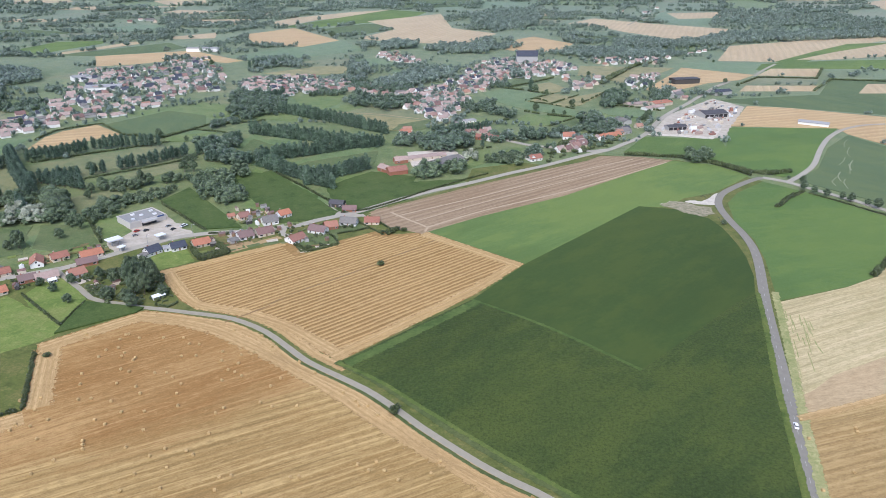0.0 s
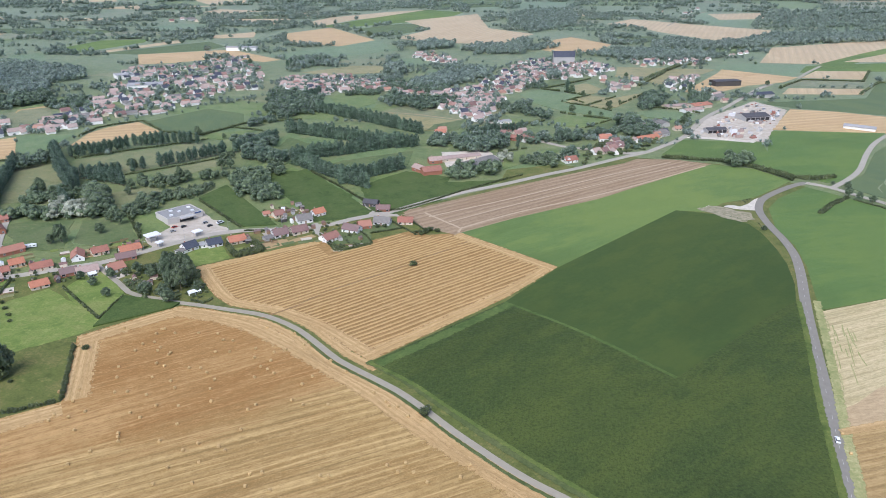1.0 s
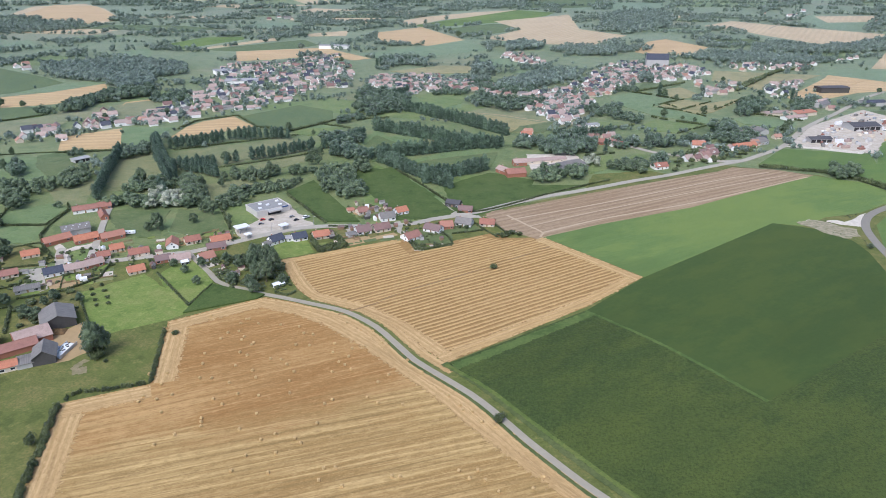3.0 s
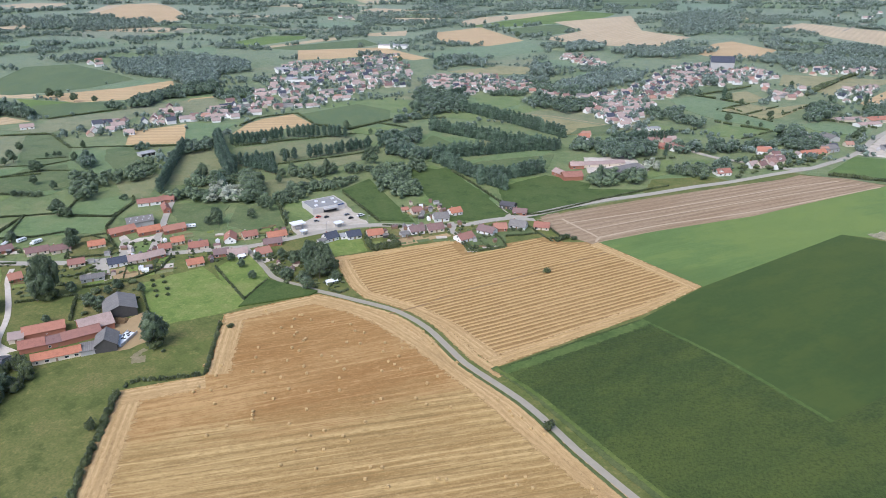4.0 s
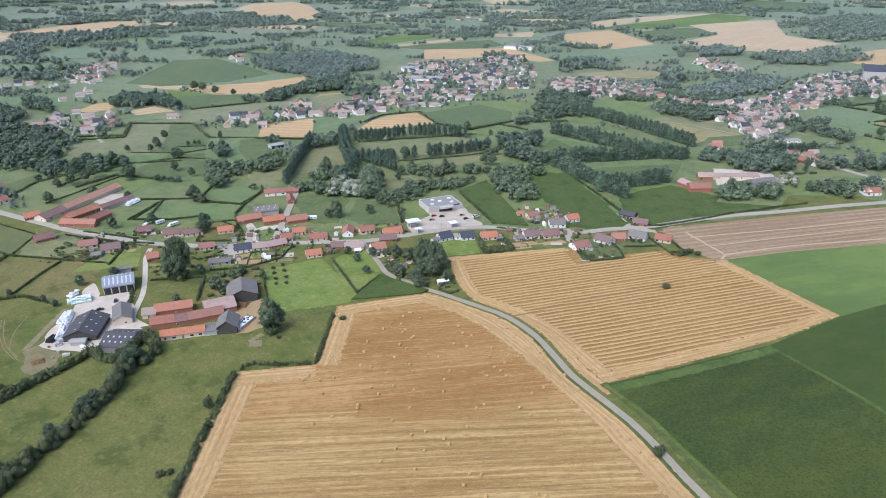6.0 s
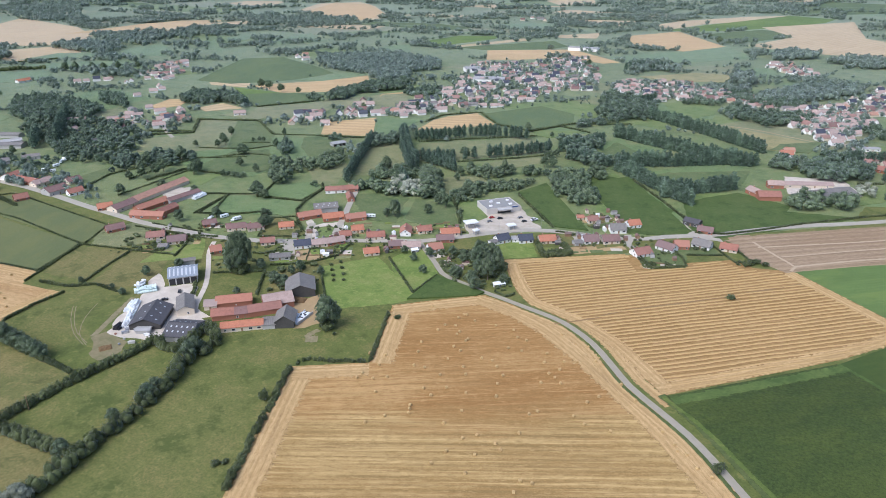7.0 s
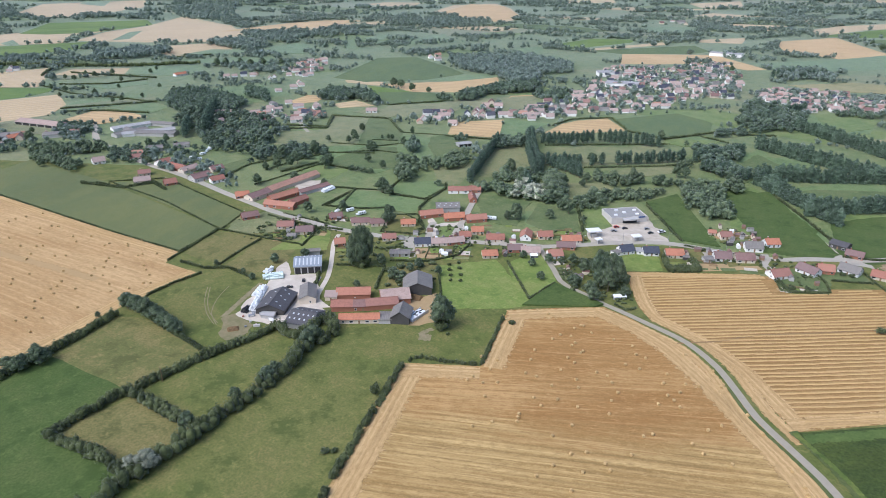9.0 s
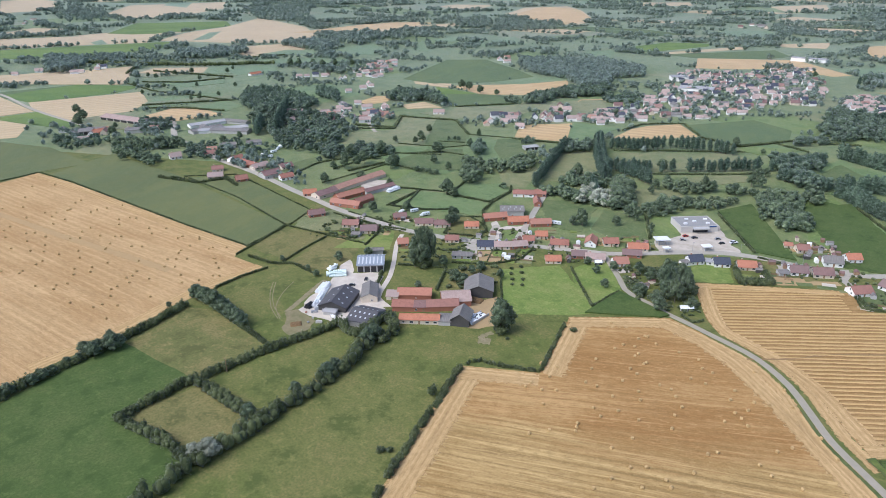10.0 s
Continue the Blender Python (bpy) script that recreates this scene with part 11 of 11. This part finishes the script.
# ---- shop and its car park ----
shop(-216.4, 450.5, 48.3, 26.2, 19.8, 4.2)
canopy(-215.5, 416.2, 49.6, 9.5, 7, 4, "white fuel station canopy beside the shop")
canopy(-205.7, 409.7, 56.3, 4.3, 4, 2.8, "small white canopy over a payment kiosk")
canopy(-188.9, 428.9, 52.6, 6.1, 5, 3, "white trolley shelter in the car park")
car(146.3, 237.3, 73.9, FRAME, "white car driving on the asphalt road", 1)
car(-208.3, 438.2, 43.6, GREY_PAINT, "grey car parked on the shop's car park", 1)
car(-204.5, 447.4, 56.6, PLASTIC_BLACK, "black car parked on the shop's car park", 1)
car(-192.3, 456.1, 57.6, GREY_PAINT, "grey car parked on the shop's car park", 1)
car(-186.8, 450.3, 57.4, PLASTIC_BLACK, "black car parked on the shop's car park", 1)
car(-181.7, 456.6, 57.4, FRAME, "white van parked at the edge of the car park", 1.35)
car(-210.4, 446.1, 56.7, RED_PAINT, "red car parked on the shop's car park", 1)
car(-313.0, 240.3, 67.8, PLASTIC_BLACK, "dark car parked in the farmyard", 1)
car(-313.8, 251.5, 135.1, PLASTIC_BLACK, "dark car parked beside the barn", 1)
car(-188.3, 405.3, 30.1, FRAME, "white car parked beside the new house", 1)
car(-307.9, 360.6, 118.7, GREY_PAINT, "grey car parked in the courtyard", 1)
lamp_post(-171.0, 443.0)
lamp_post(-194.4, 424.5)
lamp_post(-213.0, 404.1)
lamp_post(-136.0, 451.8)

# ---- farmyard stores ----
wrapped_bales(-333.1, 237.4, 53.7, 5, 9, 2, PLASTIC_TEAL, "stack of pale teal film-wrapped bales in the farmyard")
wrapped_bales(-305.0, 210.1, 129.5, 3, 22, 2, PLASTIC_WHITE, "long stack of white film-wrapped bales in the farmyard")
wrapped_bales(-317.3, 222.7, 121.6, 4, 8, 2, PLASTIC_WHITE, "stack of white film-wrapped bales in the farmyard")
wrapped_bales(-339.7, 244.8, 95.3, 3, 5, 2, PLASTIC_WHITE, "small stack of white wrapped bales on the grass")
wrapped_bales(-306.5, 205.9, 107.4, 3, 4, 2, PLASTIC_BLACK, "stack of black wrapped bales beside the shed")
wrapped_bales(-231.6, 255.1, 114.3, 4, 8, 1, PLASTIC_WHITE, "row of white wrapped bales beside the dark barn")
wrapped_bales(-431.1, 371.0, 97.2, 4, 10, 2, PLASTIC_WHITE, "long white wrapped bale stack beside the stables")
wrapped_bales(-387.9, 344.0, 108.0, 2, 5, 1, PLASTIC_WHITE, "white wrapped bales in a garden")
wrapped_bales(-371.0, 349.7, 94.9, 2, 5, 1, PLASTIC_WHITE, "white wrapped bales behind the houses")
glasshouse(-159.6, 344.2, 44.0, 6.9, 4)
glasshouse(-227.7, 364.0, 43.8, 4.5, 4)
house(124.8, 1240.8, 3.7, 36.0, 14, 13, 8.5, SLATE, GREYWALL, "pale stone church with a steep slate roof", 7, False, 0, name="church", category="church")
clutter([(233.0, 747.3), (286.1, 735.6), (321.4, 794.9), (366.6, 877.0), (307.6, 866.5), (261.1, 791.2)], 110, 4, 2.2)
clutter([(323, 904), (356, 932), (374, 882), (330.8, 807.3), (304.3, 836.4)], 40, 5)
clutter([(-304.9, 196.5), (-305.4, 209.7), (-288.4, 212.4), (-284.3, 194.8)], 12, 6, 1.0)

# ---- garden growth ----
shrubs([(-319.5, 325.1), (-291.2, 333.3), (-264.6, 358.7), (-238.5, 353.6), (-231, 360.8), (-248, 382.4), (-244.4, 413.7), (-225.1, 424.9), (-212.3, 410), (-263.3, 381.5), (-307.9, 375.7), (-318.6, 357.8)], 120, 1.0, 2.8, seed=2)
shrubs([(-156.5, 418.2), (-136.4, 426.4), (-112.8, 440.3), (-85.5, 426.8), (-75.2, 429.3), (-84.8, 467.3), (-118.9, 458.9), (-150.1, 444.3), (-165.8, 423.3)], 90, 1.0, 3.2, seed=3)
shrubs([(-288.3, 296.4), (-268.7, 319.9), (-253.1, 300.1), (-266.4, 276.8)], 14, 1.5, 4, seed=4)
shrubs([(-386.9, 333), (-345, 356.3), (-325.5, 336.5), (-348, 315), (-386.5, 285.9), (-433, 289.4)], 60, 1.2, 4, seed=5)
shrubs([(-163, 484), (-144.5, 494.8), (-119.7, 481.9), (-108.8, 477.9), (-131.7, 458.4), (-150.4, 462.7)], 40, 1.2, 3, seed=6)
shrubs([(-206.3, 372.7), (-203.3, 387.4), (-178.8, 376.9), (-157.4, 352.6), (-164, 337.2), (-183.3, 346.8)], 40, 1.5, 4, seed=7)
shrubs([(-465.6, 721.1), (-474, 802), (-541, 1050), (-489, 1173), (-395, 1264), (-295, 951), (-350, 873), (-386.9, 797.3), (-434.8, 729.8)], 160, 4, 10, "garden trees among the village houses", 8, "oak", 0)
shrubs([(-51, 963), (74, 1295), (229, 1305), (216, 1174), (96, 1060), (34, 967), (9.3, 839.2), (-17.5, 822.4)], 110, 4, 9, "garden trees among the village houses", 9, "oak", 0)
shrubs([(-313, 1014), (-229, 1077), (-54, 1019), (-52, 951), (-175, 961), (-269, 940)], 90, 4, 10, "garden trees among the village houses", 10, "oak", 0)
shrubs([(-668, 353), (-581.8, 365.2), (-490.8, 340.3), (-504.9, 327.1), (-630.2, 320.5)], 90, 3, 9, "garden trees among the far houses", 11, "oak", 0)
tree("bush", -260.7, 322.9, 2.2, 1, 2)
tree("bush", -255.9, 317.2, 2.2, 1, 0)
tree("bush", -250.2, 311.5, 2.2, 1, 1)
tree("bush", -258.1, 328.9, 2.4, 1, 2)
tree("bush", -252.5, 322.7, 2.2, 1, 0)
tree("bush", -245.9, 315.7, 2.2, 1, 1)
tree("bush", -245.9, 305.9, 2, 1, 2)
tree("bush", -241.2, 309.5, 2, 1, 0)

# ---- garden sheds ----
garden_sheds([(-319.5, 325.1), (-291.2, 333.3), (-264.6, 358.7), (-238.5, 353.6), (-248, 382.4), (-244.4, 413.7), (-225.1, 424.9), (-212.3, 410), (-263.3, 381.5), (-307.9, 375.7)], 22, 3)
garden_sheds([(-156.5, 418.2), (-136.4, 426.4), (-112.8, 440.3), (-85.5, 426.8), (-75.2, 429.3), (-84.8, 467.3), (-118.9, 458.9), (-150.1, 444.3)], 14, 4)
garden_sheds([(-386.9, 333), (-345, 356.3), (-325.5, 336.5), (-348, 315), (-386.5, 285.9), (-433, 289.4)], 10, 5)
garden_sheds([(-163, 484), (-144.5, 494.8), (-119.7, 481.9), (-108.8, 477.9), (-131.7, 458.4), (-150.4, 462.7)], 10, 6)
garden_sheds([(-205.3, 367.9), (-202.3, 378.9), (-177, 348), (-179.7, 340.6)], 5, 7)
utility_pole(-281.0, 142.1)

# ---- straw bales ----
bales([(-164.4, 270.9), (-161.1, 262.4), (-173.2, 252.4), (-171.1, 243.5), (-156.4, 251), (-151.2, 251.9), (-141.8, 250), (-145.3, 263.6), (-135.7, 261.1), (-131.8, 256), (-134.3, 242.6), (-124.8, 243.1), (-162.1, 236.8), (-167, 232.6), (-173.6, 233.6), (-173.6, 229.6), (-159.9, 224.5), (-141.4, 223.7), (-140.3, 221.4), (-139, 218.7), (-142.9, 237.1), (-137.4, 234.2), (-122.9, 219.9), (-120.3, 230.8), (-111.5, 215.1), (-107.3, 219.5), (-102.8, 208.6), (-113.5, 205.1), (-115.1, 196.2), (-151.5, 204.5)], "bales of the lane field", 0.86)
bales([(-147, 212.1), (-101.2, 197.6), (-98.7, 218.3), (-95.4, 216), (-93.3, 229), (-81.7, 203.7), (-81.4, 197.2), (-77.4, 204.6), (-72, 195.7), (-94.6, 242.4), (-92.3, 246), (-112.2, 247.3), (-115.9, 256.3), (-116.5, 263.6), (-122.1, 268.9), (-126.3, 272.5), (-131.5, 272), (-143.7, 273.1), (-148.3, 275), (-152.6, 286.1), (-145.8, 282.7), (-145.5, 284.7), (-162.5, 291.5), (-163.3, 285.4), (-152.5, 289.1), (-157.5, 293.7), (-160.1, 301.7)], "bales of the lane field", 0.86)
bales([(-99.1, 266.6), (-104.2, 283), (-98.8, 275.3), (-95.2, 273.5), (-91.2, 270.3), (-95.6, 280.7), (-96.2, 288.1), (-106, 291), (-117.6, 287.2), (-124.4, 286.6), (-124.5, 298), (-119.4, 297.6), (-129.3, 303.9), (-139.2, 303.8), (-151, 303), (-77.8, 250.2), (-72.2, 247.1), (-76.3, 262.5), (-73.1, 268.8), (-61.6, 248), (-90.7, 290.8), (-83.2, 296.1), (-67.3, 282.6), (-58.3, 273.7), (-43.2, 258.3), (-37.2, 252.1), (-35.4, 248.9), (-31.5, 248.5), (-26.6, 242.3), (-21, 240.1)], "bales of the lane field", 0.86)
bales([(-55.5, 204), (-52.4, 204.4), (-31.5, 211.5), (-24.6, 213.1), (-27.1, 208.1), (-21.2, 208.2), (-15.6, 203.1), (-3.6, 206.9), (-0.3, 213.8), (-159.1, 306.2), (-157.9, 306.8), (-178.8, 306.4), (-90.6, 306.3), (-106.2, 312.3), (-195.1, 292), (-196.4, 289.4), (-192.9, 287.9), (-180.8, 249.8)], "bales of the lane field", 0.86)
bales([(-554.9, 152.3), (-584.5, 142.5), (-573, 156.8), (-530.8, 139.6), (-514, 134.1), (-531.1, 127.7), (-502.7, 129.9), (-510.4, 123.9), (-490, 135.4), (-559.1, 161.5), (-510.8, 155.7), (-514.6, 150.6), (-522.3, 161.2), (-486.8, 146.4), (-474, 143), (-486, 123.9), (-483, 119.3), (-477.7, 110), (-475.5, 107.5), (-448.5, 108.9), (-440.3, 117.9), (-435.7, 114.9), (-437.9, 123.5), (-448.9, 130.7), (-457.6, 134), (-445.9, 139.4), (-452.3, 142.7), (-452.3, 152.5), (-410.9, 138.7), (-402, 135)], "bales of the west field", 0.86)
bales([(-412.4, 142.6), (-420.3, 151.4), (-421.1, 155.2), (-412.6, 150), (-409.4, 160.7), (-384.7, 150.6), (-425.7, 159.9), (-440.5, 167.5), (-419.9, 175), (-415, 179.7), (-429.6, 181.6), (-426.5, 185.9), (-421.4, 190.7), (-400.2, 176.4), (-389.6, 172), (-385.2, 180.6), (-385.1, 189.7), (-382.3, 192.4), (-393.4, 198), (-402, 200.6), (-409.5, 203.4), (-427, 208.9), (-426.9, 211.7), (-420.3, 218.1), (-447.9, 212.7), (-451.9, 214.7), (-449.3, 223.1)], "bales of the west field", 0.86)
bales([(-460.8, 203.3), (-461.6, 207), (-441.1, 202.3), (-437.7, 194.7), (-434.4, 191.2), (-485.1, 205.9), (-482.6, 194.4), (-494, 197.3), (-463.8, 179.2), (-468.9, 174.4), (-492.9, 177.1), (-496.1, 174.1), (-484.7, 166.2), (-476.9, 159.9), (-478.4, 161.2), (-504.8, 167.3), (-526.1, 168.4), (-518.2, 185.5), (-529.2, 189.8), (-527, 197), (-522.3, 199.7), (-561.9, 181.2), (-563.8, 186.6), (-562.4, 193.3), (-560.2, 204.7), (-593.5, 180.8), (-580.5, 172.6), (-579.3, 170.1), (-597.6, 186.5), (-586.6, 156.1)], "bales of the west field", 0.86)
bales([(-580.1, 162.2), (-544.8, 136.7), (-639.3, 157.1), (-667.5, 170.4), (-657.9, 185.9), (-613.9, 148.4), (-621.3, 135.9), (-566.3, 122.5), (-550.4, 119.4), (-524.3, 116), (-487.3, 100.8), (-548.1, 132.1), (-572, 128), (-410, 115.5), (-394.6, 127.5), (-386.9, 132.9), (-375.8, 122.6), (-394.7, 122.6)], "bales of the west field", 0.86)
bales([(150.3, 241.9), (170.6, 236.6), (169.7, 234), (147.8, 229.4), (155.6, 210), (138.9, 199.9)], "bales beside the road", 0.86)
shrubs([(-312.6, 320.8), (-273.5, 358.2), (-258.3, 342), (-295.5, 306.3)], 45, 0.8, 2.2, seed=12)
shrubs([(-288.3, 294), (-284.1, 312.3), (-269.8, 321.2), (-255.2, 303.5), (-263, 287.4), (-267.6, 275.7)], 16, 2.5, 4.5, "old fruit trees of an overgrown orchard", 13)
shrubs([(-345.9, 302.8), (-324.6, 330.2), (-308.6, 338.4), (-299.8, 326.4), (-300.7, 306.3), (-319.6, 285.7)], 60, 1.0, 3.2, seed=14)
shrubs([(-225.6, 390.8), (-209.8, 375.2), (-175.7, 339.7), (-180.1, 335.4), (-218.9, 372.4)], 50, 1.2, 3.5, seed=15)
shrubs([(-171.7, 383.8), (-148.1, 343.7), (-154.9, 341.5), (-162.9, 347.3)], 40, 1.2, 3.5, seed=16)
shrubs([(-402.3, 270.8), (-414.5, 306.9), (-386.7, 316.6), (-361.9, 316.8), (-365.1, 298.8), (-375, 282.1), (-393.5, 271.8)], 60, 1.2, 4, seed=17)
hedge([(-354.6, 361.9), (-332.8, 338.4), (-310.7, 349.2)], 0.82, 1.19, "clipped dark green hedge between fields", 0.2, 1, 0)
hedge([(-345.1, 374.3), (-330.1, 370.3), (-310.4, 358.2)], 0.95, 1.36, "clipped dark green hedge between fields", 0.2, 1, 0)
hedge([(-289.2, 337.8), (-279.6, 321.6)], 0.68, 1.19, "clipped dark green hedge between fields", 0.2, 1, 0)
hedge([(-284.7, 342.1), (-273.1, 327.7)], 0.68, 1.19, "clipped dark green hedge between fields", 0.2, 1, 0)
hedge([(-278.6, 349.3), (-265, 331.8)], 0.68, 1.19, "clipped dark green hedge between fields", 0.2, 1, 0)
garden_sheds([(-289.5, 323.3), (-265.9, 345.8), (-258.9, 338.9), (-283.9, 317.4)], 5, 8)
garden_sheds([(-146.2, 479.7), (-143.6, 502.6), (-121.5, 487.7), (-123.5, 473.4)], 8, 9)
manure_heap(-248.0, 276.6, 20, 9, 6, 1.8, 2)
manure_heap(-297.1, 190.9, 60, 6, 5, 1.2, 5)
silage_clamp(-229.5, 254.6, 95, 14, 5)
caravan(-299.8, 400.7, 20)
caravan(-291.1, 402.6, 24, 7)
caravan(-381.7, 349.8, 75)
caravan(-370.1, 350.6, 70)
shed(231.9, 882.3, 21.4, 32.5, 12.0, 3, 1.6, PINK, CREAM, "low pale hall with a pink roof beside the depot", bays=4, open_front=False)
shed(250.1, 859.6, 30.0, 28.9, 12.0, 3, 1.6, PINK, WHITE, "low pale hall with a pink roof beside the depot", bays=4, open_front=False)
hedge([(-391.7, 402.2), (-356, 408.8), (-359.3, 437.1), (-369.9, 452.1)], 1.36, 1.70, "clipped dark green hedge between fields", 0.3, 1, 0)
hedge([(-407.3, 434.9), (-391.7, 402.2)], 1.50, 2.04, "clipped dark green hedge between fields", 0.4, 1, 0)
hedge([(-432.8, 386.8), (-418.7, 394), (-400.1, 403)], 1.09, 1.36, "clipped dark green hedge between fields", 0.3, 1, 0)
hedge([(-418.7, 394), (-406.1, 352)], 1.09, 1.36, "clipped dark green hedge between fields", 0.3, 1, 0)
hedge([(-513.6, 461.7), (-492.8, 491.3), (-467.9, 497.3)], 2, 2, "clipped dark green hedge between fields", 0.4, 0, 0)
shed(-748.8, 357.8, 92.0, 37.3, 12, 3.2, 1.6, GREYROOF, GREYWALL, "long grey roofed farm shed among trees", bays=5, open_front=False)
shed(-744.3, 371.8, 33.9, 47.6, 14, 3.4, 1.6, GREYROOF, GREYWALL, "long grey roofed farm shed among trees", bays=5, open_front=False)
shed(-777.1, 409.9, 23.6, 31.2, 10, 3, 1.6, GREYROOF, GREYWALL, "long grey roofed farm shed among trees", bays=5, open_front=False)
shed(-772.5, 376.3, -9.1, 28.6, 10, 3, 1.6, GREYROOF, GREYWALL, "long grey roofed farm shed among trees", bays=5, open_front=False)
caravan(-611.6, 359.4, 20, 6.5)
caravan(-601.9, 359.6, 57, 6.5)
caravan(-612.4, 372.4, 94, 6.5)
caravan(-618.6, 384.0, 131, 6.5)
caravan(-622.8, 392.0, 168, 6.5)
caravan(-652.8, 435.4, 205, 6.5)
shrubs([(98.0, 640.5), (165.9, 687.3), (186.8, 729.7), (143.2, 717.6), (109.3, 684.1)], 70, 3, 7, "garden trees between the roadside houses", 41)
shrubs([(205.9, 532.5), (209.9, 528.5), (217.9, 538.5), (213.0, 542.6)], 9, 0.8, 1.8, "dark scrub beside the chalk spoil", 51)
shrubs([(182.4, 493.9), (199.1, 484.7), (202.4, 473.2), (204.1, 487.3), (189.1, 501.6)], 12, 0.6, 1.6, "dark scrub beside the road bend", 52)
shrubs([(96.2, 627.2), (146.4, 673.4), (167.3, 721.4), (133.4, 729.0), (103.1, 679.4)], 45, 2.5, 6, "garden trees between the roadside houses", 21)
shrubs([(259.8, 1015.3), (340.7, 1133.4), (332.0, 990.3), (278.9, 874.6), (228.9, 854.9)], 60, 3, 8, "garden trees among the far houses", 22, "oak", 0)
shrubs([(-747.5, 474.4), (-744.7, 574.1), (-672.4, 588.1), (-633.2, 553.7), (-662.9, 494.1)], 60, 3, 8, "garden trees among the far houses", 23, "oak", 0)
shrubs([(-829.0, 250.9), (-846.3, 303.6), (-834.6, 369.5), (-735.9, 329.6), (-770.2, 291.3)], 40, 3, 7, "garden trees among the far houses", 24, "oak", 0)
shrubs([(-523.9, 604.7), (-510.3, 730.9), (-440.9, 773.4), (-417.3, 730.8), (-475.3, 678.7), (-502.1, 586.7)], 60, 3, 7, "garden trees among the far houses", 25, "oak", 0)

# ---- back gardens ----
garden_plots([(-308.5, 316.8), (-296, 328.7), (-286.4, 317.4), (-296.8, 307.5)], 6, 1, 35)
garden_plots([(-286.3, 336.7), (-271.6, 354.6), (-260, 337.9), (-276.4, 323.4)], 12, 2, 35)
garden_plots([(-349.8, 306.2), (-343.8, 319.1), (-313.7, 293.9), (-320.2, 285.2)], 4, 3, 35)
garden_plots([(-291.3, 389.9), (-266, 404.9), (-255.1, 389.3), (-275.5, 372.7)], 9, 4, 35)
garden_plots([(-261.3, 404.9), (-227.8, 422.3), (-217.4, 411.7), (-251.2, 390.3)], 8, 5, 35)
garden_plots([(-158.6, 415.1), (-133.1, 426.3), (-112.3, 438.7), (-102.7, 427.5), (-135.4, 415.5), (-150.4, 404.2)], 12, 6, 30)
garden_plots([(-151.1, 464.6), (-146.3, 500), (-120.6, 484.8), (-122.9, 471.5), (-143.1, 462)], 12, 7, 40)
garden_plots([(-221.7, 379.4), (-213.3, 377.7), (-183.3, 346.8), (-184.2, 341.1)], 5, 8, 60)
garden_plots([(-392.7, 290.5), (-363.1, 312.6), (-358.2, 298.2), (-377.9, 279.4)], 6, 9, 30)
garden_plots([(-391.6, 337), (-350.8, 362.2), (-343.8, 349.4), (-372.1, 325.7)], 8, 10, 30)
garden_plots([(-642.9, 351.7), (-602.9, 359.6), (-549, 356.2), (-538, 337.1), (-600.9, 334)], 8, 11, 30)
garden_plots([(-100.8, 421.5), (-83.7, 428.5), (-74.5, 426.4), (-87.3, 414)], 5, 12, 20)

# ---- straw swaths ----
for ob in [o for o in scene.objects if o.type == "MESH" and o.name.startswith("stubble_field") and o.data.materials[0] == STUBBLE_C]:
    edge = [(v.co.x, v.co.y) for v in ob.data.vertices if v.co.z > 0]
    swaths(ob, edge, 42, 3.3, 8, ob.data.vertices[0].co.z)

# ---- centre line of the road ----
for ob in [o for o in scene.objects if o.type == "MESH" and o.name.startswith("road") and o.data.materials[0] == ASPHALT]:
    v = ob.data.vertices
    line = [(v[i + 1].co.xy + v[i + 2].co.xy) / 2 for i in range(0, len(v), 4)]
    top, s, due = v[1].co.z, 0.0, 2.0
    for a, b in zip(line, line[1:]):
        d = (b - a).length
        while due < s + d and due < 330:
            q = a.lerp(b, (due - s) / d)
            way = (b - a).normalized()
            fixed("lane_marking", shared_box("lane_marking", (3.0, 0.14, 0.012), PAINT_WORN), ob, q.x, q.y, top, math.degrees(math.atan2(way.y, way.x)))
            due += 10.0
        s += d
